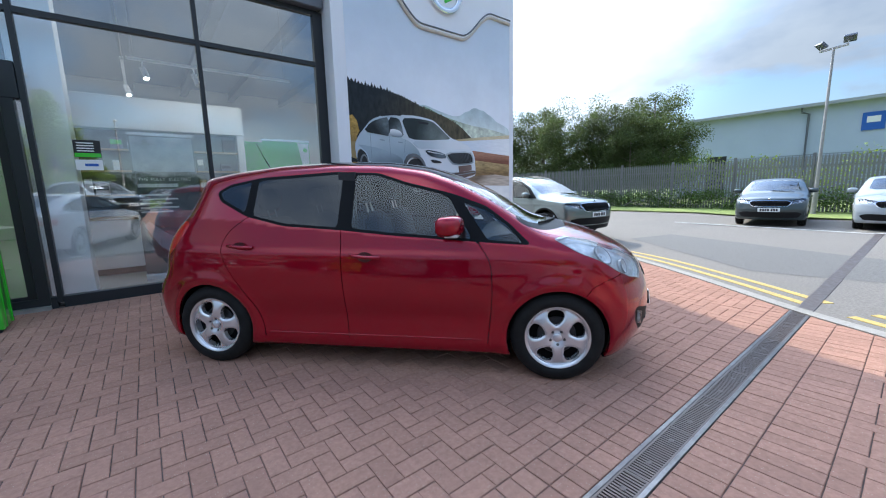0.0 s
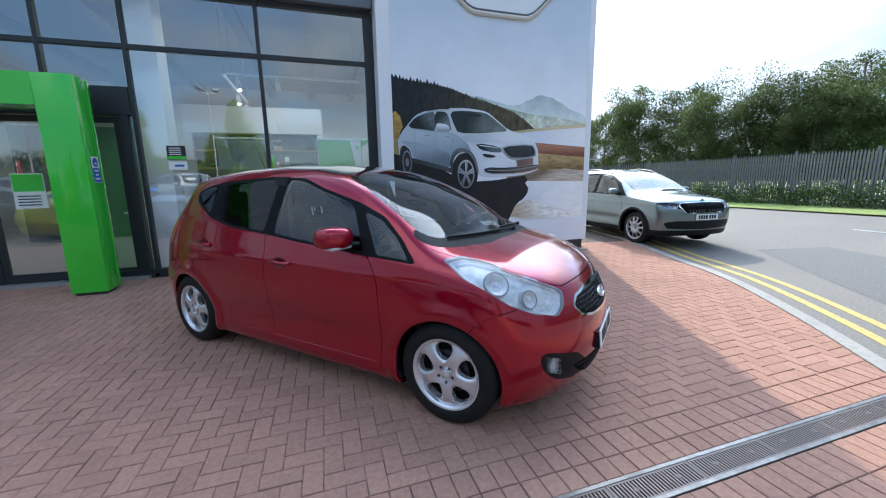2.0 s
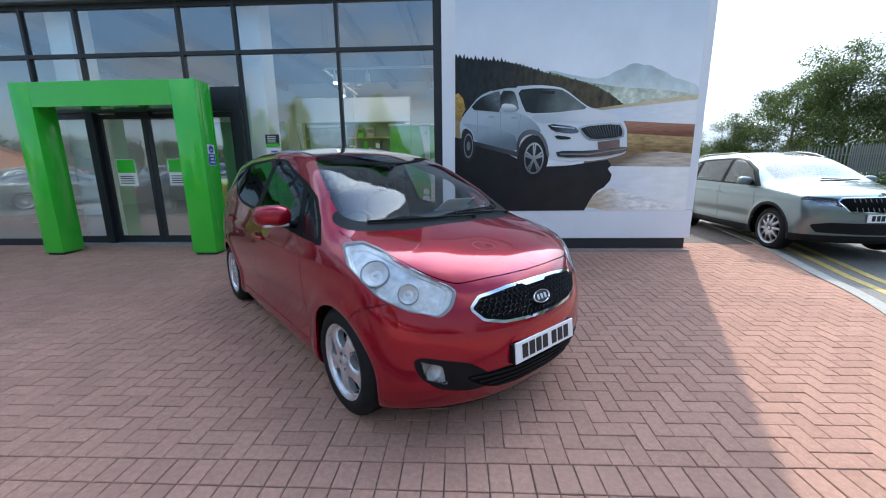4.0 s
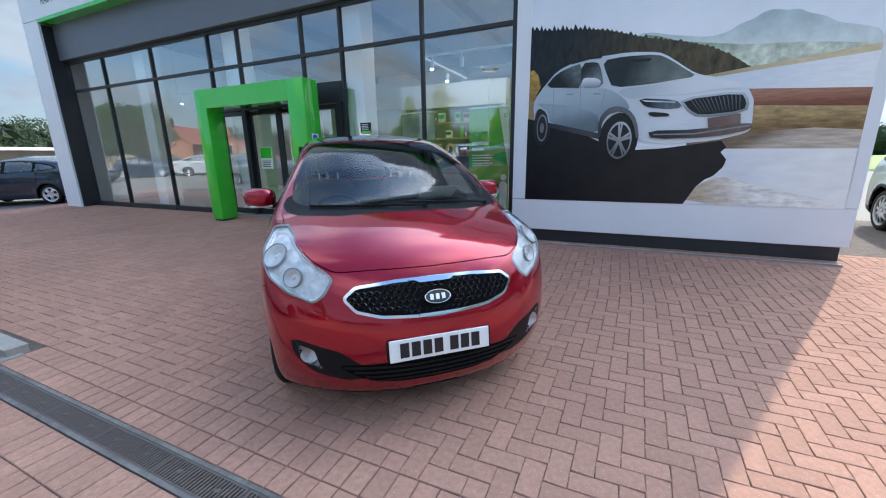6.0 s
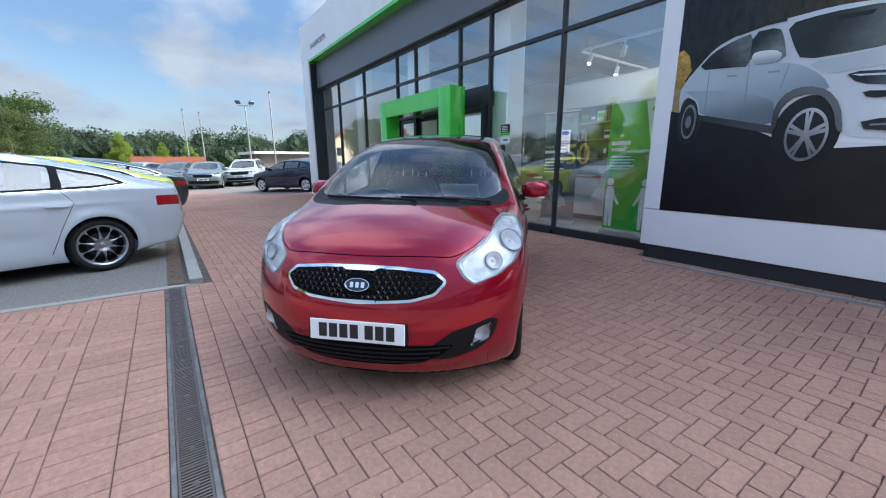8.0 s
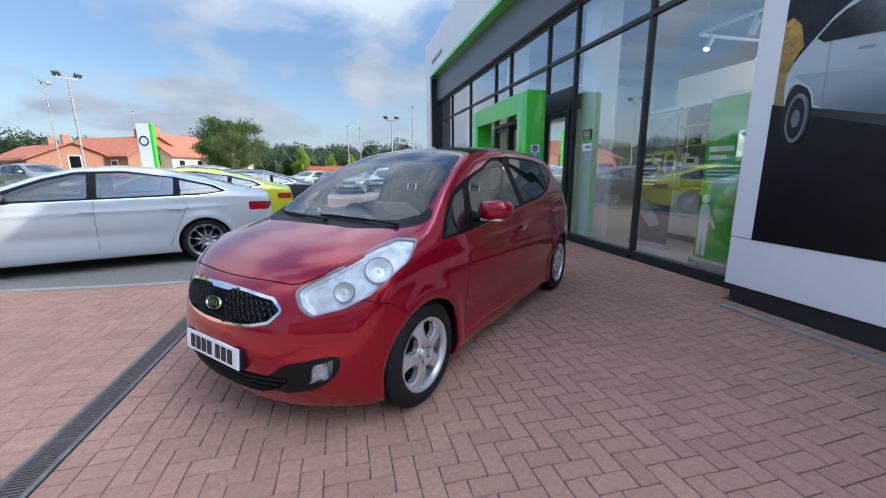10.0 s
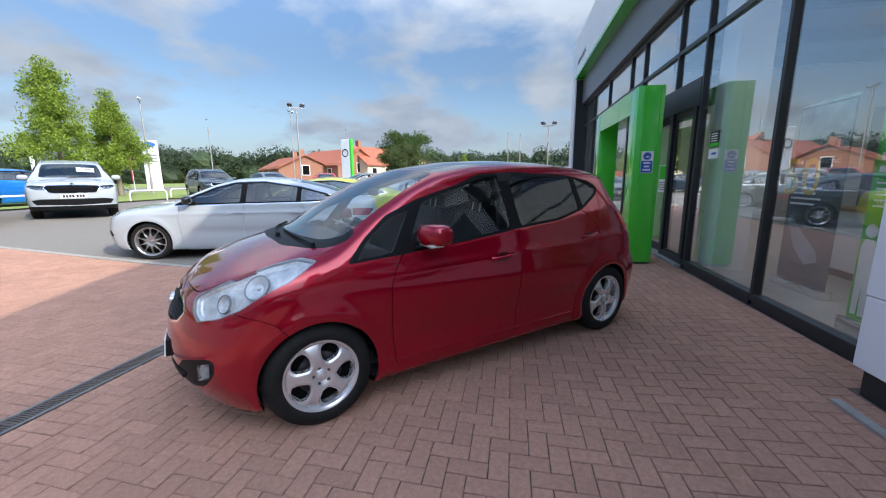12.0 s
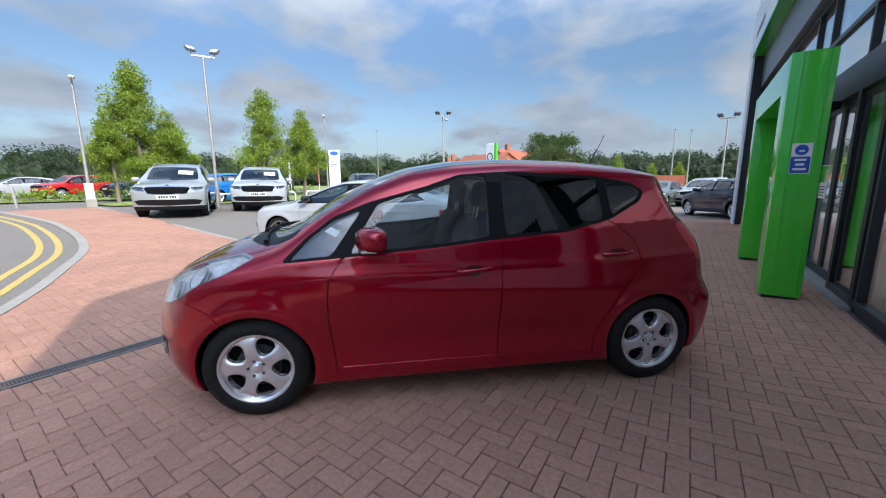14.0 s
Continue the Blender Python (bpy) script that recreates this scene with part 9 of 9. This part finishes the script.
part("brick_wall", boxed(-2.5, 2.5, -0.2, 0.2, 0, 1.9), "roof_tile", thing("screen_wall", "low orange brick screen wall beyond the cars", "wall", at=pose(-33.5, 1.4, 0, 0, 0, 95)))
for x, y, c in ((-17.5, -26.5, "white_panel"), (-21.5, -27.5, "brightred_paint"), (-25.0, -28.5, "white_panel"), (-14.0, -26.0, "white_panel")):
    fl = thing("flag_banner", "upright fabric flag banner on a pole", "flag", "flags along the verge", at=Matrix.Translation((x, y, ground(y))) @ pose(0, 0, 0, 0, 0, 40))
    bm = bmesh.new()
    tube(bm, [(0, 0, 0), (0, 0, 3.2)], 0.025, 6)
    part("pole", bm, "white_panel", fl)
    part("cloth", boxed(0.03, 0.55, -0.008, 0.008, 0.9, 3.1), c, fl)

sign = thing("pylon_sign", "tall dark grey pylon sign with a pale oval emblem", "sign", at=Matrix.Translation((-24.4, -40.0, 0.45)) @ pose(0, 0, 0, 0, 0, -35))
part("panel", boxed(-0.95, 0.95, -0.2, 0.2, 0.0, 5.5, bevel=0.03), "fascia", sign)
for s in (1, -1):
    bm = bmesh.new()
    lathe(bm, [(0.40, 0.0), (0.46, 0.02), (0.52, 0.0)], 24, "y", (0, s * 0.21, 4.7))
    part("emblem", bm, "chrome", sign)


# ---- block paving: clay pavers in square herringbone with soldier courses beside the drain ----
PX, PY = 0.1008, 0.103       # paver pitch across and along the building's depth


def brick_points(L, B):
    """Corner points of one paver, long side along x, its worn upper edge chamfered."""
    l, b, c, d = L / 2, B / 2, 0.003, 0.012
    quad = ((-1, -1), (1, -1), (1, 1), (-1, 1))
    pts = [(sx * l, sy * b, -d) for sx, sy in quad] + [(sx * l, sy * b, -c) for sx, sy in quad] + [(sx * (l - c), sy * (b - c), 0) for sx, sy in quad]
    faces = [(8, 9, 10, 11)]
    for k in range(4):
        n = (k + 1) % 4
        faces += [(k, n, 4 + n, 4 + k), (4 + k, 4 + n, 8 + n, 8 + k)]
    return pts, faces


def lay_pavers():
    rng = random.Random(11)
    pave = bpy.data.objects["pavement"]
    outline = np.array(PAVED)
    base, drift, lean = 0.160, 0.0096, 0.01125  # the hand-laid courses run slightly askew to the building

    def laid(x, y):
        """Where a paver of the even grid comes to lie."""
        wander = lean * min(6.0, max(0.0, x)) * (min(3.8, max(1.2, y)) - 3.0)
        return x + wander, y + drift * (x - 3.3)
    spots = []                                  # x, y, turned, length, breadth
    for iy in range(-164, 60):
        for ix in range(-164, 90):
            c = (ix - iy) % 4
            x0, y0 = ix * PX, base + iy * PY
            if c == 0:
                spots.append((*laid(x0 + PX, y0 + PY / 2), 0, 2 * PX, PY))
            elif c == 3:
                spots.append((*laid(x0 + PX / 2, y0 + PY), 1, 2 * PY, PX))
    spots = np.array(spots)
    x, y = spots[:, 0], spots[:, 1]

    def free(px, py):
        ok = poly_sdf(outline, px, py) < -0.03
        ok &= ~((py > base + drift * (px - 3.3)) & (py < base + 9 * PY + drift * (px - 3.3)) & (px > 0.05))
        ok &= ~((py < 1.04) & (px < 0.05) & (py > 0.9))
        return ok & ~((px > -11.4) & (py > 6.12)) & ~((px > 2.4) & (px < 6.5) & (py > 5.85))
    hx, hy = np.where(spots[:, 2] == 0, PX / 2, 0), np.where(spots[:, 2] == 1, PY / 2, 0)
    one, two = free(x - hx, y - hy), free(x + hx, y + hy)
    halves = [(s[0] - a0, s[1] - b0, s[2], s[3] / 2, s[4]) for s, a0, b0, u, v in zip(spots, hx, hy, one, two) if u and not v]
    halves += [(s[0] + a0, s[1] + b0, s[2], s[3] / 2, s[4]) for s, a0, b0, u, v in zip(spots, hx, hy, one, two) if v and not u]
    spots = [tuple(s) for s in spots[one & two]] + halves
    for k in range(0, 62):
        xx = 0.12 + 0.1 * k
        south, north = base + drift * (xx - 3.3), base + 9 * PY + drift * (xx - 3.3)
        for y0, y1 in ((0.790, 0.918), (0.918, north), (0.413, 0.613), (south, 0.413)):
            yy, length = (y0 + y1) / 2, y1 - y0
            if poly_sdf(outline, np.array([xx]), np.array([yy]))[0] < -0.06:
                spots.append((xx, yy, 1, length, 0.1))
    gap = 0.0050
    near, rest = [], []
    for s in spots:
        (near if 3.7 < s[0] < 5.55 and 1.15 < s[1] < 4.2 and s[3] > 0.2 and len(near) < 298 else rest).append(s)

    def askew(bx, by, turn):
        """Degrees by which a paver is turned from the building's line."""
        if not turn:
            return math.degrees(drift)
        return -math.degrees(lean * min(6.0, max(0.0, bx))) if 1.2 < by < 3.8 else 0.0
    shared = []
    for length, breadth in ((2 * PX, PY), (2 * PY, PX)):
        pts, faces = brick_points(length - gap, breadth - gap)
        me = bpy.data.meshes.new("brick")
        me.from_pydata(pts, [], faces)
        me.materials.append(M["brick"])
        shared.append(me)
    for bx, by, turn, _, _ in near:
        o = new("brick", shared[int(turn)])
        o.parent = pave
        o.matrix_basis = pose(bx, by, ground(by) + rng.uniform(-0.0015, 0.0015), rng.uniform(-0.5, 0.5), rng.uniform(-0.35, 0.35), 90 * turn + askew(bx, by, turn) + rng.uniform(-0.5, 0.5))
    verts, polys = [], []
    for bx, by, turn, length, breadth in rest:
        p, f = brick_points(length - gap, breadth - gap)
        w = radians(90 * turn + askew(bx, by, turn) + rng.uniform(-0.5, 0.5))
        cw, sw = math.cos(w), math.sin(w)
        z, tx, ty = rng.uniform(-0.0015, 0.0015), rng.uniform(-0.008, 0.008), rng.uniform(-0.008, 0.008)
        n = len(verts)
        for px, py, pz in p:
            gx, gy = bx + cw * px - sw * py, by + sw * px + cw * py
            verts.append((gx, gy, ground(gy) + z + pz + tx * px + ty * py))
        polys += [tuple(n + i for i in q) for q in f]
    me = bpy.data.meshes.new("paving_bricks")
    me.from_pydata(verts, [], polys)
    me.materials.append(M["brick"])
    rest_ob = new("paving_bricks", me)
    rest_ob.parent = pave
    tagged(rest_ob, "red clay block pavers laid in herringbone", kind="stuff")


lay_pavers()
